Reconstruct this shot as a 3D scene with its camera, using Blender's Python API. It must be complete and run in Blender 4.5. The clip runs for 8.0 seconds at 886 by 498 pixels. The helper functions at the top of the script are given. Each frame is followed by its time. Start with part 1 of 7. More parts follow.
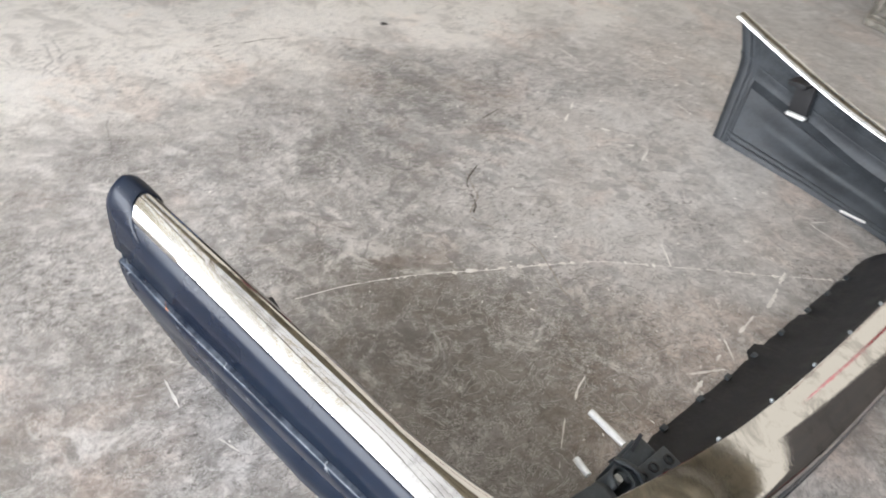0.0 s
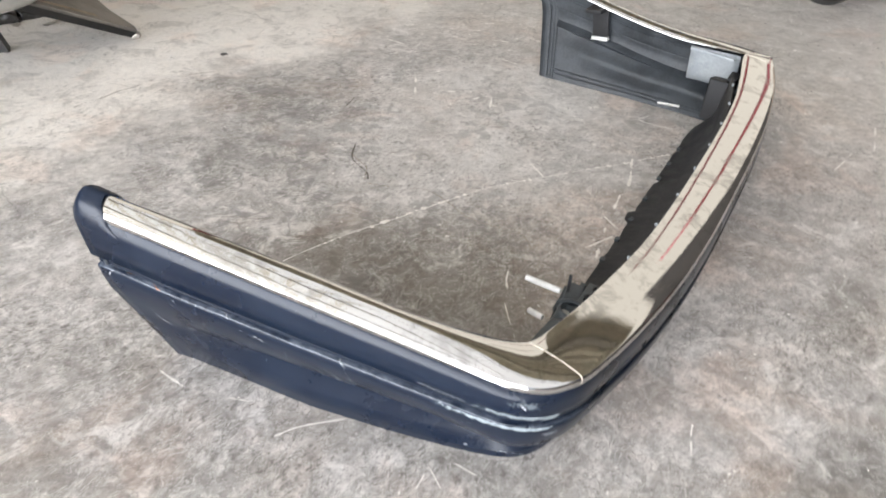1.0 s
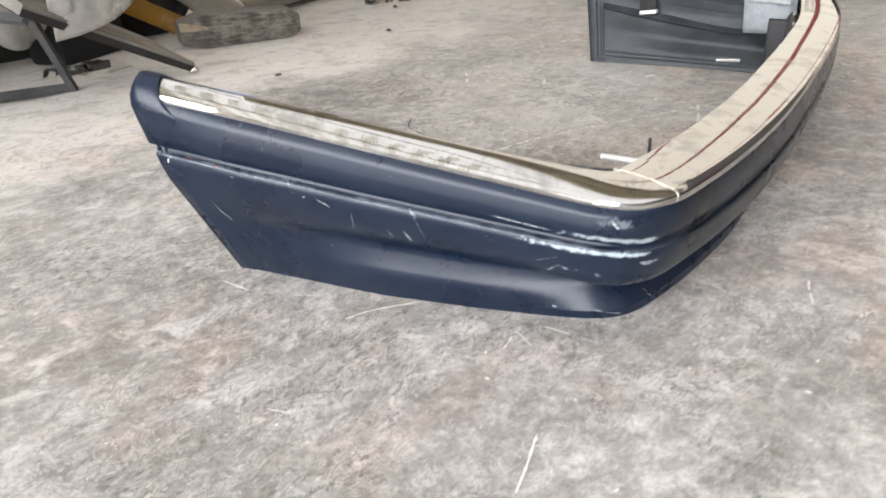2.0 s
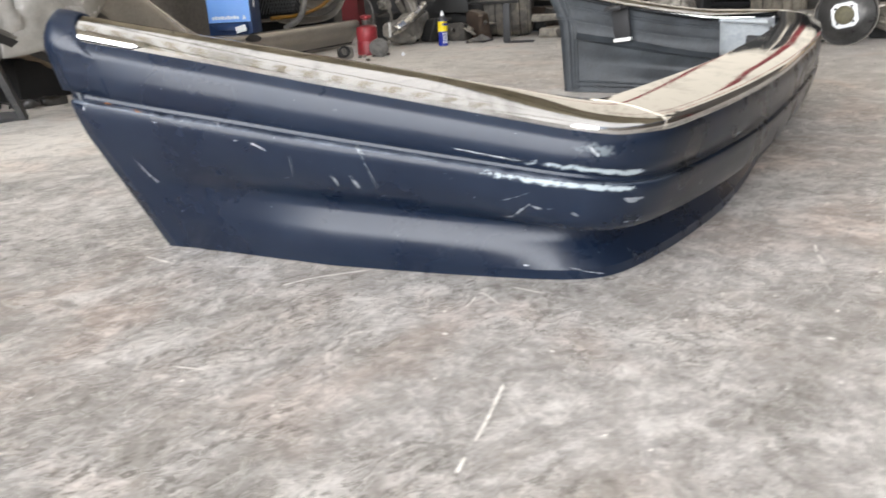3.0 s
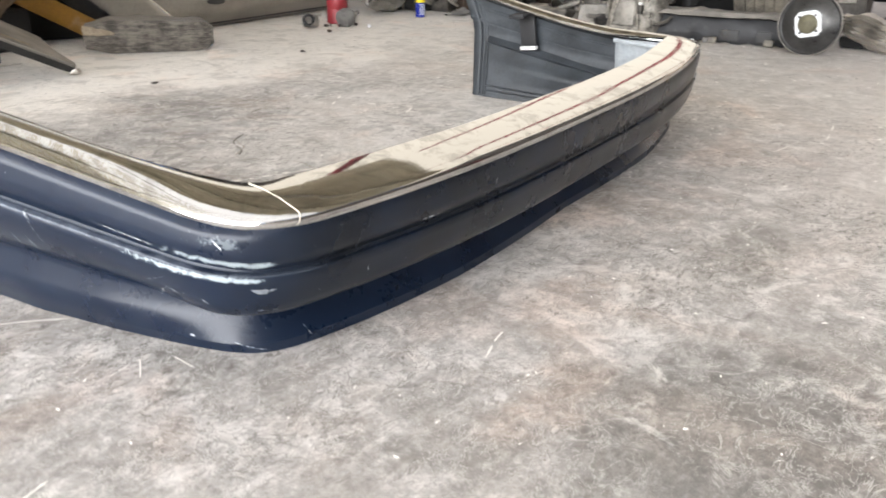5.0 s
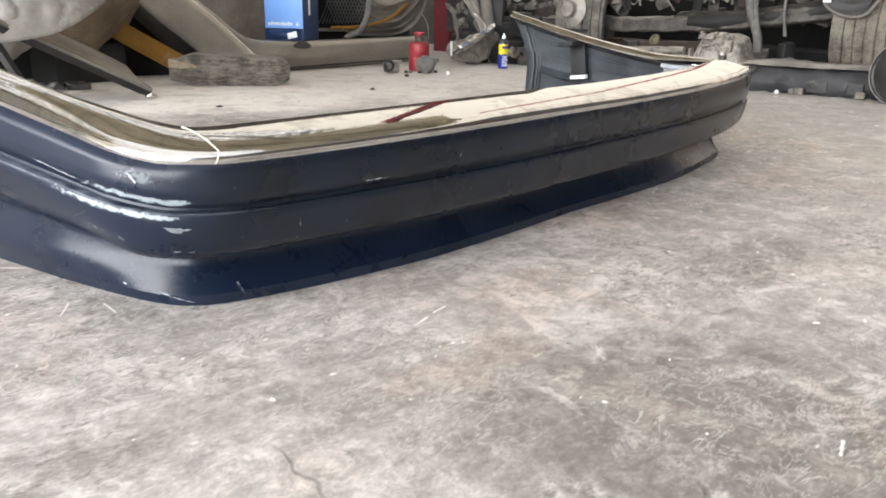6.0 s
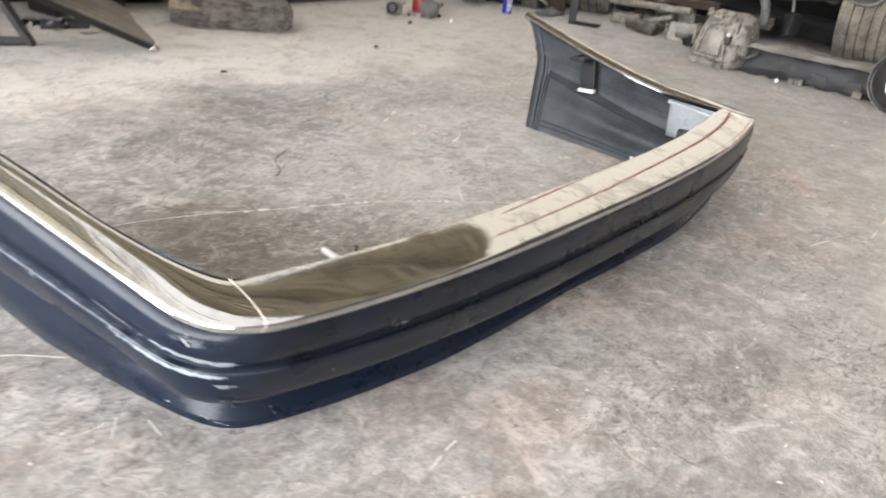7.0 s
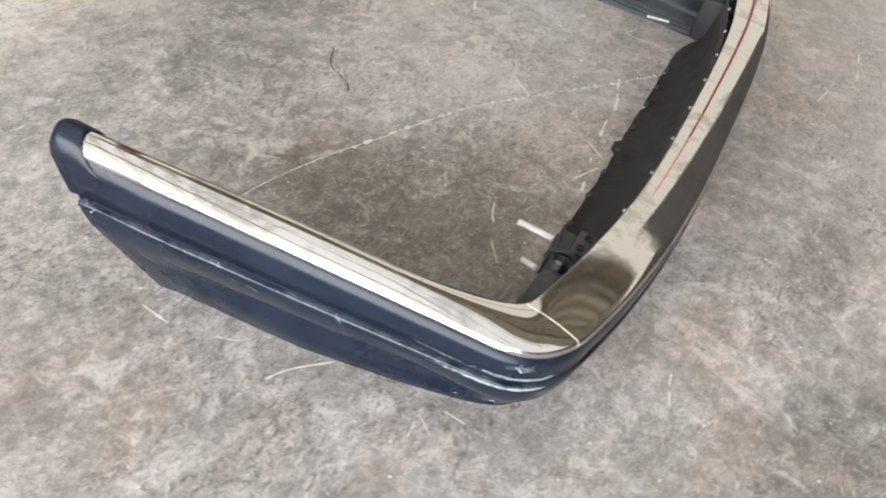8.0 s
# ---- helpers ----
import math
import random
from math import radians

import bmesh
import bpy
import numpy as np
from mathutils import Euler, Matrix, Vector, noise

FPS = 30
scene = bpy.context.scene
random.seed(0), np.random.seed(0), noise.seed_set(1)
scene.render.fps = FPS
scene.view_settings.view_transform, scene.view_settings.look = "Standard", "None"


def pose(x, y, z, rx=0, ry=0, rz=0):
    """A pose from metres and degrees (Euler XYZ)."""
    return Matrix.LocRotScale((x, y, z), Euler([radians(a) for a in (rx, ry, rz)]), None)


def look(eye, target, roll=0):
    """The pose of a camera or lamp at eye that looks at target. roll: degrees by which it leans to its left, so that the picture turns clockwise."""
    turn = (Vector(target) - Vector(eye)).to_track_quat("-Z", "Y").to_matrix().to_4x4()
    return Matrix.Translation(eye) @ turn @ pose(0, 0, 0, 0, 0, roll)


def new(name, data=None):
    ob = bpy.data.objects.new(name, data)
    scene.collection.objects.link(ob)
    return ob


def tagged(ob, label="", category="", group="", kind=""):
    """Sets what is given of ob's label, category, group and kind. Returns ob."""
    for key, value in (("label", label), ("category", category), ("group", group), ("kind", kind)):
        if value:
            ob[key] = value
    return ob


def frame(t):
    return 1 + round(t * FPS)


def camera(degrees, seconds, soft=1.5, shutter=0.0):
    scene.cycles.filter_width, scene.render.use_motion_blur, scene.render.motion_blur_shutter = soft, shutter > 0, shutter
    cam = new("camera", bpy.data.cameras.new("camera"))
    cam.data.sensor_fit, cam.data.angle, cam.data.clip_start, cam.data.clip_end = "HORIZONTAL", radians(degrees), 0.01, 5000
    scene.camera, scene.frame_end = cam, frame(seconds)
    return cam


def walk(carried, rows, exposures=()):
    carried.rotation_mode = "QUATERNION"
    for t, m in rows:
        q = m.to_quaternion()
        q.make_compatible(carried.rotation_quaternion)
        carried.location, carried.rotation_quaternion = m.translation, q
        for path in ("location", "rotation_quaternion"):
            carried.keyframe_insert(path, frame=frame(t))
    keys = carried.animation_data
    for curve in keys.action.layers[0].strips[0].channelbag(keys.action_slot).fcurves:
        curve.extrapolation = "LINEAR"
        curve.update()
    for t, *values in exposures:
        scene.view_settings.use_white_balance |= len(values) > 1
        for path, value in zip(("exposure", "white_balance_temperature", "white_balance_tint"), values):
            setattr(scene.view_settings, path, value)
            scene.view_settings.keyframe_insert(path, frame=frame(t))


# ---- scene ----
cam = camera(59.9, 8.0, soft=1.7, shutter=0.35)
PATH = [
    (0, (0.028, 0.012, 1.116), (1.231, 1.046, -0.103), 13.4),
    (0.3, (-0.097, 0.034, 1.106), (1.265, 0.954, -0.034), 12.7),
    (0.5, (-0.178, 0.025, 1.097), (1.27, 0.842, -0.014), 11.3),
    (0.8, (-0.258, -0.031, 1.086), (1.214, 0.732, -0.032), 6.7),
    (1, (-0.303, -0.089, 1.07), (1.163, 0.701, -0.038), 3.6),
    (1.2, (-0.349, -0.157, 1.041), (1.102, 0.69, -0.044), 0.9),
    (1.5, (-0.415, -0.196, 0.931), (1.038, 0.722, -0.092), -1.4),
    (1.7, (-0.43, -0.179, 0.811), (1.045, 0.773, -0.147), -2.5),
    (2.8, (-0.374, -0.081, 0.405), (1.215, 0.935, -0.261), -3.9),
    (3, (-0.345, -0.114, 0.392), (1.271, 0.872, -0.253), -3.0),
    (3.5, (-0.263, -0.23, 0.398), (1.41, 0.681, -0.214), 0.0),
    (4, (-0.166, -0.431, 0.475), (1.523, 0.418, -0.176), 1.7),
    (4.2, (-0.158, -0.484, 0.582), (1.519, 0.35, -0.118), 1.4),
    (4.5, (-0.15, -0.487, 0.636), (1.485, 0.373, -0.131), 1.1),
    (4.7, (-0.106, -0.486, 0.621), (1.488, 0.429, -0.166), 1.0),
    (5.8, (0.092, -0.694, 0.396), (1.499, 0.588, -0.219), 0.7),
    (6, (0.117, -0.697, 0.4), (1.529, 0.587, -0.2), 1.3),
    (6.5, (0.152, -0.69, 0.499), (1.582, 0.555, -0.138), 3.5),
    (6.8, (0.138, -0.659, 0.657), (1.555, 0.538, -0.092), 5.2),
    (7, (0.091, -0.594, 0.786), (1.478, 0.559, -0.079), 6.9),
    (7.2, (-0.008, -0.49, 0.919), (1.338, 0.579, -0.102), 9.3),
    (7.5, (-0.145, -0.295, 1.046), (1.158, 0.523, -0.232), 10.6),
    (7.8, (-0.221, -0.078, 1.152), (1.124, 0.553, -0.187), 9.5),
    (8, (-0.249, 0.054, 1.162), (1.107, 0.599, -0.203), 10.1),
]
walk(cam, [(t, look(eye, target, roll)) for t, eye, target, roll in PATH], exposures=((0.0, 0.33, 6230, 11), (1.0, 0.43, 6300, 11), (1.5, 0.45, 6350, 11), (3.0, 0.40, 6400, 11), (4.0, 0.46, 6430, 11), (4.5, 0.61, 6430, 11), (6.5, 0.63, 6430, 11), (7.5, 0.37, 6430, 11), (8.0, 0.27, 6430, 11)))


# ---- light: an open-fronted repair shed under a bright overcast sky ----
world = bpy.data.worlds.new("sky")
scene.world = world
world.use_nodes = True
wn = world.node_tree.nodes
sky = wn.new("ShaderNodeTexSky")
sky.sky_type, sky.sun_disc = "NISHITA", False
sky.sun_elevation, sky.sun_rotation, sky.dust_density = radians(50), radians(270), 4.0
wn["Background"].inputs["Strength"].default_value = 0.12
world.node_tree.links.new(sky.outputs["Color"], wn["Background"].inputs["Color"])


def area_light(name, eye, target, width, height, watts, colour):
    lamp = bpy.data.lights.new(name, "AREA")
    lamp.shape, lamp.size, lamp.size_y, lamp.energy, lamp.color = "RECTANGLE", width, height, watts, colour
    ob = new(name, lamp)
    ob.matrix_world = look(eye, target)
    return ob


area_light("daylight_front", (-6.8, 1.0, 2.75), (0.0, 0.6, 1.2), 18.0, 5.2, 2100, (0.96, 0.98, 1.0))
sun = bpy.data.lights.new("sun", "SUN")
sun.energy, sun.angle, sun.color = 4.8, radians(0.5), (1.0, 0.985, 0.955)
new("sun", sun).matrix_world = look((-6.43, 0.6, 7.66), (0.0, 0.0, 0.0))

# ---- materials ----


class Shader:
    """A principled material and a few shorthands for its nodes."""

    def __init__(self, name):
        self.mat = bpy.data.materials.new(name)
        self.mat.use_nodes = True
        self.tree = self.mat.node_tree
        self.bsdf = self.tree.nodes["Principled BSDF"]
        self.coords = self.tree.nodes.new("ShaderNodeTexCoord")

    def put(self, value, socket):
        if hasattr(value, "is_output"):
            self.tree.links.new(value, socket)
        else:
            socket.default_value = (*value, 1) if isinstance(value, tuple) and len(value) == 3 and socket.type == "RGBA" else value

    def mapped(self, scale=(1, 1, 1), source="Object", offset=(0, 0, 0), turn=(0, 0, 0)):
        n = self.tree.nodes.new("ShaderNodeMapping")
        n.inputs["Scale"].default_value, n.inputs["Location"].default_value = scale, offset
        n.inputs["Rotation"].default_value = turn
        self.tree.links.new(self.coords.outputs[source], n.inputs["Vector"])
        return n.outputs["Vector"]

    def noise(self, scale, detail=4, rough=0.55, vector=None, warp=0.0):
        n = self.tree.nodes.new("ShaderNodeTexNoise")
        n.inputs["Scale"].default_value, n.inputs["Detail"].default_value = scale, detail
        n.inputs["Roughness"].default_value, n.inputs["Distortion"].default_value = rough, warp
        self.tree.links.new(vector or self.coords.outputs["Object"], n.inputs["Vector"])
        return n.outputs["Fac"]

    def cells(self, scale, vector=None, feature="F1"):
        n = self.tree.nodes.new("ShaderNodeTexVoronoi")
        n.feature = feature
        n.inputs["Scale"].default_value = scale
        self.tree.links.new(vector or self.coords.outputs["Object"], n.inputs["Vector"])
        return n.outputs["Distance"]

    def ramp(self, value, lo, hi, a=0.0, b=1.0):
        n = self.tree.nodes.new("ShaderNodeMapRange")
        n.interpolation_type = "SMOOTHSTEP"
        self.put(value, n.inputs["Value"])
        for key, v in (("From Min", lo), ("From Max", hi), ("To Min", a), ("To Max", b)):
            n.inputs[key].default_value = v
        return n.outputs["Result"]

    def math(self, op, a, b=0.0, clamp=False):
        n = self.tree.nodes.new("ShaderNodeMath")
        n.operation, n.use_clamp = op, clamp
        self.put(a, n.inputs[0]), self.put(b, n.inputs[1])
        return n.outputs[0]

    def mix(self, fac, a, b, blend="MIX"):
        n = self.tree.nodes.new("ShaderNodeMix")
        n.data_type, n.blend_type = "RGBA", blend
        self.put(fac, n.inputs[0]), self.put(a, n.inputs[6]), self.put(b, n.inputs[7])
        return n.outputs[2]

    def split(self, vector):
        n = self.tree.nodes.new("ShaderNodeSeparateXYZ")
        self.tree.links.new(vector, n.inputs[0])
        return n.outputs

    def bump(self, height, strength, distance):
        n = self.tree.nodes.new("ShaderNodeBump")
        n.inputs["Strength"].default_value, n.inputs["Distance"].default_value = strength, distance
        self.put(height, n.inputs["Height"])
        self.tree.links.new(n.outputs["Normal"], self.bsdf.inputs["Normal"])
        return self

    def set(self, colour=None, rough=None, metal=None, **more):
        for key, v in (("Base Color", colour), ("Roughness", rough), ("Metallic", metal)):
            if v is not None:
                self.put(v, self.bsdf.inputs[key])
        for key, v in more.items():
            self.put(v, self.bsdf.inputs[key.replace("_", " ")])
        return self


def worn(name, a, b, scale=8.0, fine=90.0, rough=(0.4, 0.7), metal=0.0, bump=0.25, dust=0.0, dust_colour=(0.32, 0.29, 0.25), deep=0.003, settle=0.0, **more):
    """A surface that varies between two colours at two scales, with dust in blotches and a fine relief."""
    s = Shader(name)
    big, small = s.noise(scale, 5, 0.6), s.noise(fine, 3, 0.6)
    both = s.math("ADD", s.math("MULTIPLY", big, 0.7), s.math("MULTIPLY", small, 0.3))
    colour = s.mix(s.ramp(both, 0.36, 0.64), a, b)
    if dust:
        spread = s.ramp(s.noise(scale * 0.6, 6, 0.7), 0.62 - 0.35 * dust, 0.78 - 0.2 * dust)
        colour = s.mix(s.math("MULTIPLY", spread, min(1.0, 0.35 + 0.6 * dust)), colour, dust_colour)
        metal = s.math("MULTIPLY", s.math("SUBTRACT", 1.0, spread), metal) if metal else 0.0
    if settle:  # dust that has settled on what faces up
        up = s.split(s.tree.nodes.new("ShaderNodeNewGeometry").outputs["Normal"])[2]
        lying = s.math("MULTIPLY", s.ramp(up, 0.35, 0.95), s.ramp(big, 0.35, 0.6, 0.35, 1.0))
        colour = s.mix(s.math("MULTIPLY", lying, settle), colour, tuple(1.7 * c for c in dust_colour))
    s.set(colour, s.ramp(both, 0.3, 0.7, *rough), metal, **more)
    s.bump(both, bump, deep)
    return s.mat


def floor_material():
    """Old screeded concrete: grey and pinkish-tan mottling, pitted clusters, pale flecks, oil darkening, painted arm
    shade and fine crazing.
    """
    s = Shader("stained_concrete")
    n1 = s.noise(2.9, 9, 0.74, warp=0.9)
    n2 = s.noise(26, 8, 0.76, warp=0.4)
    n3 = s.noise(110, 4, 0.8)
    sweep = s.noise(7, 7, 0.72, s.mapped((1.0, 2.4, 1.0), turn=(0, 0, radians(52))), warp=0.8)
    h = s.math("ADD", s.math("MULTIPLY", n1, 0.32), s.math("MULTIPLY", n2, 0.40))
    h = s.math("ADD", h, s.math("MULTIPLY", n3, 0.15))
    h = s.math("ADD", h, s.math("MULTIPLY", sweep, 0.13))
    base = s.mix(s.ramp(h, 0.41, 0.54), (0.250, 0.234, 0.215), (0.435, 0.413, 0.392))
    base = s.mix(s.ramp(h, 0.50, 0.58), base, (0.63, 0.605, 0.575))
    tan = s.ramp(s.noise(1.5, 6, 0.6, s.mapped(offset=(7, 3, 0)), warp=0.7), 0.48, 0.66, 0.0, 0.75)
    base = s.mix(tan, base, (1.10, 0.97, 0.88), "MULTIPLY")
    x, y, _ = s.split(s.mapped(offset=(2.0, 0.0, 0.0)))  # the slab's middle lies at x = 2
    wobble = s.noise(2.6, 7, 0.68)

    def patch(cx, cy, rx, ry, soft=0.55):
        dx = s.math("DIVIDE", s.math("SUBTRACT", x, cx), rx)
        dy = s.math("DIVIDE", s.math("SUBTRACT", y, cy), ry)
        d = s.math("ADD", s.math("MULTIPLY", dx, dx), s.math("MULTIPLY", dy, dy))
        d = s.math("ADD", d, s.math("MULTIPLY", s.math("SUBTRACT", wobble, 0.5), 4.0))
        return s.ramp(d, 1.0 + soft, 1.0 - soft)

    def stained(base, where, amount, tint):
        grain = s.ramp(h, 0.42, 0.58, amount, amount * 0.55)
        return s.mix(s.math("MULTIPLY", where, grain), base, tint)

    # paler swept strip by the north side, dust towards the wrecks; paled further in place of light
    pale = s.ramp(s.math("ADD", y, s.math("MULTIPLY", s.math("SUBTRACT", wobble, 0.5), 1.4)), 1.55, 2.1)
    base = s.mix(s.math("MULTIPLY", pale, 0.88), base, (0.82, 0.78, 0.72))
    dusty = s.ramp(s.math("SUBTRACT", x, s.math("MULTIPLY", wobble, 1.0)), 1.1, 2.9)
    base = s.mix(s.math("MULTIPLY", dusty, 0.62), base, (0.64, 0.605, 0.55))
    south = s.ramp(s.math("ADD", y, s.math("MULTIPLY", s.math("SUBTRACT", wobble, 0.5), 1.2)), 0.15, -0.35)
    base = s.mix(s.math("MULTIPLY", s.math("MULTIPLY", south, s.ramp(x, 1.2, 2.0)), 0.36), base, (0.68, 0.615, 0.565))
    swept = s.math("SUBTRACT", 1.0, s.math("MULTIPLY", s.math("MAXIMUM", pale, dusty), 0.5))
    # oil and tyre stains, and other darker patches
    blotch = s.noise(8.5, 8, 0.74, s.mapped(offset=(4, 2, 1)), warp=0.8)
    broken = s.ramp(blotch, 0.42, 0.58, 0.15, 1.0)
    base = stained(base, s.math("MULTIPLY", patch(1.55, 1.55, 0.85, 0.30, 0.8), broken), 0.36, (0.135, 0.13, 0.122))
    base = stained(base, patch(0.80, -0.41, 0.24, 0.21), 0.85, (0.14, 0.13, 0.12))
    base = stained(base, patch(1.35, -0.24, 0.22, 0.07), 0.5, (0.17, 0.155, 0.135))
    # a lighter patch inside the far end
    base = s.mix(s.math("MULTIPLY", patch(1.88, 0.92, 0.62, 0.50), 0.55), base, (0.68, 0.655, 0.62))
    base = stained(base, patch(1.7, -1.05, 1.2, 0.55), 0.26, (0.24, 0.22, 0.20))
    # shade inside the near arm, painted on as a brown patch
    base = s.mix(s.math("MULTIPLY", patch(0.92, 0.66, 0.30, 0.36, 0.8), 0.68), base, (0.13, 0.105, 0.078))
    base = stained(base, patch(0.15, 0.9, 0.3, 0.25), 0.35, (0.22, 0.19, 0.165))
    # trodden-in smears a hand wide, dark and pale
    trodden = s.ramp(s.math("ADD", y, wobble), 0.1, 0.9, 0.4, 1.0)
    base = s.mix(s.math("MULTIPLY", s.ramp(blotch, 0.50, 0.38, 0.0, 0.42), trodden), base, (0.30, 0.275, 0.245))
    base = s.mix(s.ramp(blotch, 0.53, 0.66, 0.0, 0.68), base, (0.74, 0.71, 0.67))
    # pits in clusters, pale flecks, crazing
    cluster = s.ramp(s.noise(3.4, 5, 0.65, s.mapped(offset=(2, 9, 0))), 0.46, 0.60, 0.15, 1.0)
    pits = s.math("MULTIPLY", s.ramp(s.noise(46, 7, 0.78, s.mapped((1.0, 1.7, 1.0), turn=(0, 0, radians(35)))), 0.530, 0.585), cluster)
    pits = s.math("MULTIPLY", pits, swept)
    base = s.mix(s.math("MULTIPLY", pits, 0.80), base, (0.135, 0.122, 0.105))
    fleck = s.math("MULTIPLY", s.ramp(s.noise(56, 7, 0.76, s.mapped((1.0, 1.6, 1.0), offset=(5, 1, 3), turn=(0, 0, radians(-25)))), 0.58, 0.64), cluster)
    base = s.mix(s.math("MULTIPLY", s.math("MULTIPLY", fleck, swept), 0.75), base, (0.70, 0.67, 0.62))
    # flaked skin: short crisp dark rims with a pale side, in patches
    contour = s.noise(17, 9, 0.72, s.mapped((1.0, 1.5, 1.0), offset=(3, 8, 2), turn=(0, 0, radians(20))), warp=1.1)
    flaky = s.ramp(s.noise(2.3, 5, 0.6, s.mapped(offset=(9, 4, 1))), 0.42, 0.57, 0.15, 1.0)
    rim = s.math("MULTIPLY", s.ramp(s.math("ABSOLUTE", s.math("SUBTRACT", contour, 0.5)), 0.016, 0.004), s.math("MULTIPLY", flaky, swept))
    shine = s.math("MULTIPLY", s.ramp(s.math("ABSOLUTE", s.math("SUBTRACT", contour, 0.525)), 0.016, 0.004), s.math("MULTIPLY", flaky, swept))
    base = s.mix(s.math("MULTIPLY", rim, 0.80), base, (0.15, 0.137, 0.12))
    base = s.mix(s.math("MULTIPLY", shine, 0.58), base, (0.72, 0.69, 0.65))
    # scaly grey zones where the skin has come off, ragged down to a finger's width
    lost = s.math("ADD", s.math("MULTIPLY", s.noise(19, 10, 0.72, s.mapped(offset=(6, 2, 7)), warp=0.35), 0.62), s.math("MULTIPLY", s.noise(2.1, 5, 0.6, s.mapped(offset=(3, 3, 6)), warp=0.6), 0.38))
    inside = s.math("MULTIPLY", s.ramp(patch(1.5, 1.15, 1.15, 0.62, 0.8), 0.0, 1.0, 0.12, 1.0), swept)
    spall = s.math("MULTIPLY", s.ramp(lost, 0.505, 0.54), inside)
    base = s.mix(s.math("MULTIPLY", spall, 0.36), base, (0.175, 0.168, 0.160))
    base = s.mix(s.math("MULTIPLY", s.math("MULTIPLY", s.ramp(s.math("ABSOLUTE", s.math("SUBTRACT", lost, 0.498)), 0.009, 0.002), inside), 0.50), base, (0.72, 0.69, 0.65))
    pink = s.ramp(s.noise(3.1, 5, 0.6, s.mapped(offset=(1, 6, 4)), warp=0.5), 0.54, 0.66, 0.0, 0.55)
    base = s.mix(pink, base, (1.09, 0.99, 0.94), "MULTIPLY")
    bend = s.tree.nodes.new("ShaderNodeVectorMath")
    bend.operation = "ADD"
    s.tree.links.new(s.mapped((3.1, 3.1, 1.0)), bend.inputs[0])
    warp = s.tree.nodes.new("ShaderNodeTexNoise")
    warp.inputs["Scale"].default_value, warp.inputs["Detail"].default_value = 2.2, 6
    s.tree.links.new(s.coords.outputs["Object"], warp.inputs["Vector"])
    s.tree.links.new(warp.outputs["Color"], bend.inputs[1])
    craze = s.ramp(s.cells(1.0, bend.outputs[0], "DISTANCE_TO_EDGE"), 0.011, 0.003)
    craze = s.math("MULTIPLY", craze, s.ramp(s.noise(4.5, 3, 0.5, s.mapped(offset=(1, 1, 8))), 0.55, 0.63))
    base = s.mix(s.math("MULTIPLY", craze, 0.4), base, (0.13, 0.115, 0.10))
    s.set(base, s.ramp(h, 0.42, 0.58, 0.80, 0.55), 0.0)
    relief = s.math("SUBTRACT", h, s.math("MULTIPLY", s.math("ADD", s.math("ADD", pits, craze), s.math("ADD", rim, s.math("MULTIPLY", spall, 0.5))), 0.12))
    s.bump(relief, 0.55, 0.012)
    return s.mat


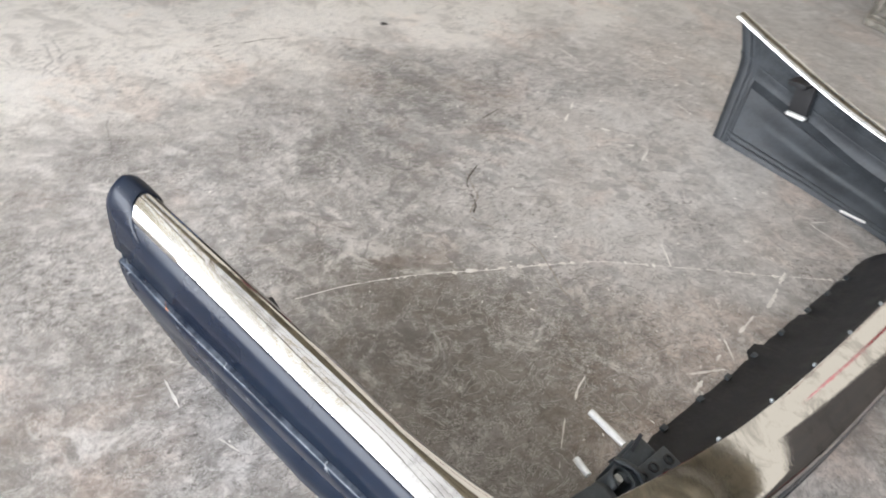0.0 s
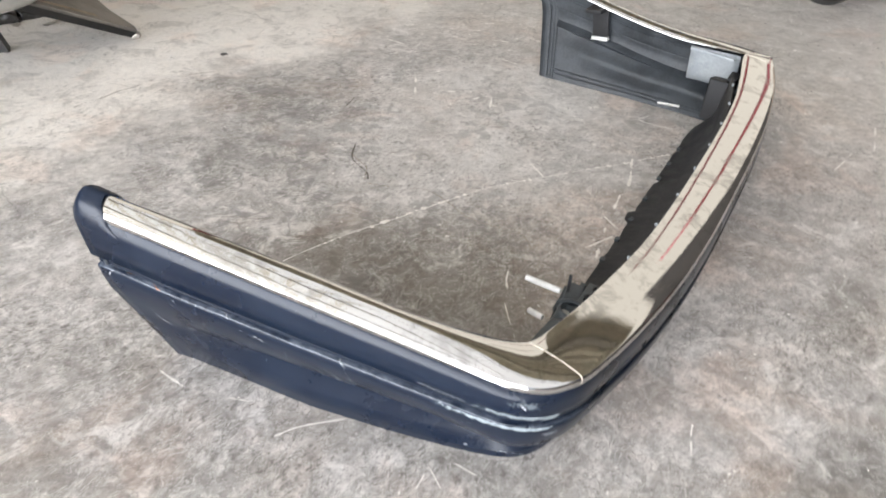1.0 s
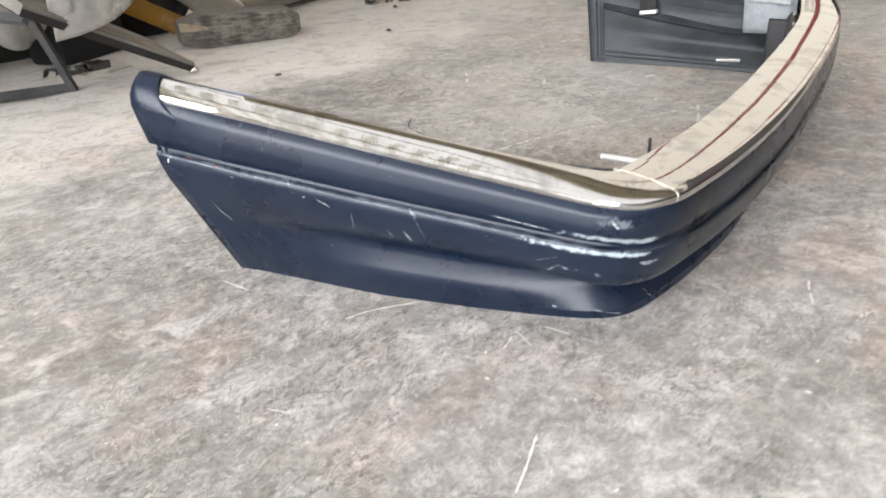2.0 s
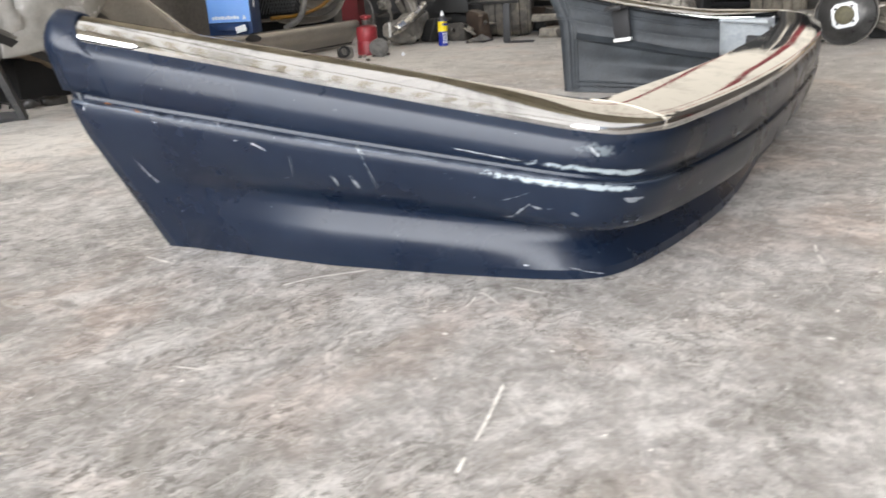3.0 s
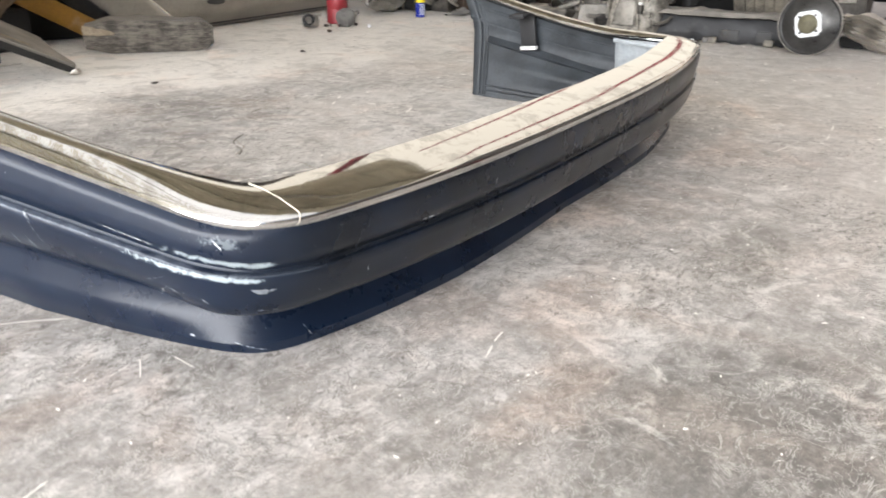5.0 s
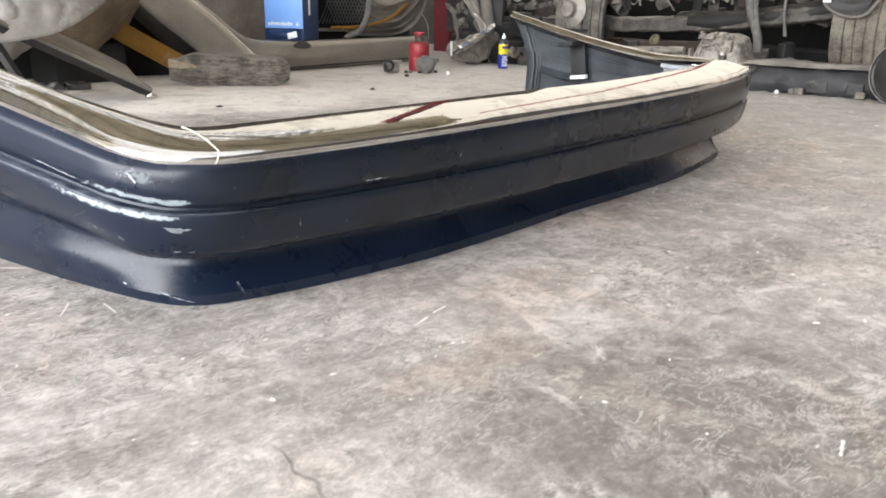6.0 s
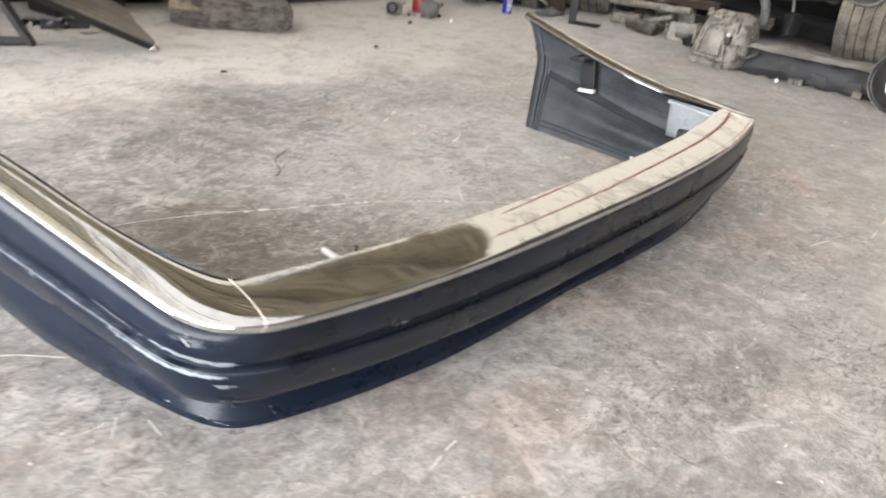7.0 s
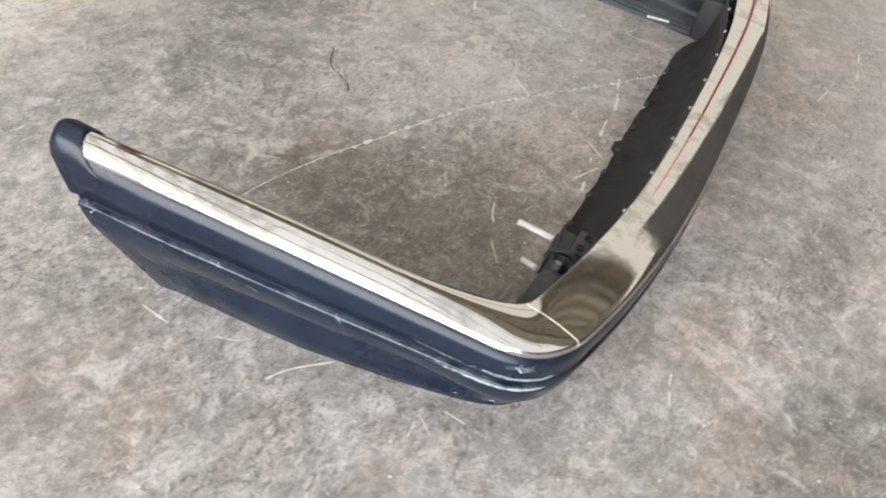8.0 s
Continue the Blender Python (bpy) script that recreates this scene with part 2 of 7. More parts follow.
def paint_material():
    """Matt dark-blue bumper paint, hazed and rubbed, with bare scuffs round the corner that took the knocks. UV: metres along, share of the height."""
    s = Shader("worn_blue_paint")
    along, high, _ = s.split(s.coords.outputs["UV"])
    haze, fine = s.noise(7, 6, 0.65), s.noise(160, 3, 0.6)
    colour = s.mix(s.ramp(haze, 0.35, 0.7), (0.0046, 0.0098, 0.0232), (0.0080, 0.0152, 0.0315))
    # neutral grey painted on the bar, for what its south face reflects
    bar_face_tone = s.math("MULTIPLY", s.ramp(along, 0.80, 1.0), s.ramp(s.noise(5, 6, 0.7), 0.30, 0.62, 0.25, 0.75))
    colour = s.mix(s.math("MULTIPLY", bar_face_tone, s.ramp(high, 0.36, 0.42)), colour, (0.0068, 0.0080, 0.0088))
    speck = s.ramp(s.noise(210, 2, 0.5), 0.76, 0.78)
    colour = s.mix(speck, colour, (0.45, 0.47, 0.5))
    # the rubbed corner: two crumbling bands along the moulded line and a cloud under the plating
    crumbs = s.noise(85, 8, 0.82, s.mapped((1.0, 1.0, 1.3)), warp=0.3)
    drawn = s.noise(30, 6, 0.75, s.mapped((0.8, 9.0, 1.0), "UV"))
    grain = s.math("ADD", s.math("MULTIPLY", crumbs, 0.72), s.math("MULTIPLY", drawn, 0.28))

    def band(middle, half, first, last, densest):
        across = s.math("SUBTRACT", 1.0, s.math("DIVIDE", s.math("ABSOLUTE", s.math("SUBTRACT", high, middle)), half), clamp=True)
        reach = s.math("MULTIPLY", s.ramp(along, first, densest), s.ramp(along, last, last - 0.03))
        where = s.math("MULTIPLY", s.math("POWER", across, 0.6), reach)
        return s.math("MULTIPLY", s.ramp(s.math("ADD", grain, s.math("MULTIPLY", where, 0.26)), 0.655, 0.69), s.ramp(where, 0.02, 0.15))

    bare = s.math("MAXIMUM", band(0.694, 0.028, 0.60, 0.885, 0.76), band(0.785, 0.026, 0.62, 0.90, 0.84))
    bare = s.math("MAXIMUM", bare, s.math("MULTIPLY", band(0.90, 0.05, 0.74, 0.86, 0.84), 0.35))
    colour = s.mix(s.math("MULTIPLY", bare, 0.8), colour, (0.38, 0.435, 0.46))
    edge = s.ramp(s.math("ADD", s.noise(60, 5, 0.7), s.ramp(high, 0.05, 0.0, 0.0, 0.10)), 0.72, 0.78)
    colour = s.mix(s.math("MULTIPLY", edge, s.ramp(high, 0.07, 0.02)), colour, (0.34, 0.35, 0.36))
    # ledge worn pale, its highlight painted in as well
    lip = s.math("MULTIPLY", s.ramp(s.math("ABSOLUTE", s.math("SUBTRACT", high, 0.7205)), 0.009, 0.003), s.math("MULTIPLY", s.ramp(s.noise(12, 6, 0.75), 0.36, 0.66), s.ramp(along, 0.98, 0.80)))
    colour = s.mix(s.math("MULTIPLY", lip, 0.42), colour, (0.30, 0.34, 0.40))
    rough = s.math("ADD", s.ramp(haze, 0.3, 0.7, 0.25, 0.33), s.math("MULTIPLY", bare, 0.35))
    s.set(colour, rough, 0.0, IOR=1.44)
    s.bump(s.math("ADD", s.math("MULTIPLY", fine, 0.3), s.math("MULTIPLY", bare, -0.5)), 0.10, 0.002)
    return s.mat


def chrome_material():
    """Old bright plating with hairline wear, pitting and finger-grease."""
    s = Shader("old_chrome")
    smear, pits = s.noise(9, 6, 0.7), s.noise(170, 3, 0.6)
    spot = s.ramp(s.noise(38, 6, 0.75), 0.66, 0.74)
    dull = s.ramp(s.noise(13, 7, 0.72, s.mapped(offset=(3, 5, 2)), warp=0.5), 0.50, 0.63)
    plate = s.mix(s.math("MULTIPLY", dull, 0.6), (0.60, 0.595, 0.585), (0.34, 0.335, 0.325))
    colour = s.mix(s.math("MULTIPLY", spot, 0.45), plate, (0.26, 0.235, 0.19))
    s.set(colour, s.math("ADD", s.math("ADD", s.ramp(smear, 0.35, 0.75, 0.012, 0.06), s.math("MULTIPLY", dull, 0.07)), s.math("MULTIPLY", spot, 0.25)), 1.0)
    s.bump(s.math("ADD", s.math("MULTIPLY", pits, 0.3), smear), 0.035, 0.004)
    return s.mat


M_FLOOR, M_PAINT, M_CHROME = floor_material(), paint_material(), chrome_material()
M_LINER = worn("grey_inner_plastic", (0.019, 0.0225, 0.0265), (0.048, 0.055, 0.062), 9, 120, (0.42, 0.62), bump=0.15, dust=0.16, dust_colour=(0.10, 0.11, 0.115))
M_BLACK = worn("black_plastic", (0.010, 0.010, 0.011), (0.022, 0.022, 0.024), 14, 130, (0.45, 0.7), bump=0.2, dust=0.12, dust_colour=(0.09, 0.085, 0.08))
M_BRACKET = worn("slate_plastic", (0.030, 0.036, 0.041), (0.062, 0.073, 0.080), 20, 150, (0.4, 0.6), bump=0.2, dust=0.2, dust_colour=(0.16, 0.16, 0.15))
M_PLATE = worn("pale_grey_plate", (0.27, 0.295, 0.31), (0.40, 0.425, 0.44), 12, 120, (0.35, 0.55), bump=0.1, dust=0.15)
M_BRIGHT = worn("bare_zinc", (0.62, 0.62, 0.60), (0.80, 0.80, 0.78), 30, 200, (0.3, 0.5), metal=0.2, bump=0.1)
M_CREAM = worn("cream_seam_filler", (0.62, 0.57, 0.46), (0.78, 0.73, 0.62), 40, 300, (0.5, 0.7), bump=0.15)
M_SCUFF = worn("scraped_to_primer", (0.45, 0.47, 0.49), (0.62, 0.64, 0.66), 60, 300, (0.6, 0.8), bump=0.2)
M_DULLSCUFF = worn("rubbed_to_grey", (0.13, 0.145, 0.165), (0.27, 0.29, 0.31), 160, 420, (0.5, 0.7), bump=0.2)
M_GAP = worn("dark_gap", (0.05, 0.045, 0.035), (0.09, 0.08, 0.065), 40, 200, (0.5, 0.7), bump=0.1)
M_RUST = worn("rust_spot", (0.28, 0.10, 0.04), (0.42, 0.19, 0.08), 60, 300, (0.7, 0.9), bump=0.3)
M_SCRATCH = worn("powdery_scratch", (0.70, 0.67, 0.62), (0.88, 0.85, 0.80), 25, 240, (0.85, 0.95), bump=0.3)
M_OLDCRACK = worn("healed_crack", (0.25, 0.215, 0.18), (0.40, 0.36, 0.31), 18, 240, (0.85, 0.95), bump=0.3)
M_CRACK = worn("dark_crack", (0.10, 0.088, 0.076), (0.17, 0.15, 0.13), 25, 240, (0.85, 0.95), bump=0.3)

# ---- building helpers ----


def thing(name, m, label, category, group="", kind=""):
    ob = new(name)
    ob.matrix_world = m
    return tagged(ob, label, category, group, kind)


def part(name, bm, material, parent=None, label="", smooth=True, m=None):
    """Links a bmesh as one mesh object under a thing or a part."""
    bmesh.ops.recalc_face_normals(bm, faces=bm.faces[:])
    me = bpy.data.meshes.new(name)
    bm.to_mesh(me)
    bm.free()
    me.materials.append(material)
    if smooth:
        me.shade_smooth()
        me.set_sharp_from_angle(angle=radians(38))
    ob = new(name, me)
    if parent is not None:
        ob.parent = parent
    if m is not None:
        ob.matrix_basis = m
    if label:
        tagged(ob, label)
    return ob


def loft(rings, closed=False, caps=False, bm=None, uvs=None):
    """A skin over rings of equal length; closed: each ring closes on itself."""
    bm = bm or bmesh.new()
    rows = [[bm.verts.new(p) for p in ring] for ring in rings]
    layer = bm.loops.layers.uv.verify() if uvs else None
    n = len(rows[0])
    for i in range(len(rows) - 1):
        for j in range(n if closed else n - 1):
            k = (j + 1) % n
            face = bm.faces.new((rows[i][j], rows[i][k], rows[i + 1][k], rows[i + 1][j]))
            if uvs:
                for loop, (a, b) in zip(face.loops, ((i, j), (i, k), (i + 1, k), (i + 1, j))):
                    loop[layer].uv = uvs[a][b]
    if caps and closed:
        bm.faces.new(rows[0]), bm.faces.new(rows[-1][::-1])
    return bm


def box(size, at=(0, 0, 0), bevel=0.0, segments=2, turn=None, bm=None):
    """A bevelled block; at: the middle of its base."""
    own = bmesh.new()
    bmesh.ops.create_cube(own, size=1.0)
    for v in own.verts:
        v.co = Vector((v.co.x * size[0], v.co.y * size[1], (v.co.z + 0.5) * size[2]))
    if bevel:
        bmesh.ops.bevel(own, geom=own.edges[:], offset=bevel, segments=segments, affect="EDGES", profile=0.6)
    if turn is not None:
        bmesh.ops.transform(own, matrix=turn, verts=own.verts[:])
    bmesh.ops.translate(own, vec=at, verts=own.verts[:])
    if bm is None:
        return own
    me = bpy.data.meshes.new("tmp")
    own.to_mesh(me)
    own.free()
    bm.from_mesh(me)
    bpy.data.meshes.remove(me)
    return bm


def circle_ring(radius, z, n=32, at=(0, 0)):
    return [(at[0] + radius * math.cos(2 * math.pi * i / n), at[1] + radius * math.sin(2 * math.pi * i / n), z) for i in range(n)]


def turned(profile, n=32, bm=None):
    """A solid of revolution about z from rows of radius and height."""
    return loft([circle_ring(max(r, 0.0004), z, n) for r, z in profile], closed=True, caps=True, bm=bm)


def tube(points, radius, n=10, taper=None, bm=None, caps=True):
    """A round bar along a line of points."""
    pts = [Vector(p) for p in points]
    rings, side = [], None
    for i, p in enumerate(pts):
        ahead = (pts[min(i + 1, len(pts) - 1)] - pts[max(i - 1, 0)]).normalized()
        side = (side - side.dot(ahead) * ahead).normalized() if side is not None else ahead.orthogonal().normalized()
        up = ahead.cross(side)
        r = radius * (taper[i] if taper else 1.0)
        rings.append([p + r * (math.cos(2 * math.pi * k / n) * side + math.sin(2 * math.pi * k / n) * up) for k in range(n)])
    return loft(rings, closed=True, caps=caps, bm=bm)


def glide(points, steps=8):
    """A smooth line through points."""
    pts = [Vector(p) for p in points]
    pts = [2 * pts[0] - pts[1], *pts, 2 * pts[-1] - pts[-2]]
    out = []
    for i in range(1, len(pts) - 2):
        a, b, c, d = pts[i - 1 : i + 3]
        for k in range(steps):
            t = k / steps
            out.append(0.5 * (2 * b + (c - a) * t + (2 * a - 5 * b + 4 * c - d) * t * t + (3 * b - 3 * c + d - a) * t**3))
    return [*out, pts[-2]]


def crumple(bm, amount, scale, seed=0.0):
    for v in bm.verts:
        v.co += amount * Vector(noise.noise_vector(v.co * scale + Vector((seed, 2.3 * seed, -seed))))
    return bm

# ---- the setting ----


def slab(name, size, at, material, label, category, bevel=0.0):
    ob = part(name, box(size, (0, 0, 0), bevel), material, smooth=False, m=pose(*at))
    return tagged(ob, label, category, kind="structure")


X0, X1, Y0, Y1 = -4.7, 9.0, -6.6, 5.6
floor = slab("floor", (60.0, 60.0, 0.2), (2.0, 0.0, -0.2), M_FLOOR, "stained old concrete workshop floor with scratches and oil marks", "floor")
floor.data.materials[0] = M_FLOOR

# ---- the bumper ----
# Local frame: x across the car, y to the open side, z up; the bow of the bar lies at y = 0.076.
LEAN = (0.173, 0.101)  # how far the two arms splay


def bezier(a, b, c, t):
    return (1 - t) ** 2 * a + 2 * t * (1 - t) * b + t * t * c


def bow(x):
    return 0.0764 + 0.155 * x**3


def plan_line(bar, arm_x, arm_y, lean, end_y, bulge=0.0):
    """Half of the edge where plating meets paint, seen from above: arm, rounded corner, bowed bar to the middle. x grows outwards."""
    rows = []
    for k in range(31):
        y = end_y - (end_y - arm_y) * k / 30
        u = k / 30
        rows.append(Vector((arm_x + lean * (y - arm_y) + bulge * u * u * (1 - u), y)))
    end, slope, start = Vector((bar, bow(min(bar, 0.79)))), 3 * 0.155 * min(bar, 0.79) ** 2, rows[-1]
    # the corner is drawn to where the arm's line and the bar's tangent meet
    tilt = lean + bulge / (end_y - arm_y)
    y = (end.y + slope * (start.x - tilt * start.y - end.x)) / (1 - slope * tilt)
    meet = Vector((start.x + tilt * (y - start.y), y))
    rows += [bezier(start, meet, end, t / 16) for t in range(1, 17)]
    for k in range(1, 31):
        x = bar * (1 - k / 30)
        rows.append(Vector((x, bow(x * min(bar, 0.79) / bar))))
    return rows


NEAR = [Vector((-p.x, p.y)) for p in plan_line(0.77, 0.894, 0.28, LEAN[0], 1.03)]
FAR = plan_line(0.905, 0.946, 0.244, LEAN[1], 1.055, -0.050)
LINE = NEAR + FAR[-2::-1]
N_ST = len(LINE)
MET = [0.0]
for a_, b_ in zip(LINE, LINE[1:]):
    MET.append(MET[-1] + (b_ - a_).length)


def station(i):
    """Place, outward normal, height of the paint's top edge, and how much of an arm (1) or bar (0) it is."""
    p, q = LINE[max(i - 1, 0)], LINE[min(i + 1, N_ST - 1)]
    ahead = (q - p).normalized()
    out = Vector((ahead.y, -ahead.x))
    y = LINE[i].y
    arm = min(1.0, max(0.0, (y - 0.15) / 0.22))
    high = 0.2295 - 0.016 * min(1.0, abs(LINE[i].x) / 0.8) ** 2 if abs(LINE[i].x) <= 0.8 else 0.2135 + 0.1725 * max(0.0, y - 0.2)
    if LINE[i].x > 0:  # the far corner sits higher, and its arm rises late
        bend = min(1.0, max(0.0, (LINE[i].x - 0.04) / 0.87)) ** 1.5
        rise = max(0.0, (y - 0.42) / 0.635) ** 1.33
        high = 0.2295 - 0.016 * min(1.0, LINE[i].x / 0.8) ** 2 + 0.0355 * bend + 0.1115 * rise
    return LINE[i], out, high, arm


COVER = (  # on an arm: outward of the edge line, share of its height, depth of the moulded groove
    (-0.004, 1.004, 0), (0.002, 1.000, 0), (0.0070, 0.978, 0), (0.0118, 0.952, 0), (0.0138, 0.938, 0), (0.0148, 0.922, 0), (0.0164, 0.860, 0),
    (0.0188, 0.762, 0), (0.0188, 0.755, 0.0045), (0.0188, 0.743, 0.0055), (0.0190, 0.736, 0.0025), (0.0195, 0.726, 0.005), (0.0225, 0.7215, 0.0), (0.0235, 0.711, -0.0012), (0.0235, 0.660, 0),
    (0.0230, 0.580, 0), (0.0215, 0.500, 0), (0.0195, 0.445, 0), (0.0165, 0.412, 0), (0.010, 0.394, 0), (-0.006, 0.380, 0), (-0.048, 0.370, 0), (-0.092, 0.352, 0),
    (-0.104, 0.310, 0), (-0.094, 0.225, 0), (-0.077, 0.145, 0), (-0.059, 0.088, 0), (-0.0545, 0.072, 0), (-0.0540, 0.006, 0), (-0.062, 0.004, 0),
)
COVER_BAR = (  # the same on the bar, whose face leans in towards its foot
    (-0.004, 1.004), (0.001, 0.999), (0.004, 0.985), (0.0065, 0.955), (0.0080, 0.915), (0.0082, 0.872), (0.0070, 0.810),
    (0.0040, 0.722), (0.0040, 0.715), (0.0038, 0.703), (0.0038, 0.696), (0.0040, 0.686), (0.0050, 0.681), (0.0055, 0.671), (0.0045, 0.620),
    (0.0015, 0.550), (-0.003, 0.480), (-0.0070, 0.438), (-0.0125, 0.408), (-0.023, 0.385), (-0.040, 0.367), (-0.062, 0.353), (-0.080, 0.338),
    (-0.091, 0.300), (-0.086, 0.225), (-0.073, 0.145),
)


def raw_cover(i, j):
    p, out, high, arm = station(i)
    o, share, cut = COVER[j]
    if j < len(COVER_BAR):
        turn = min(1.0, arm / 0.4)
        o, share = COVER_BAR[j][0] + (o - COVER_BAR[j][0]) * turn, COVER_BAR[j][1] + (share - COVER_BAR[j][1]) * turn
    if o > 0:  # the arm's end is a little slimmer
        tip = min(1.0, max(0.0, (p.y - 0.84) / 0.18))
        o *= 1.0 - 0.25 * tip * tip * (3 - 2 * tip)
    mid = max(0.0, 1 - abs(p.x) / 0.5) * (1 - arm)
    if o < -0.03:  # the skirt lies further back in the middle of the bar
        o -= 0.016 * mid
    if share < 0.66 and arm > 0:
        # along an arm the hollow over the skirt grows shallow and runs out to a flat end
        run = min(1.0, max(0.0, (p.y - 0.62) / 0.36))
        flat = 0.0235 - (0.059 + 0.030 * run) * (1 - share / 0.66)
        flat -= 0.032 * (1 - run) ** 0.8 * math.exp(-(((share - 0.34) / 0.10) ** 2))
        o += (flat - o) * min(1.0, arm + 0.25 * run)
    z = share * high
    xy = p + out * (o - cut)
    # the arm's end is cut on a slant, foot first
    if p.y > 0.6:
        short = (0.100 - 0.26 * z if z < 0.27 else 0.030 - 0.44 * (z - 0.27)) * (p.y - 0.6) / 0.43
        xy = xy + Vector((math.copysign(LEAN[p.x > 0], -p.x) * short, -short))
    return Vector((xy.x, xy.y, z))


def eased(grid, picks, rounds):
    """Draws the picked rows smooth round the two corners, where an inward offset would bunch up."""
    for first, last in ((24, 58), (N_ST - 59, N_ST - 25)):
        for j in picks:
            for _ in range(rounds):
                row = [g[j].copy() for g in grid]
                for i in range(first, last + 1):
                    grid[i][j] = 0.5 * row[i] + 0.25 * (row[i - 1] + row[i + 1])
    return grid


COVER_GRID = eased([[raw_cover(i, j) for j in range(len(COVER))] for i in range(N_ST)], [j for j in range(len(COVER)) if COVER[j][0] < -0.02], 26)


def cover_point(i, j):
    return COVER_GRID[i][j].copy()


CAP = 2  # stations at each end that the painted end piece wraps


def cover_bmesh(first, last, inset=0.0, rows=range(len(COVER))):
    rings, uvs = [], []
    for i in range(first, last + 1):
        _, out, high, _ = station(i)
        rings.append([cover_point(i, j) - inset * Vector((out.x, out.y, 0.0)) for j in rows])
        uvs.append([(MET[i], COVER[j][1]) for j in rows])
    return loft(rings, uvs=uvs)


CHROME_BAR = ((-0.002, -0.008), (0.004, -0.005), (0.0058, 0.0), (0.0045, 0.006), (0.0005, 0.0098), (-0.008, 0.0125), (-0.030, 0.0184), (-0.062, 0.0236), (-0.093, 0.0262), (-0.0960, 0.0262), (-0.0972, 0.0252))
CHROME_ARM = ((-0.002, -0.008), (0.004, -0.004), (0.0045, 0.003), (-0.001, 0.0100), (-0.0073, 0.0155), (-0.0155, 0.0228), (-0.0252, 0.0287), (-0.0358, 0.0280), (-0.0468, 0.0230), (-0.0535, 0.0160), (-0.0550, 0.0110))


def raw_chrome(i, j):
    p, out, high, arm = station(i)
    a, b = CHROME_BAR[j], CHROME_ARM[j]
    o, dz = a[0] + (b[0] - a[0]) * arm, a[1] + (b[1] - a[1]) * arm
    narrow = 1.0 - 0.22 * max(0.0, (p.y - 0.6) / 0.45)
    xy = p + out * o * narrow
    return Vector((xy.x, xy.y, high + dz))


CHROME_GRID = eased([[raw_chrome(i, j) for j in range(len(CHROME_BAR))] for i in range(N_ST)], range(5, len(CHROME_BAR)), 30)


def chrome_point(i, j, lift=0.0):
    _, out, _, _ = station(i)
    return CHROME_GRID[i][j] + lift * Vector((0.5 * out.x, 0.5 * out.y, 1.0))


def chrome_cut(x_out, x_in, lift):
    """A straight line across the plating of the bar, from its outer to its inner edge."""
    line = []
    for j in range(1, len(CHROME_BAR) - 1):
        want = x_out + (x_in - x_out) * (j - 1) / (len(CHROME_BAR) - 3)
        i = min(range(30, N_ST - 31), key=lambda k: abs(CHROME_GRID[k][j].x - want))
        k = i + 1 if (CHROME_GRID[i][j].x < want) == (CHROME_GRID[i + 1][j].x > CHROME_GRID[i][j].x) else i - 1
        a, b = chrome_point(i, j, lift), chrome_point(k, j, lift)
        line.append(a.lerp(b, min(1.0, max(0.0, (want - a.x) / ((b.x - a.x) or 1.0)))))
    return line


def chrome_run(first, last):
    return loft([[chrome_point(i, j) for j in range(len(CHROME_BAR))] for i in range(first, last + 1)])


def on_cover(s, share, lift=0.0012):
    """The place on the paint s metres along at a share of the height, lifted off it."""
    i = max(k for k in range(N_ST - 1) if MET[k] <= s)
    t = (s - MET[i]) / (MET[i + 1] - MET[i])
    j = max(k for k in range(len(COVER) - 1) if COVER[k][1] >= share or k == 0)
    u = (COVER[j][1] - share) / (COVER[j][1] - COVER[j + 1][1])
    at = lambda i_, j_: cover_point(i_, j_)
    a, b = at(i, j).lerp(at(i + 1, j), t), at(i, j + 1).lerp(at(i + 1, j + 1), t)
    along = (at(i + 1, j) - at(i, j)).normalized()
    normal = (b - a).cross(along).normalized()
    _, out, _, _ = station(i)
    if normal.dot(Vector((out.x, out.y, 0.1))) < 0:
        normal = -normal
    return a.lerp(b, u) + lift * normal, normal


def ribbon_on_cover(path, width, bm=None):
    """A thin scraped line on the paint through rows of metres along and share of height."""
    steps = glide([(s, h, 0) for s, h in path], 14)
    left, right = [], []
    for n, p in enumerate(steps):
        q, r = steps[max(n - 1, 0)], steps[min(n + 1, len(steps) - 1)]
        place, normal = on_cover(p.x, p.y)
        a, b = on_cover(q.x, q.y)[0], on_cover(r.x, r.y)[0]
        side = normal.cross((b - a).normalized())
        w = width * 0.24 * (0.25 + math.sin(math.pi * (n + 0.4) / (len(steps) + 0.2))) * min(1.3, max(0.03, 0.62 + 1.3 * noise.noise(place * 170)))
        left.append(place + side * w), right.append(place - side * w)
    return loft([left, right], bm=bm)


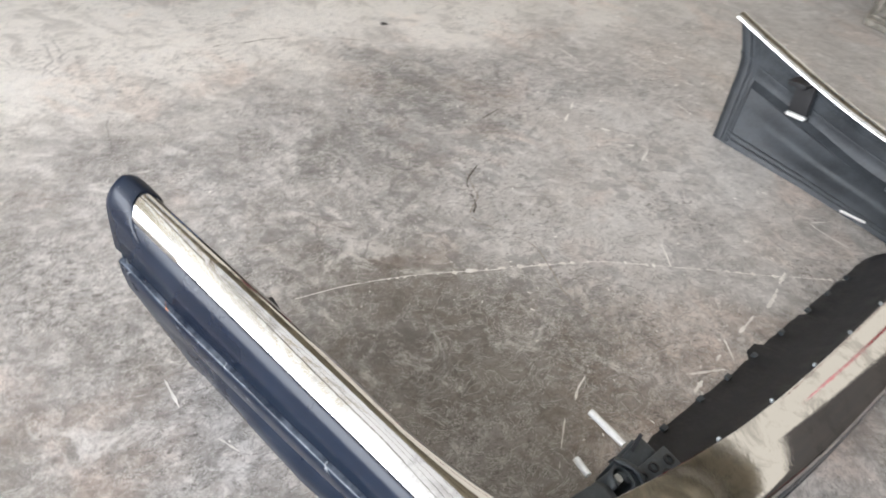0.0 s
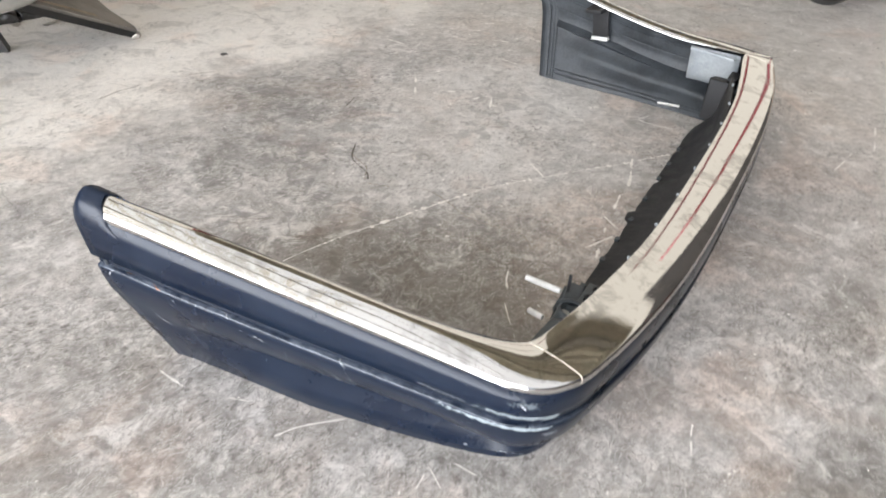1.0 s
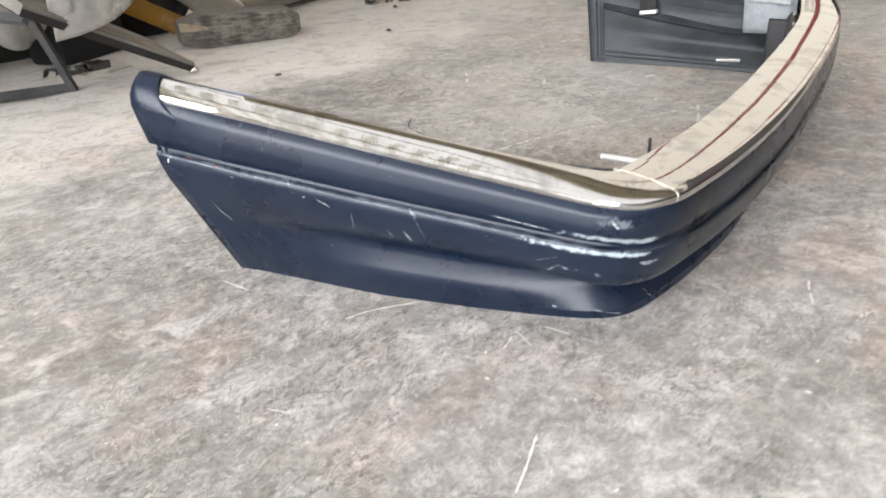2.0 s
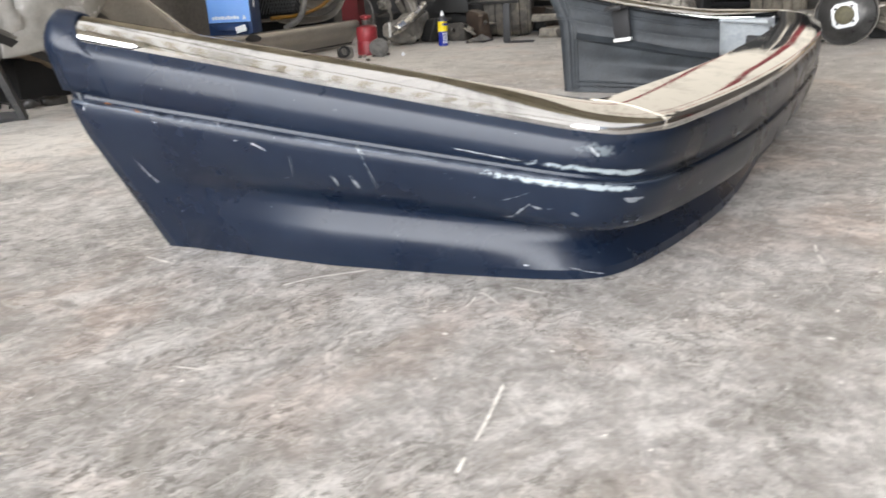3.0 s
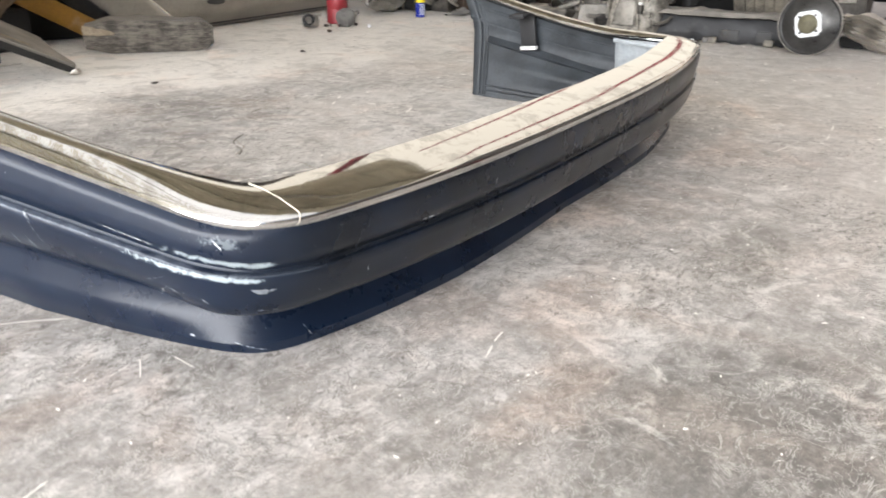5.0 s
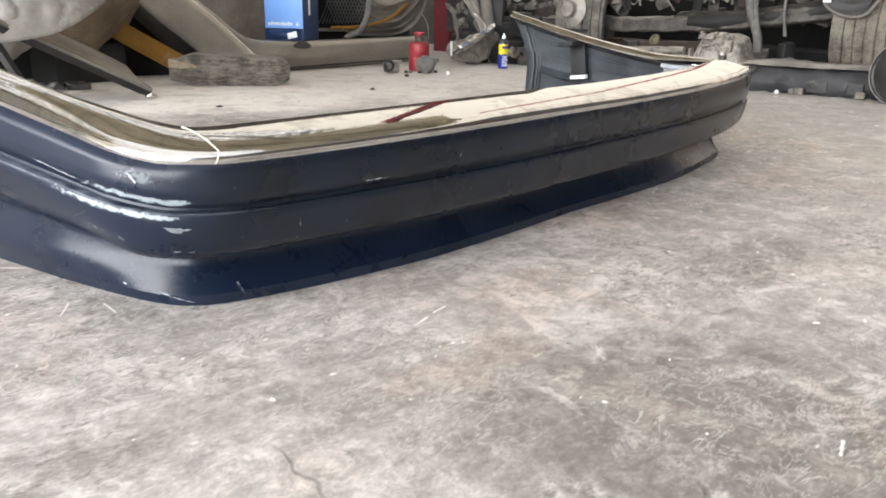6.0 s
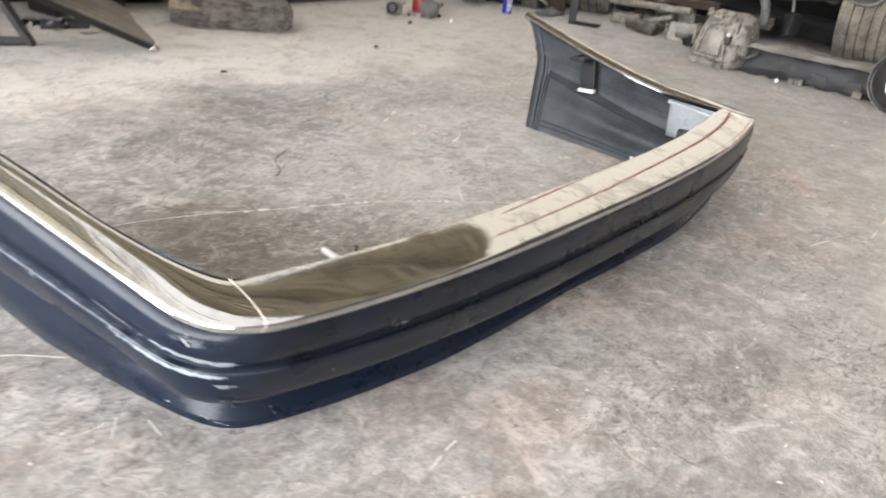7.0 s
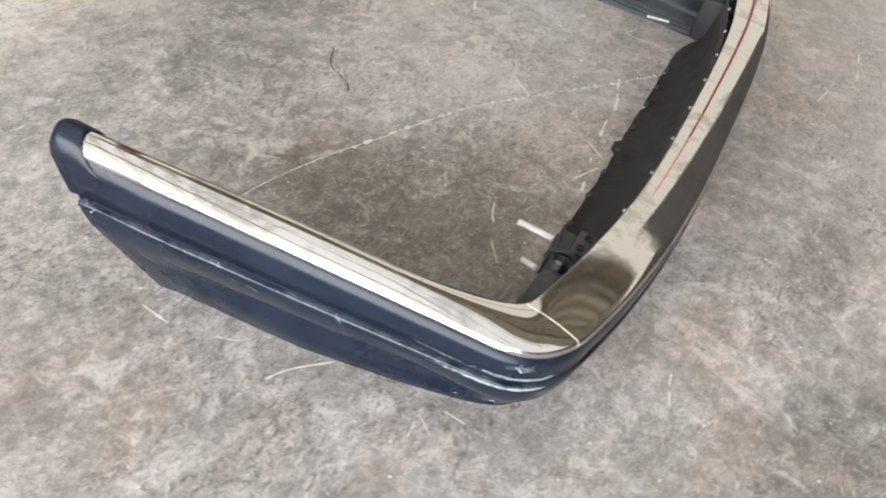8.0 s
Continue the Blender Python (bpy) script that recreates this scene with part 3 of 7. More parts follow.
def build_bumper():
    top = thing("car_bumper", pose(1.433, 0.0, 0.0, 0, 0, 1.1), "dark-blue painted car bumper with chrome top trim, lying on the concrete", "car bumper")
    cover = part("cover", cover_bmesh(0, N_ST - 1), M_PAINT, top, "scuffed matt dark-blue bumper cover")
    crisp = (8, 11, 12, 27, 28)  # rows that are hard edges
    for edge in cover.data.edges:
        a, b = edge.vertices
        edge.use_edge_sharp = a % len(COVER) == b % len(COVER) and a % len(COVER) in crisp
    shell = cover.modifiers.new("thickness", "SOLIDIFY")
    shell.thickness, shell.offset, shell.material_offset, shell.material_offset_rim = 0.004, -1.0, 1, 0
    cover.data.materials.append(M_LINER)
    # plating in three runs: two corner pieces and the bar between them
    joint = next(i for i in range(N_ST) if LINE[i].x > -0.79)
    far = N_ST - 1 - joint
    for name, a, b in (("chrome_end", CAP, joint), ("chrome_bar", joint, far), ("chrome_end", far, N_ST - 1)):
        trim = part(name, chrome_run(a, b), M_CHROME, top, "bright chrome trim, slightly pitted")
        m = trim.modifiers.new("thickness", "SOLIDIFY")
        m.thickness, m.offset, m.use_rim = 0.002, 0.0, False
    for x_out, x_in in ((-0.812, -0.793), (0.868, 0.842)):
        part("trim_joint", tube(chrome_cut(x_out, x_in, 0.0006), 0.0011, 6), M_CREAM, top, "pale filler line across the chrome")
    for x_out, x_in in ((-0.766, -0.738), (0.79, 0.765)):
        part("trim_joint", tube(chrome_cut(x_out, x_in, 0.0002), 0.0008, 5), M_GAP, top, "fine dark joint in the chrome")
    # the far corner piece laps over the bar's plating
    turn = next(i for i in range(far, N_ST) if station(i)[1].x > 0.42)
    past = next(i for i in range(turn, N_ST) if LINE[i].y > 0.20)
    lap = []
    for i in range(turn, past + 1):
        fade = min(1.0, (past - i) / 6)
        lap.append([chrome_point(i, j, (0.0010 + 0.0016 * max(0.0, 1 - abs(j - 4) / 3)) * fade) for j in range(1, len(CHROME_BAR) - 1)])
    m = part("lapped_corner", loft(lap), M_CHROME, top, "lapped and dented corner of the chrome").modifiers.new("thickness", "SOLIDIFY")
    m.thickness, m.offset = 0.002, -1.0
    # painted end piece: a rounded nose that wraps the end of the plating and hooks over its inner edge
    def near_tip(point, j, d):
        """A row's place d metres in from the arm's end, or beyond it."""
        k = d / (MET[1] - MET[0])
        i = max(0, int(k))
        return point(i, j) + (point(i + 1, j) - point(i, j)) * (k - i)

    fronts = (0.082, 0.082, 0.080, 0.077, 0.072, 0.064, 0.054, 0.049, 0.046, 0.046, 0.049, 0.055, 0.062, 0.064)
    rings = []
    for t, grow in ((0.0, -0.003), (0.0, 0.0030), (0.06, 0.0048), (0.2, 0.0055), (0.4, 0.0060), (0.58, 0.0062), (0.7, 0.0060), (0.8, 0.0052), (0.88, 0.004), (0.95, 0.002), (1.0, 0.0)):
        close = max(0.0, (t - 0.62) / 0.38)
        shrink = 1.0 - math.sqrt(max(0.0, 1.0 - 0.97 * close * close))
        row = []
        for w, front in enumerate(fronts):
            d = front * (1 - t) - 0.010 * t
            q = near_tip(cover_point, 7 - w, d) if w < 6 else near_tip(chrome_point, w - 3, d)
            heart = near_tip(chrome_point, 7, d) - Vector((0.012, 0, 0.028))
            away = q - heart
            away.y = 0.0
            proud = grow * min(1.0, max(0.0, (w - 2) / 3)) + (0.0008 if w <= 3 else 0.0)
            row.append(q + away.normalized() * proud + (heart - q) * shrink * min(1.0, 0.12 * w))
        row.append(row[-1] - Vector((-0.002, 0, 0.03)))
        rings.append(row)
    cap = part("end_piece", loft(rings, uvs=[[(0.3, 0.92)] * len(r) for r in rings]), M_PAINT, top, "dark-blue hooked end of the bumper")
    m = cap.modifiers.new("thickness", "SOLIDIFY")
    m.thickness, m.offset = 0.003, -1.0
    # grey inner skin of both arms, with ribs, end flange and foot flange
    for sign in (-1, 1):

        def inner(y, share, depth):
            """On the inside of an arm, y along it, at a share of the height, so deep into the open side."""
            n = max(k for k in range(46) if LINE[k if sign < 0 else N_ST - 1 - k].y >= y)
            i, i2 = (n, n + 1) if sign < 0 else (N_ST - 1 - n, N_ST - 2 - n)
            t = (LINE[i].y - y) / max(LINE[i].y - LINE[i2].y, 1e-6)
            j = max([k for k in range(len(COVER) - 1) if COVER[k][1] >= share] or [0])
            u = (COVER[j][1] - share) / (COVER[j][1] - COVER[j + 1][1])
            a, b = cover_point(i, j).lerp(cover_point(i, j + 1), u), cover_point(i2, j).lerp(cover_point(i2, j + 1), u)
            _, out, _, _ = station(i)
            return a.lerp(b, t) - Vector((out.x, out.y, 0)) * (0.005 + depth)

        ys = [1.0 - 0.70 * k / 28 for k in range(29)]
        shares = (0.97, 0.9, 0.83, 0.76, 0.68, 0.6, 0.52)
        skin = part("inner_skin", loft([[inner(y, sh, 0.003) for sh in shares] for y in ys]), M_LINER, top, "dusty slate-grey plastic inside of the bumper")
        for share, r in ((0.885, 0.0022), (0.855, 0.0018), (0.12, 0.0032), (0.075, 0.0032)):
            part("rib", tube([inner(y, share, 0.003) for y in ys], r, 6), M_LINER, skin)
        for back, r in ((0.0, 0.005), (0.020, 0.003), (0.034, 0.0025)):
            part("end_flange", tube([inner(1.015 - back, sh, 0.004) for sh in (0.98, 0.9, 0.8, 0.7, 0.6, 0.5, 0.4, 0.3, 0.2, 0.1, 0.03)], r, 6), M_LINER, skin)
        # a sagging fold along the middle
        fold = [(inner(y, 0.62 - 0.10 * (1.0 - y) + 0.012 * math.sin(11 * y), 0.003), inner(y, 0.565 - 0.10 * (1.0 - y) + 0.012 * math.sin(11 * y), 0.020), inner(y, 0.535 - 0.10 * (1.0 - y), 0.002)) for y in ys[1:25]]
        part("fold", loft(fold), M_LINER, skin)
        # retaining strap with its pale clip
        p0, p1 = inner(0.77, 0.98, 0.020), inner(0.77, 0.60, 0.022)
        zed = (p0 - p1).normalized()
        xed = Vector((LEAN[sign > 0] * sign, 1, 0))
        xed = (xed - zed * xed.dot(zed)).normalized()
        yed = zed.cross(xed)
        if yed.x * sign > 0:
            xed, yed = -xed, -yed
        strap = part("strap", box((0.062, 0.010, (p0 - p1).length), (0, 0, 0), 0.003), M_BLACK, top, "black plastic retaining strap", m=Matrix.Translation(p1) @ Matrix((xed, yed, zed)).transposed().to_4x4())
        part("clip", box((0.064, 0.020, 0.013), (0.0, 0.004, -0.002), 0.003), M_BRIGHT, strap, "pale metal clip")
        if sign > 0:
            part("hook", box((0.060, 0.075, 0.014), (0.0, 0.030, (p0 - p1).length - 0.004), 0.004), M_BLACK, strap)
        else:  # this one is bent out past the plating
            part("hook", box((0.064, 0.070, 0.012), (-0.937, 0.735, 0.289), 0.004, turn=pose(0, 0, 0, 0, 6, -10)), M_BLACK, top, "black strap end bent out past the chrome")
    # pale plate and dark bracket in the far corner
    rows = (0.99, 0.9, 0.8, 0.7, 0.6, 0.52)
    far_ring = []
    for y in (0.41, 0.375, 0.34, 0.305, 0.275, 0.25):
        i = min(range(N_ST - 48, N_ST - 1), key=lambda k: abs(LINE[k].y - y))
        _, out, high, _ = station(i)
        o3 = Vector((out.x, out.y, 0))
        far_ring.append([Vector((LINE[i].x, LINE[i].y, sh * high + 0.004)) - o3 * (0.052 - 0.035 * (1 - sh)) for sh in rows])
    plate = part("corner_plate", loft(far_ring), M_PLATE, top, "pale grey reinforcing plate")
    m = plate.modifiers.new("thickness", "SOLIDIFY")
    m.thickness = 0.003
    part("plate_fold", box((0.012, 0.15, 0.012), (0.877, 0.335, 0.238), 0.003, turn=pose(0, 0, 0, 3, 0, -6)), M_PLATE, plate)
    return top, joint


BUMPER, JOINT = build_bumper()


def build_bumper_inside(top):
    """What is bolted inside the bar: the black tray with its torn edge, back panel, brackets and studs."""
    n = 64
    rnd = random.Random(4)
    outer, inner, lip, low = [], [], [], []
    for k in range(n + 1):
        x = -0.475 + 1.195 * k / n
        y0 = bow(abs(x))
        edge = 0.318 + 0.010 * abs(x) + 0.004 * noise.noise(Vector((x * 22, 0, 0)))
        u = k / n
        if u < 0.14:
            edge -= 0.030 * (1 - u / 0.14)
        elif u < 0.44:
            edge -= 0.004
        elif u < 0.50:
            edge += 0.014
        if 0.66 < u < 0.69 or 0.86 < u < 0.88:
            edge -= 0.010
        outer.append(Vector((x, y0 + 0.10, 0.235)))
        low.append(Vector((x, y0 + 0.125, 0.10)))
        lip.append(Vector((x, y0 + 0.175, 0.045)))
        inner.append(Vector((x, edge, 0.018 + 0.006 * noise.noise(Vector((x * 9, 3, 0))))))
    tray = part("inner_tray", loft([outer, low, lip, inner]), M_BLACK, top, "black plastic inner tray with a torn edge")
    m = tray.modifiers.new("thickness", "SOLIDIFY")
    m.thickness, m.offset = 0.005, 0.0
    for k in range(8):
        x = -0.46 + k * 0.155
        y = bow(abs(x)) + 0.101
        part("stud", turned(((0.0042, 0.0), (0.0042, 0.004), (0.0025, 0.006), (0.0, 0.0065)), 10), M_PLATE, top, "pale stud head", m=pose(x, y, 0.243, -35, 0, 0))
    for k in range(9):
        x = -0.40 + k * 0.120 + rnd.uniform(-0.02, 0.02)
        part("tray_clip", box((0.016, 0.012, 0.008), (x, 0.312 + 0.01 * abs(x), 0.022), 0.002), M_BRACKET, tray)
    # the near corner's plastic brackets
    def shell(name, rows, label, parent=top, material=M_BRACKET, m=None):
        ob = part(name, loft(rows), material, parent, label, m=m)
        skin = ob.modifiers.new("thickness", "SOLIDIFY")
        skin.thickness, skin.offset = 0.004, -1.0
        return ob

    trough = []
    for k in range(9):
        u = k / 8
        x, lift = -0.742 + 0.115 * u, 0.012 * math.sin(1.9 * u)
        trough.append([Vector((x + 0.006 * z_ / 0.1, y_ - 0.014 * u * (y_ > 0.25), z_ + lift)) for y_, z_ in ((0.306, 0.03), (0.304, 0.10), (0.301, 0.135), (0.293, 0.153), (0.277, 0.160), (0.252, 0.155), (0.236, 0.12))])
    shell("bracket", trough, "slate-grey curved plastic bracket")
    curl = []
    for k in range(7):
        r = 0.030 - 0.0008 * k
        curl.append([Vector((r * math.cos(a), r * math.sin(a) * 0.9, 0.013 * k)) for a in [math.radians(-75 + 255 * q / 18) for q in range(19)]])
    rolled = shell("bracket", curl, "slate-grey rolled plastic bracket", m=pose(-0.606, 0.272, 0.098, 14, 12, 10))
    part("bolt", tube([(0.004, 0.004, 0.02), (0.004, 0.006, 0.07)], 0.008, 8), M_BRIGHT, rolled, "bolt end inside the roll")
    tongue = []
    for k in range(8):
        u = k / 7
        tongue.append([Vector((0.020 + 0.052 * u, 0.030 - 0.070 * v, 0.075 - 0.045 * u * u + 0.016 * math.sin(math.pi * v))) for v in (0, 0.2, 0.4, 0.6, 0.8, 1.0)])
    shell("bracket_tongue", tongue, "", rolled)
    block = part("bracket", box((0.088, 0.036, 0.075), (0, 0, 0), 0.008, 3), M_BRACKET, top, "slate-grey plastic spacer block", m=pose(-0.528, 0.284, 0.092, 10, -6, 6))
    part("rib", box((0.070, 0.006, 0.060), (0.0, 0.020, 0.004), 0.002), M_BRACKET, block)
    fin = bmesh.new()
    loft([[Vector((0, 0, 0)), Vector((0.026, 0.006, 0.0)), Vector((0.018, 0.004, 0.020)), Vector((0.010, 0.003, 0.044))]] + [[Vector((0, 0.006, 0)), Vector((0.026, 0.012, 0.0)), Vector((0.018, 0.010, 0.020)), Vector((0.010, 0.009, 0.044))]], closed=True, caps=True, bm=fin)
    part("bracket_tab", fin, M_BLACK, block, m=pose(0.006, 0.008, 0.070, -6, 0, 0))
    socketed = part("slotted_bracket", box((0.105, 0.052, 0.022), (0, 0, 0), 0.004), M_BRACKET, top, "slate-grey plate with bolt holes", m=pose(-0.520, 0.236, 0.140, 8, 0, 0))
    for x, y in ((-0.030, 0.008), (0.0, 0.010), (0.012, -0.012), (0.036, 0.004)):
        part("socket", turned(((0.0095, 0.0), (0.0095, 0.004), (0.0065, 0.0045), (0.006, 0.001), (0.0, 0.0008)), 12), M_BLACK, socketed, m=pose(x, y, 0.021))
    for a, b, r in (((-0.520, 0.300, 0.158), (-0.514, 0.378, 0.158), 0.0065), ((-0.618, 0.298, 0.158), (-0.611, 0.330, 0.158), 0.006)):
        part("bolt", tube([a, b], r, 8), M_BRIGHT, top, "bare bright bolt")
    # far corner block
    part("corner_bracket", crumple(box((0.055, 0.075, 0.135), (0, 0, 0), 0.008, 3), 0.008, 22, 3), M_BLACK, top, "black plastic corner bracket", m=pose(0.765, 0.268, 0.07, 0, 4, -8))
    part("corner_lug", box((0.075, 0.030, 0.010), (0.80, 0.240, 0.205), 0.003), M_BLACK, top)
    part("bright_strip", box((0.012, 0.075, 0.006), (0, 0, 0), 0.002), M_BRIGHT, top, "pale metal strip", m=pose(0.83, 0.43, 0.055, 0, 40, 10))


build_bumper_inside(BUMPER)


def build_scrapes(top):
    cover = next(c for c in top.children if c.name.startswith("cover"))
    corner = (
        (((0.40, 0.63), (0.398, 0.57), (0.392, 0.52), (0.375, 0.50)), 0.003),
        (((0.462, 0.56), (0.470, 0.50)), 0.006),
        (((0.492, 0.57), (0.503, 0.49)), 0.008),
        (((0.515, 0.71), (0.522, 0.62), (0.530, 0.52)), 0.005),
        (((0.505, 0.73), (0.525, 0.69)), 0.010),
        (((0.698, 0.42), (0.716, 0.45), (0.731, 0.51), (0.742, 0.55)), 0.008),
        (((0.742, 0.545), (0.757, 0.53), (0.770, 0.54)), 0.010),
        (((0.706, 0.55), (0.724, 0.58), (0.742, 0.62)), 0.004),
        (((0.792, 0.53), (0.800, 0.51)), 0.006),
        (((0.850, 0.64), (0.862, 0.62), (0.880, 0.63)), 0.014),
        (((0.855, 0.47), (0.88, 0.46)), 0.006),
    )
    groove = (
        (((0.812, 0.915), (0.822, 0.87)), 0.009),
        (((0.64, 0.795), (0.68, 0.79), (0.73, 0.785)), 0.003),
        (((0.27, 0.735), (0.285, 0.715)), 0.010),
        (((0.30, 0.66), (0.312, 0.665)), 0.004),
        (((0.33, 0.67), (0.35, 0.65), (0.36, 0.63)), 0.0035),
        (((0.16, 0.69), (0.17, 0.685)), 0.006),
    )
    elsewhere = (
        (((0.735, 0.10), (0.745, 0.095)), 0.006),
        (((0.80, 0.085), (0.86, 0.03)), 0.003),
        (((0.93, 0.12), (0.938, 0.05)), 0.003),
        (((1.02, 0.62), (1.02, 0.56)), 0.003),
        (((1.12, 0.80), (1.16, 0.80)), 0.003),
        (((1.30, 0.9), (1.295, 0.84)), 0.002),
        (((0.035, 0.72), (0.025, 0.70), (0.02, 0.67)), 0.006),
        (((0.07, 0.5), (0.075, 0.42), (0.085, 0.36)), 0.004),
    )
    for path, width in groove + elsewhere:
        part("scrape", ribbon_on_cover(path, width * 0.8), M_SCUFF, cover, "paint scraped to pale primer")
    for path, width in corner:
        part("scrape", ribbon_on_cover(path, width * 0.85), M_DULLSCUFF, cover, "paint rubbed to dull grey")
    for s, h in ((0.062, 0.735), (0.12, 0.725)):
        part("rust_spot", ribbon_on_cover(((s, h), (s + 0.018, h - 0.006)), 0.005), M_RUST, cover, "small orange rust spot")


build_scrapes(BUMPER)

# ---- shed round the floor: corrugated roof, low walls, hazy daylight beyond ----
M_ROOF = worn("rusty_olive_roofing", (0.34, 0.30, 0.21), (0.46, 0.41, 0.30), 1.2, 14, (0.5, 0.75), bump=0.2, dust=0.3, dust_colour=(0.50, 0.45, 0.34))
M_SHEETING = worn("translucent_cream_sheeting", (0.84, 0.82, 0.77), (0.88, 0.86, 0.81), 1.2, 18, (0.5, 0.7), bump=0.1)
tree_ = M_SHEETING.node_tree
glow_, mix_ = tree_.nodes.new("ShaderNodeBsdfTranslucent"), tree_.nodes.new("ShaderNodeMixShader")
glow_.inputs["Color"].default_value, mix_.inputs[0].default_value = (0.71, 0.71, 0.695, 1), 0.85
tree_.links.new(tree_.nodes["Principled BSDF"].outputs[0], mix_.inputs[1])
tree_.links.new(glow_.outputs[0], mix_.inputs[2])
tree_.links.new(mix_.outputs[0], tree_.nodes["Material Output"].inputs["Surface"])
M_WALL = worn("grimy_rendered_wall", (0.06, 0.053, 0.045), (0.12, 0.105, 0.088), 1.5, 30, (0.75, 0.9), bump=0.4, dust=0.3)
# near-black for unseen blocks that darken reflections and shade the scrap
M_DARKWALL = worn("dark_wall", (0.016, 0.013, 0.010), (0.034, 0.028, 0.022), 1.5, 30, (0.75, 0.9), bump=0.3)
M_DARKROOF = worn("brown_steel", (0.13, 0.115, 0.085), (0.20, 0.175, 0.13), 2, 30, (0.5, 0.7), bump=0.2)
M_RED = worn("faded_red_paint", (0.20, 0.014, 0.020), (0.31, 0.030, 0.038), 14, 120, (0.35, 0.55), bump=0.15, dust=0.2, dust_colour=(0.12, 0.08, 0.07))
M_REDSTEEL = worn("red_oxide_steel", (0.09, 0.006, 0.009), (0.14, 0.012, 0.015), 3, 60, (0.45, 0.65), bump=0.2, dust=0.1)
HAZE = Shader("hazy_sky")
HAZE.set((0.0, 0.0, 0.0), 1.0, 0.0, Emission_Color=(1.0, 0.91, 0.76), Emission_Strength=0.86)

slab("wall_north", (X1 - X0, 0.2, 2.4), ((X0 + X1) / 2, Y1, 0.0), M_WALL, "low grimy rendered wall behind the scrap", "wall")
# unseen; added so the near arm's tip reflects something dark
slab("wall_north_west", (4.1, 0.2, 1.85), (X0 + 2.05, Y1, 2.4), M_WALL, "unseen upper wall, added to darken the chrome's reflection", "wall")
# only a dark corner is known; the rest is added to shade the scrap
slab("wall_shade_block", (4.4, 2.2, 0.82), (-1.58, 4.13, 0.0), M_DARKWALL, "dark low block beside the scrap, extended to shade it", "wall")
slab("wall_east", (0.2, Y1 - Y0, 0.95), (X1, (Y0 + Y1) / 2, 0.0), M_WALL, "low grimy rendered wall behind the wrecks", "wall")
# unseen; added so the bar's outer half reflects something dark
slab("wall_reflected", (0.3, 11.0, 8.0), (9.6, -6.8, 0.0), M_DARKWALL, "tall dark unseen wall, added for the chrome to reflect", "wall")
# unseen; raised to keep sky light off the bar's south face
slab("wall_south", (X1 - X0, 0.2, 4.0), ((X0 + X1) / 2, Y0 - 0.3, 0.0), M_WALL, "grimy rendered wall", "wall")


NORTH_EAVE = 4.75


def corrugated(left, right, z, pitch, deep, n):
    """Wavy sheeting between two eaves, each the x of an edge for a y."""
    rows = []
    for k in range(13):
        y = -6.6 + (NORTH_EAVE + 6.6) * k / 12
        xs = [left(y) + (right(y) - left(y)) * i / n for i in range(n + 1)]
        rows.append([(x, y, z + deep * math.sin(2 * math.pi * x / pitch)) for x in xs])
    return loft(rows)


def west_edge(y):
    return 1.6 - 0.64 * max(0.0, y - 0.6)


def east_edge(y):
    return 4.75 + 0.58 * max(0.0, y - 0.7)


roof = part("ceiling", corrugated(west_edge, east_edge, 4.35, 0.24, 0.028, 190), M_ROOF)
tagged(roof, "olive-brown corrugated metal roof sheets", "roof", kind="structure")
m_ = roof.modifiers.new("thickness", "SOLIDIFY")
m_.thickness = 0.01
rows_ = []
for n_ in range(600):
    y_ = -6.6 + 13.4 * n_ / 599
    rows_.append([(-6.0 + (west_edge(y_) + 6.0) * k / 6, y_, 4.42 + 0.03 * math.sin(2 * math.pi * y_ / 0.115)) for k in range(7)])
clear = part("ceiling_sheeting", loft(rows_), M_SHEETING)
tagged(clear, "cream translucent corrugated roof sheeting", "roof", kind="structure")
for n_ in range(6):
    slab(f"rafter_{n_ + 1}", (0.06, 9.2, 0.12), (-3.1 + 1.45 * n_, 2.05, 4.18), M_DARKROOF, "dark steel rafter under the roof sheets", "rafter")
strip_ = [[(-1.25 + 0.025 * k, NORTH_EAVE + 2.85 * j / 4, 4.40 + 0.012 * math.sin(2 * math.pi * k / 8)) for j in range(5)] for k in range(261)]
tagged(part("ceiling_skylight", loft(strip_), M_SHEETING), "cream translucent roof strip by the north side", "roof", kind="structure")
bars = bmesh.new()
for n_ in range(27):
    box((0.045, 2.85, 0.05), (-1.2 + 0.24 * n_, NORTH_EAVE + 1.425, 4.32), bm=bars)
for n_ in range(5):
    box((6.5, 0.07, 0.06), (2.0, NORTH_EAVE + 0.1 + 0.66 * n_, 4.25), bm=bars)
tagged(part("ceiling_glazing_bars", bars, M_DARKROOF, smooth=False), "brown glazing bars under the roof strip", "roof", kind="structure")
# unseen roof patch added to keep the sun off the scrap
patch_ = [[(-6.0 + 4.5 * i / 150, 2.95 + 3.85 * j / 4, 4.46 + 0.02 * math.sin(2 * math.pi * i / 4)) for j in range(5)] for i in range(151)]
tagged(part("ceiling_shade", loft(patch_), M_ROOF), "unseen opaque roof patch, added to shade the scrap", "roof", kind="structure")
laths = bmesh.new()
for n_ in range(21):
    box((4.6, 0.05, 0.05), (-2.9, 0.55 + 0.2 * n_, 4.31), bm=laths)
tagged(part("ceiling_laths", laths, M_ROOF, smooth=False), "olive roofing laths under the sheeting", "roof", kind="structure")
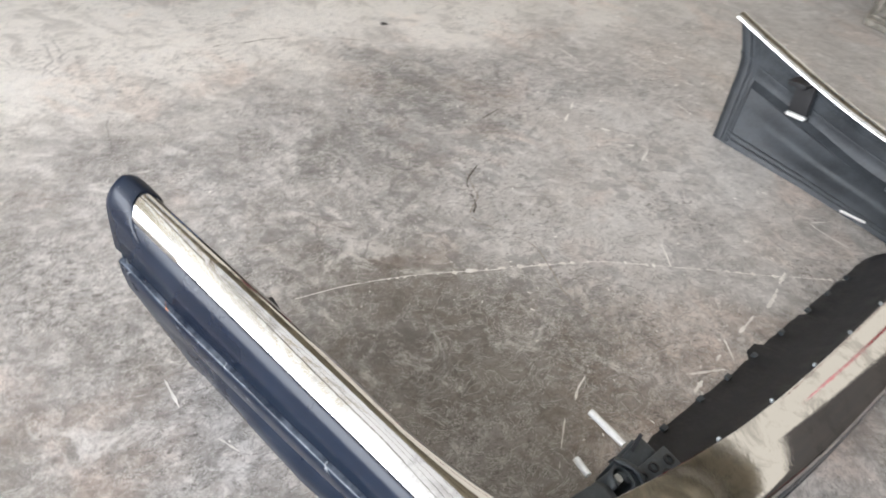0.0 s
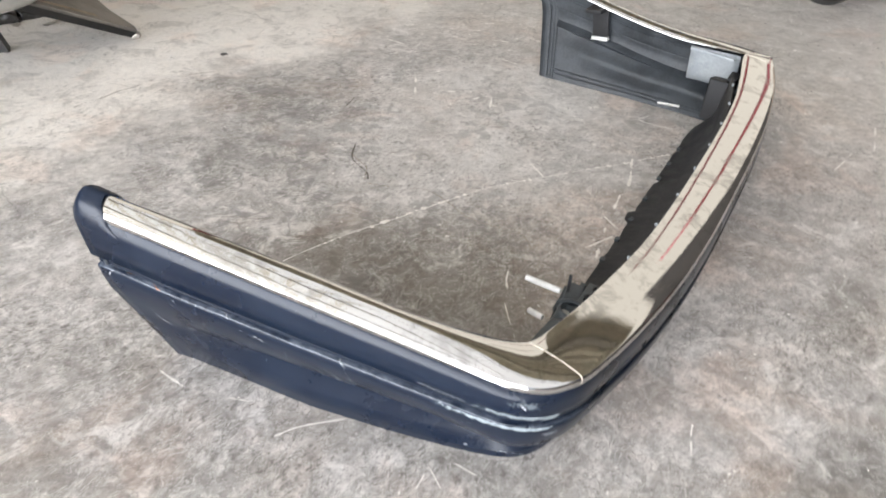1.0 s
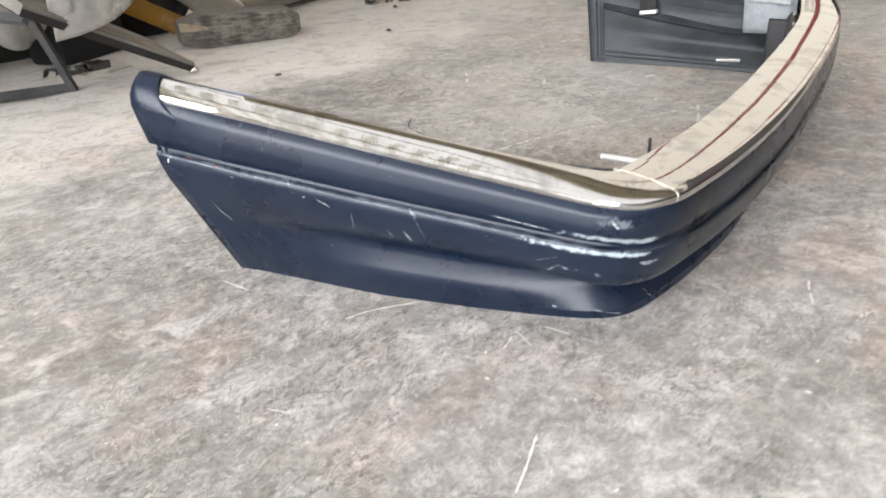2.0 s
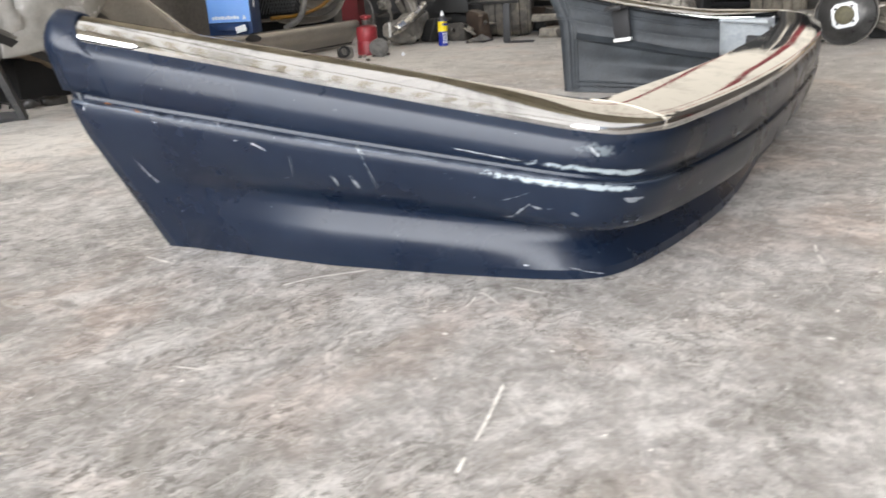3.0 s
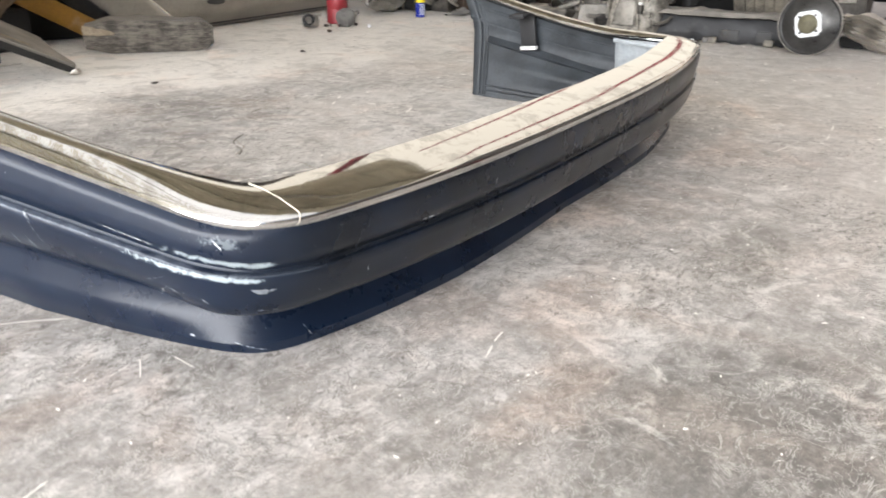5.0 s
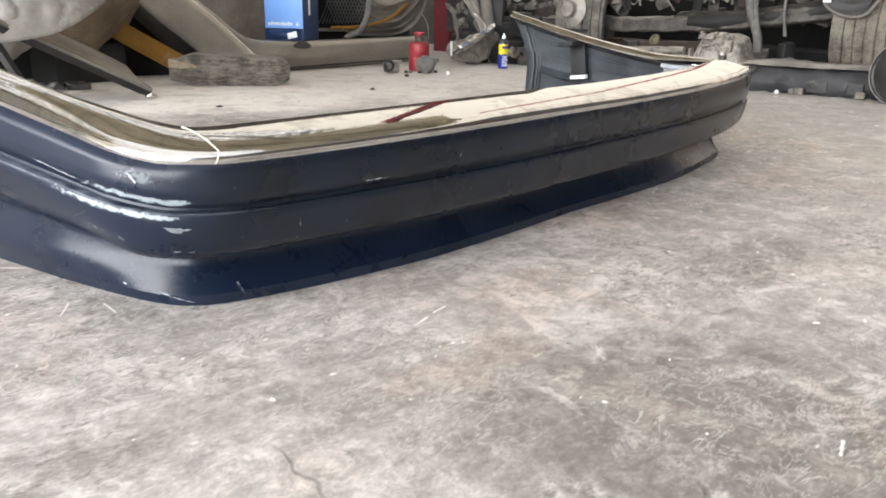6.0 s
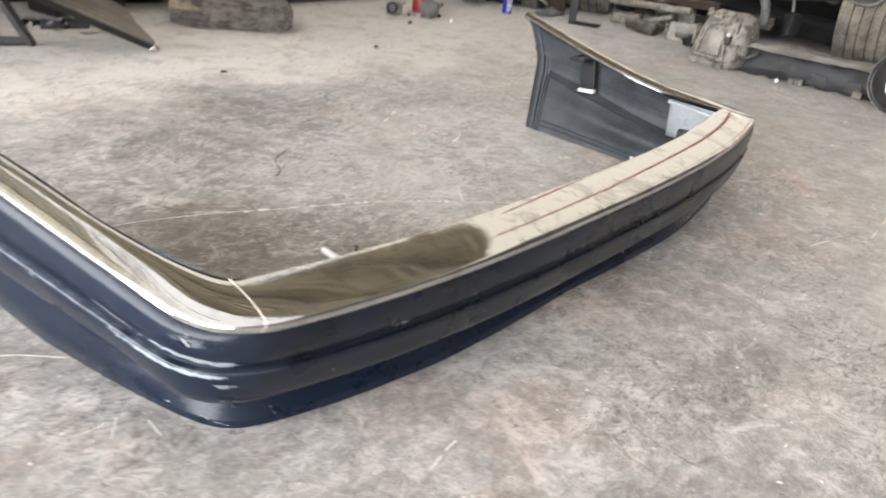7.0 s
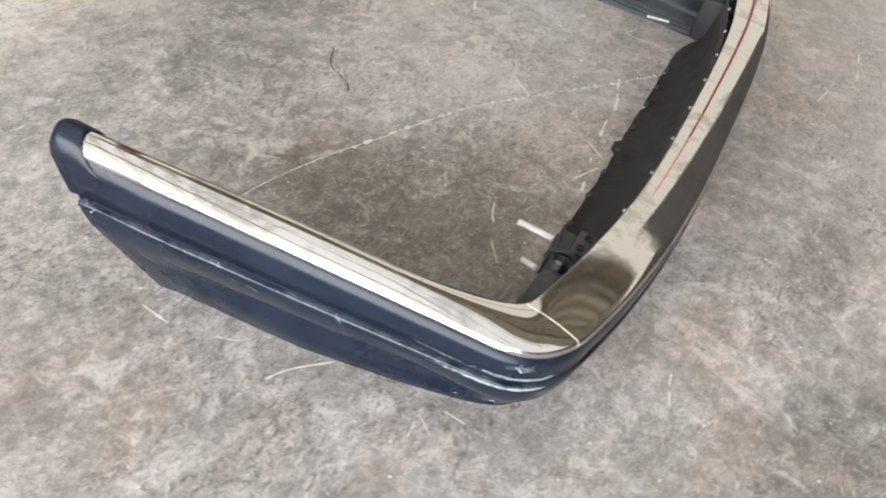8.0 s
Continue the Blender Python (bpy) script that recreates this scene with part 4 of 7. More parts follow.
# unseen struts, added and leaned so their reflections fit the camera's view
for n_, (foot_, head_, wide_) in enumerate(((((13.0, 0.9, 0.0), (13.0, 1.3, 10.0), 0.10)), ((13.0, 2.0, 0.0), (13.0, 5.3, 10.6), 0.11), ((13.2, 4.2, 0.0), (13.2, 7.8, 8.0), 0.11))):
    tagged(part(f"strut_{n_ + 1}", tube([foot_, head_], wide_, 8), M_REDSTEEL), "unseen red strut outside the shed, leaned to fit its reflection", "strut", kind="structure")
for n_, (x, y, wide, tint) in enumerate(((5.9, -0.10, 0.085, M_RED), (5.71, 4.42, 0.19, M_REDSTEEL), (5.7, -4.6, 0.12, M_REDSTEEL), (-1.6, 5.0, 0.12, M_REDSTEEL))):
    slab(f"post_{n_ + 1}", (0.12, wide, 4.0), (x, y, 0.0), tint, "red-painted steel post", "post")
for name, size, at in (("backdrop_east", (0.1, 60.0, 26.0), (22.0, 0.0, -0.5)), ("backdrop_north", (60.0, 0.1, 18.0), (0.0, 20.0, -0.5))):
    ob_ = slab(name, size, at, HAZE.mat, "bright hazy sky beyond the shed", "sky")

# ---- marks on the floor ----


def floor_line(points, width, material, name, label, wander=0.004, gaps=0.0, seed=0, steps=10):
    """A thin broken streak lying on the floor through rows of x, y."""
    rnd = random.Random(seed)
    line = glide([(x, y, 0) for x, y in points], steps)
    bm = bmesh.new()
    run = []

    def flush():
        if len(run) > 1:
            left, right = [], []
            for n, p in enumerate(run):
                ahead = (run[min(n + 1, len(run) - 1)] - run[max(n - 1, 0)]).normalized()
                side = Vector((-ahead.y, ahead.x, 0))
                w = width * (0.4 + 0.8 * rnd.random()) * (0.4 if n in (0, len(run) - 1) else 1.0)
                left.append(p + side * w / 2), right.append(p - side * w / 2)
            loft([left, right], bm=bm)
        run.clear()

    for p in line:
        q = p + wander * Vector((noise.noise(p * 9 + Vector((seed, 0, 0))), noise.noise(p * 9 + Vector((0, seed, 5))), 0))
        q.z = 0.0012
        if rnd.random() < gaps:
            flush()
        else:
            run.append(q)
    flush()
    return part(name, bm, material, floor, label, smooth=False, m=pose(-2.0, 0, 0.2))


SCRATCHES_INSIDE = (
    (((0.731, 0.983), (0.937, 0.94), (1.197, 0.839), (1.451, 0.729), (1.603, 0.627), (1.876, 0.432), (2.016, 0.336)), 0.0032, 0.08),
    (((0.937, 0.94), (1.197, 0.839), (1.451, 0.729), (1.603, 0.627), (1.876, 0.432), (2.016, 0.336)), 0.0150, 0.40),
    (((1.671, 0.693), (1.645, 0.66), (1.611, 0.62)), 0.007, 0.0),
    (((1.892, 0.441), (1.797, 0.414), (1.708, 0.393)), 0.010, 0.05),
    (((1.645, 0.395), (1.559, 0.38)), 0.009, 0.0),
    (((1.503, 0.393), (1.461, 0.336)), 0.007, 0.0),
    (((1.332, 0.373), (1.392, 0.345), (1.419, 0.333)), 0.007, 0.0),
    (((1.45, 0.367), (1.349, 0.347), (1.296, 0.334)), 0.012, 0.1),
    (((2.196, 0.525), (2.187, 0.461), (2.194, 0.394)), 0.007, 0.0),
    (((2.196, 0.525), (2.253, 0.502)), 0.006, 0.0),
)
SCRATCHES_MIDDLE = (
    (((1.122, 0.497), (1.078, 0.479), (1.031, 0.445)), 0.005, 0.1),
    (((1.0, 0.445), (0.902, 0.371)), 0.004, 0.3),
    (((2.061, 1.346), (1.923, 1.264)), 0.010, 0.1),
    (((0.418, 0.919), (0.41, 0.843)), 0.006, 0.0),
    (((2.352, 1.674), (2.342, 1.577)), 0.008, 0.0),
    (((1.986, 1.088), (2.061, 1.03), (1.974, 0.988)), 0.008, 0.1),
    (((0.408, 0.619), (0.452, 0.593), (0.515, 0.532)), 0.005, 0.0),
    (((0.502, 0.347), (0.46, 0.289)), 0.003, 0.2),
    (((0.288, 0.206), (0.237, 0.195), (0.18, 0.185)), 0.0042, 0.1),
)
SCRATCHES_FAR = (
    (((2.641, 1.549), (2.646, 1.513)), 0.010, 0.0),
    (((2.677, 1.465), (2.69, 1.44), (2.705, 1.407)), 0.010, 0.1),
    (((2.809, 1.449), (2.834, 1.411)), 0.012, 0.0),
    (((2.558, 1.423), (2.564, 1.367), (2.621, 1.332)), 0.010, 0.2),
    (((2.634, 1.274), (2.651, 1.242)), 0.012, 0.0),
    (((2.009, 1.181), (2.028, 1.156)), 0.012, 0.0),
    (((2.007, 1.009), (1.992, 0.973)), 0.008, 0.0),
    (((2.443, 1.171), (2.435, 1.14), (2.428, 1.106)), 0.010, 0.1),
    (((1.866, 1.063), (1.849, 0.987)), 0.005, 0.3),
    (((1.924, 1.401), (1.919, 1.282)), 0.004, 0.3),
)
SCRATCHES_OUTSIDE = (
    (((0.156, 0.179), (0.132, 0.174)), 0.006, 0.0),
    (((0.435, 0.755), (0.451, 0.711)), 0.004, 0.0),
    (((0.162, 0.565), (0.172, 0.522)), 0.003, 0.0),
    (((0.532, 0.311), (0.528, 0.262)), 0.003, 0.0),
    (((0.447, 0.339), (0.482, 0.343)), 0.003, 0.0),
    (((0.783, -0.044), (0.834, -0.031), (0.864, -0.027)), 0.004, 0.1),
    (((2.2, -0.116), (2.36, -0.149)), 0.007, 0.05),
    (((2.439, -0.212), (2.655, -0.197)), 0.007, 0.1),
    (((0.882, -0.542), (0.849, -0.549)), 0.004, 0.0),
)
for n_, (path_, width_, gaps_) in enumerate(SCRATCHES_INSIDE + SCRATCHES_MIDDLE + SCRATCHES_OUTSIDE + SCRATCHES_FAR):
    floor_line(path_, width_, M_SCRATCH, "scratch", "pale powdery scratch in the concrete", gaps=gaps_, seed=n_, steps=44 if n_ < 2 else 8)
for n_, (path_, width_) in enumerate((
    (((1.709, 1.91), (1.498, 2.047), (1.339, 2.075), (1.18, 2.084), (1.039, 2.069)), 0.006),
    (((1.402, 1.173), (1.358, 1.092), (1.283, 1.032), (1.304, 0.969), (1.344, 0.846), (1.283, 0.714), (1.281, 0.606), (1.285, 0.542), (1.226, 0.479)), 0.004),
)):
    floor_line(path_, width_, M_OLDCRACK, "crack", "old hairline crack filled with brown dirt", wander=0.02, gaps=0.12, seed=40 + n_)
floor_line(((1.468, 1.199), (1.375, 1.141), (1.335, 1.064), (1.298, 1.036)), 0.006, M_CRACK, "crack", "dark open crack in the concrete", wander=0.012, gaps=0.05, seed=60)
floor_line(((1.67, 1.396), (1.73, 1.40), (1.792, 1.42)), 0.005, M_CRACK, "crack", "dark open crack in the concrete", wander=0.015, gaps=0.15, seed=61)


def build_grit():
    """Loose grit and paint flakes on the floor, too many to count."""
    rnd = random.Random(9)
    for name, count, material, sizes, label in (("grit", 700, M_CRACK, (0.0008, 0.002), "scattered dark grit"), ("flakes", 1500, M_SCRATCH, (0.0007, 0.0030), "scattered pale flakes and chips")):
        bm = bmesh.new()
        for _ in range(count):
            x, y = rnd.uniform(-0.2, 4.5), rnd.uniform(-1.6, 2.6)
            s = rnd.uniform(*sizes) * (0.7 + 0.35 * max(0.0, x))
            turn, long_ = rnd.uniform(0, 6.28), rnd.uniform(0.8, 2.6)
            ring = [(x + s * (long_ * math.cos(a) * math.cos(turn) - 0.7 * math.sin(a) * math.sin(turn)), y + s * (long_ * math.cos(a) * math.sin(turn) + 0.7 * math.sin(a) * math.cos(turn)), 0.0) for a in (0.3, 1.5, 2.8, 4.1, 5.3)]
            loft([ring, [(x + 0.6 * (p[0] - x), y + 0.6 * (p[1] - y), s * 0.35) for p in ring]], closed=True, caps=True, bm=bm)
        tagged(part(name, bm, material, smooth=False), label, "grit", kind="stuff")


build_grit()

# ---- scrap along the north side ----
M_SILVER = worn("dusty_silver_paint", (0.28, 0.258, 0.222), (0.37, 0.342, 0.295), 3, 70, (0.27, 0.40), metal=0.45, bump=0.05, dust=0.22, dust_colour=(0.34, 0.305, 0.255))
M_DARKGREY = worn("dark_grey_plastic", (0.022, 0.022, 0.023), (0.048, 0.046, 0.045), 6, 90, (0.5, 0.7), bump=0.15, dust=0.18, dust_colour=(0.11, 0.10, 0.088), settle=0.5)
M_RAWWOOD = worn("split_raw_wood", (0.22, 0.175, 0.12), (0.36, 0.30, 0.22), 30, 120, (0.7, 0.9), bump=0.7, deep=0.006)
M_BOARD = worn("dusty_grey_board", (0.115, 0.105, 0.092), (0.20, 0.182, 0.158), 5, 80, (0.7, 0.9), bump=0.3, dust=0.2, dust_colour=(0.22, 0.20, 0.175), settle=0.5)
M_STEEL = worn("grey_painted_steel", (0.05, 0.052, 0.055), (0.10, 0.10, 0.10), 8, 90, (0.45, 0.65), metal=0.2, bump=0.2, dust=0.25)
M_BAG = worn("cloudy_white_plastic_bag", (0.25, 0.236, 0.214), (0.33, 0.313, 0.285), 3, 45, (0.15, 0.3), bump=0.5, deep=0.01, Transmission_Weight=0.15)
M_SACK = worn("brown_sacking", (0.095, 0.068, 0.042), (0.25, 0.185, 0.125), 4, 120, (0.8, 0.95), bump=0.5)
M_YELLOW = worn("yellow_plastic", (0.15, 0.068, 0.002), (0.22, 0.105, 0.004), 5, 80, (0.4, 0.6), bump=0.1, dust=0.08)
M_BLUE = worn("dark_blue_carton", (0.008, 0.030, 0.10), (0.013, 0.043, 0.135), 8, 90, (0.45, 0.6), bump=0.08)
M_LIGHTBLUE = worn("light_blue_print", (0.16, 0.36, 0.82), (0.20, 0.41, 0.86), 4, 90, (0.35, 0.5), bump=0.04)
M_WHITE = worn("white_print", (0.72, 0.74, 0.76), (0.85, 0.86, 0.86), 20, 150, (0.5, 0.7), bump=0.05)
M_GREASE = worn("greasy_dusty_metal", (0.03, 0.027, 0.024), (0.10, 0.09, 0.078), 18, 140, (0.4, 0.7), metal=0.3, bump=0.5, dust=0.2, dust_colour=(0.20, 0.18, 0.15), settle=0.6)
M_ALU = worn("dull_cast_aluminium", (0.20, 0.187, 0.167), (0.36, 0.337, 0.30), 16, 130, (0.4, 0.65), metal=0.5, bump=0.5, dust=0.4, dust_colour=(0.36, 0.32, 0.27), deep=0.005)
M_SHEET = worn("crumpled_bright_sheet", (0.40, 0.375, 0.335), (0.58, 0.55, 0.50), 12, 90, (0.3, 0.55), metal=0.7, bump=0.3, dust=0.25)
M_CANBLUE = worn("glossy_blue_tin", (0.012, 0.022, 0.23), (0.018, 0.03, 0.28), 10, 90, (0.2, 0.35), bump=0.03)
M_CANYELLOW = worn("yellow_tin_print", (0.75, 0.58, 0.01), (0.82, 0.65, 0.02), 10, 90, (0.25, 0.4), bump=0.03)
M_TYRE = worn("dusty_tyre_rubber", (0.05, 0.046, 0.041), (0.10, 0.092, 0.082), 10, 80, (0.7, 0.9), bump=0.4, dust=0.6, dust_colour=(0.24, 0.21, 0.17))
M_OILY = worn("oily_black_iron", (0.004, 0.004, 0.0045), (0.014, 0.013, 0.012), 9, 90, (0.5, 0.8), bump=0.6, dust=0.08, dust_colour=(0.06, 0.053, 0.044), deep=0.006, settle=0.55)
# near-black for deep gaps in the scrap, their shade put into colour
M_VOID = worn("gap_shade_black", (0.003, 0.003, 0.003), (0.007, 0.0065, 0.006), 6, 60, (0.8, 0.95), bump=0.3)
M_RUSTY = worn("rusty_iron", (0.03, 0.019, 0.013), (0.065, 0.043, 0.03), 12, 110, (0.7, 0.9), bump=0.6, dust=0.2, dust_colour=(0.15, 0.13, 0.105), settle=0.5)
M_CARTON = worn("tan_cardboard", (0.25, 0.175, 0.10), (0.34, 0.25, 0.15), 5, 110, (0.75, 0.9), bump=0.15, dust=0.1)
M_SEAT = worn("beige_leather", (0.44, 0.34, 0.25), (0.54, 0.43, 0.33), 6, 140, (0.45, 0.65), bump=0.25)
M_BOOSTER = worn("dark_grey_enamel", (0.035, 0.034, 0.033), (0.075, 0.073, 0.07), 9, 120, (0.25, 0.42), metal=0.5, bump=0.06, dust=0.10)
M_CAST = worn("grimy_cast_alloy", (0.085, 0.078, 0.066), (0.38, 0.355, 0.31), 24, 150, (0.45, 0.7), metal=0.35, bump=0.9, dust=0.3, dust_colour=(0.40, 0.36, 0.30), deep=0.010, settle=0.4)
M_BRIGHTBAR = worn("polished_scuffed_metal", (0.50, 0.48, 0.44), (0.72, 0.70, 0.66), 12, 90, (0.14, 0.3), metal=0.9, bump=0.2, dust=0.1)
M_DUSTY = worn("dust_caked_iron", (0.11, 0.10, 0.085), (0.27, 0.245, 0.205), 16, 120, (0.7, 0.9), bump=0.6, dust=0.35, dust_colour=(0.30, 0.265, 0.215), deep=0.006, settle=0.5)
M_BEIGE = worn("dust_caked_beige_plastic", (0.22, 0.196, 0.162), (0.36, 0.325, 0.272), 7, 90, (0.7, 0.9), bump=0.3, dust=0.3, dust_colour=(0.38, 0.345, 0.29))
M_KHAKI = worn("khaki_rubber", (0.085, 0.076, 0.045), (0.15, 0.135, 0.085), 20, 120, (0.6, 0.8), bump=0.2)
M_HOSE = worn("chalky_hose", (0.08, 0.076, 0.07), (0.17, 0.162, 0.15), 20, 120, (0.6, 0.8), bump=0.3)


def timber_material():
    """Sooty weathered timber: grain drawn out along the block, dark checks and greyer on top."""
    s = Shader("weathered_sooty_timber")
    grain, checks = s.noise(9, 8, 0.75, s.mapped((1.2, 6.0, 8.0)), warp=0.8), s.noise(5, 6, 0.8, s.mapped((1.0, 7.0, 12.0), offset=(2, 1, 5)), warp=1.0)
    blot, fine = s.noise(16, 6, 0.7), s.noise(150, 3, 0.7)
    both = s.math("ADD", s.math("MULTIPLY", grain, 0.6), s.math("MULTIPLY", blot, 0.4))
    colour = s.mix(s.ramp(both, 0.40, 0.62), (0.042, 0.037, 0.031), (0.20, 0.178, 0.15))
    colour = s.mix(s.ramp(checks, 0.40, 0.32, 0.0, 0.55), colour, (0.016, 0.013, 0.011))
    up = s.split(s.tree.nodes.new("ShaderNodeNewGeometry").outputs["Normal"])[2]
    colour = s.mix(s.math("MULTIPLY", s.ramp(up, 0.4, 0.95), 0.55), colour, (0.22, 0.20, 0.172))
    s.set(colour, s.ramp(fine, 0.3, 0.7, 0.75, 0.92), 0.0)
    s.bump(s.math("ADD", both, s.math("MULTIPLY", fine, 0.2)), 0.9, 0.012)
    return s.mat


M_TIMBER = timber_material()


def build_wood_block():
    top = thing("wood_block", pose(2.348, 2.822, 0.0, 0, 0, -33.5), "heavy weathered timber block lying on the concrete", "timber")
    body = []
    for k in range(15):
        u = k / 14
        x = -0.29 + 0.58 * u
        h = 0.146 + 0.006 * math.sin(5 * u)
        low = 0.030 * max(0.0, 0.18 - u) / 0.18 + 0.028 * max(0.0, u - 0.9) / 0.1
        w = 0.115 - 0.02 * max(0.0, u - 0.9) / 0.1
        ring = []
        for a, b in ((-1, 0.1), (-0.97, 0.0), (0.97, 0.0), (1, 0.1), (1, 0.85), (0.9, 1.0), (-0.88, 1.0), (-1, 0.88)):
            p = Vector((x, a * w, (low if b < 0.5 else 0) + b * (h - 1.0 * low)))
            ring.append(p + 0.010 * Vector(noise.noise_vector(p * 14)))
        body.append([Vector((q.x, q.y, max(q.z, 0.0))) for q in ring])
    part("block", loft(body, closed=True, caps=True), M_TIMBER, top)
    def splinter(name, x0, x1, z0, z1, out, material, label):
        """A tapering slice split along the grain on the long face."""
        rows = []
        for k in range(10):
            u = k / 9
            x, taper = x0 + (x1 - x0) * u, 1 - u * u
            mid, half = z0 + (z1 - z0) * u, 0.5 * 0.040 * taper + 0.002
            rows.append([Vector((x, -0.110 - out * taper * c, mid + half * f + 0.004 * noise.noise(Vector((x * 40, f, out * 99))))) for f, c in ((-1, 0.0), (-0.6, 0.9), (0.1, 1.0), (0.7, 0.6), (1, 0.0))])
        part(name, loft(rows), material, top, label)

    splinter("split_face", -0.292, -0.12, 0.108, 0.092, 0.016, M_RAWWOOD, "raw split wood")
    splinter("split_face", -0.285, 0.10, 0.055, 0.030, 0.014, M_TIMBER, "dark split wood")
    splinter("split_face", 0.06, 0.27, 0.120, 0.085, 0.010, M_TIMBER, "dark split wood")


build_wood_block()


def build_silver_bumper():
    """A silver front bumper cover standing on the floor: a long sill that sweeps up at one end into a wheel-arch horn."""
    top = thing("silver_bumper_cover", pose(0, 0, 0), "dusty silver car bumper cover leaning behind a timber block", "car bumper")
    line = glide([(4.40, 3.42, 0.13), (3.9, 3.36, 0.125), (3.3, 3.28, 0.12), (2.95, 3.24, 0.122), (2.72, 3.25, 0.15), (2.52, 3.31, 0.30), (2.36, 3.40, 0.48), (2.22, 3.52, 0.75), (2.12, 3.62, 1.0)], 7)
    rings = []
    for n, p in enumerate(line):
        ahead = (line[min(n + 1, len(line) - 1)] - line[max(n - 1, 0)]).normalized()
        rise = min(1.0, max(0.0, (p.z - 0.14) / 0.25))
        up = Vector((0, 0, 1)).lerp(Vector((0.86, 0.1, 0.5)), rise).normalized()
        out = Vector((0, -1, 0)).lerp(Vector((-0.3, -0.95, 0)), rise).normalized()
        wide = 1.0 + 0.35 * rise
        ring = []
        for o, h in ((-0.10, 0.055), (-0.02, 0.066), (0.012, 0.060), (0.022, 0.045), (0.025, 0.012), (0.015, -0.02), (-0.012, -0.050), (-0.040, -0.070), (-0.056, -0.09), (-0.066, -0.118)):
            h2 = h if h > 0 else h * wide
            ring.append(p + out * o + up * h2 * 1.0)
        rings.append([Vector((q.x, q.y, max(q.z, 0.004))) for q in ring])
    cover = part("cover", loft(rings), M_SILVER, top)
    m = cover.modifiers.new("thickness", "SOLIDIFY")
    m.thickness = 0.004
    # the outer side of the horn, from a seam in its moulding to its rolled edge
    seam = glide([(1.80, 3.40, 0.80), (1.95, 3.30, 0.60), (2.06, 3.24, 0.42), (2.178, 3.22, 0.308), (2.297, 3.22, 0.219), (2.432, 3.22, 0.113), (2.54, 3.20, 0.025)], 5)
    edge_ = glide([(2.05, 3.35, 0.95), (2.16, 3.28, 0.72), (2.28, 3.23, 0.50), (2.418, 3.20, 0.371), (2.545, 3.20, 0.275), (2.66, 3.20, 0.178), (2.76, 3.20, 0.100)], 5)
    side = [[a.lerp(b, w) + Vector((0.004, -0.028, 0.012)) * math.sin(math.pi * w ** 1.6) for w in (0, 0.15, 0.3, 0.45, 0.6, 0.75, 0.85, 0.93, 1.0)] for a, b in zip(seam, edge_)]
    horn = part("horn_side", loft(side), M_SILVER, top, "rounded outer side of the bumper horn")
    m = horn.modifiers.new("thickness", "SOLIDIFY")
    m.thickness = 0.004
    # bright tube laid along the edge as its highlight
    part("edge_highlight", tube(edge_, 0.009, 8), M_BRIGHTBAR, horn, "highlight on the rolled edge, laid on as bright metal")
    part("seam", tube([p + Vector((-0.004, -0.006, 0)) for p in seam], 0.003, 6), M_HOSE, horn)
    lip = [ring[8] + Vector((0, 0.012, -0.004)) for ring in rings[: len(rings) // 2]]
    part("lower_lip", tube(lip, 0.012, 6), M_DARKGREY, top, "dark grey lower lip")
    dent = bmesh.new()
    loft([[(3.02, 3.197, 0.165), (3.06, 3.195, 0.185), (3.12, 3.197, 0.182), (3.16, 3.2, 0.160)], [(3.03, 3.199, 0.150), (3.07, 3.197, 0.142), (3.11, 3.199, 0.140), (3.15, 3.202, 0.146)]], bm=dent)
    part("scuff", dent, M_DARKGREY, cover, "dark scuff on the silver paint")
    # dark wheel-arch liner behind the horn
    rings = []
    for k in range(15):
        t = k / 14
        x = 1.66 + 1.02 * t
        z = 0.05 + 0.62 * math.sin(math.pi * (0.62 - 0.5 * t))
        rings.append([Vector((x, 3.55 + 0.04 * j, max(0.01, z - 0.045 * j + 0.01 * math.sin(7 * t + j)))) for j in range(8)])
    liner = part("arch_liner", loft(rings), M_DARKGREY, top, "dark grey wheel-arch liner")
    m = liner.modifiers.new("thickness", "SOLIDIFY")
    m.thickness = 0.004
    # the silver cover's shaded side, its shade put into dark grey
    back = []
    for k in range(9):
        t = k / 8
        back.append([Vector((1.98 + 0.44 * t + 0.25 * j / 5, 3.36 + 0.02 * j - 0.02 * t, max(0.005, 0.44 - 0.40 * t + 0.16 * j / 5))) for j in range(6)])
    b = part("shaded_side", loft(back), M_DARKGREY, top, "shaded side of the silver bumper cover, coloured dark grey")
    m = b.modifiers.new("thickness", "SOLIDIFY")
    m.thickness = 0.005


build_silver_bumper()


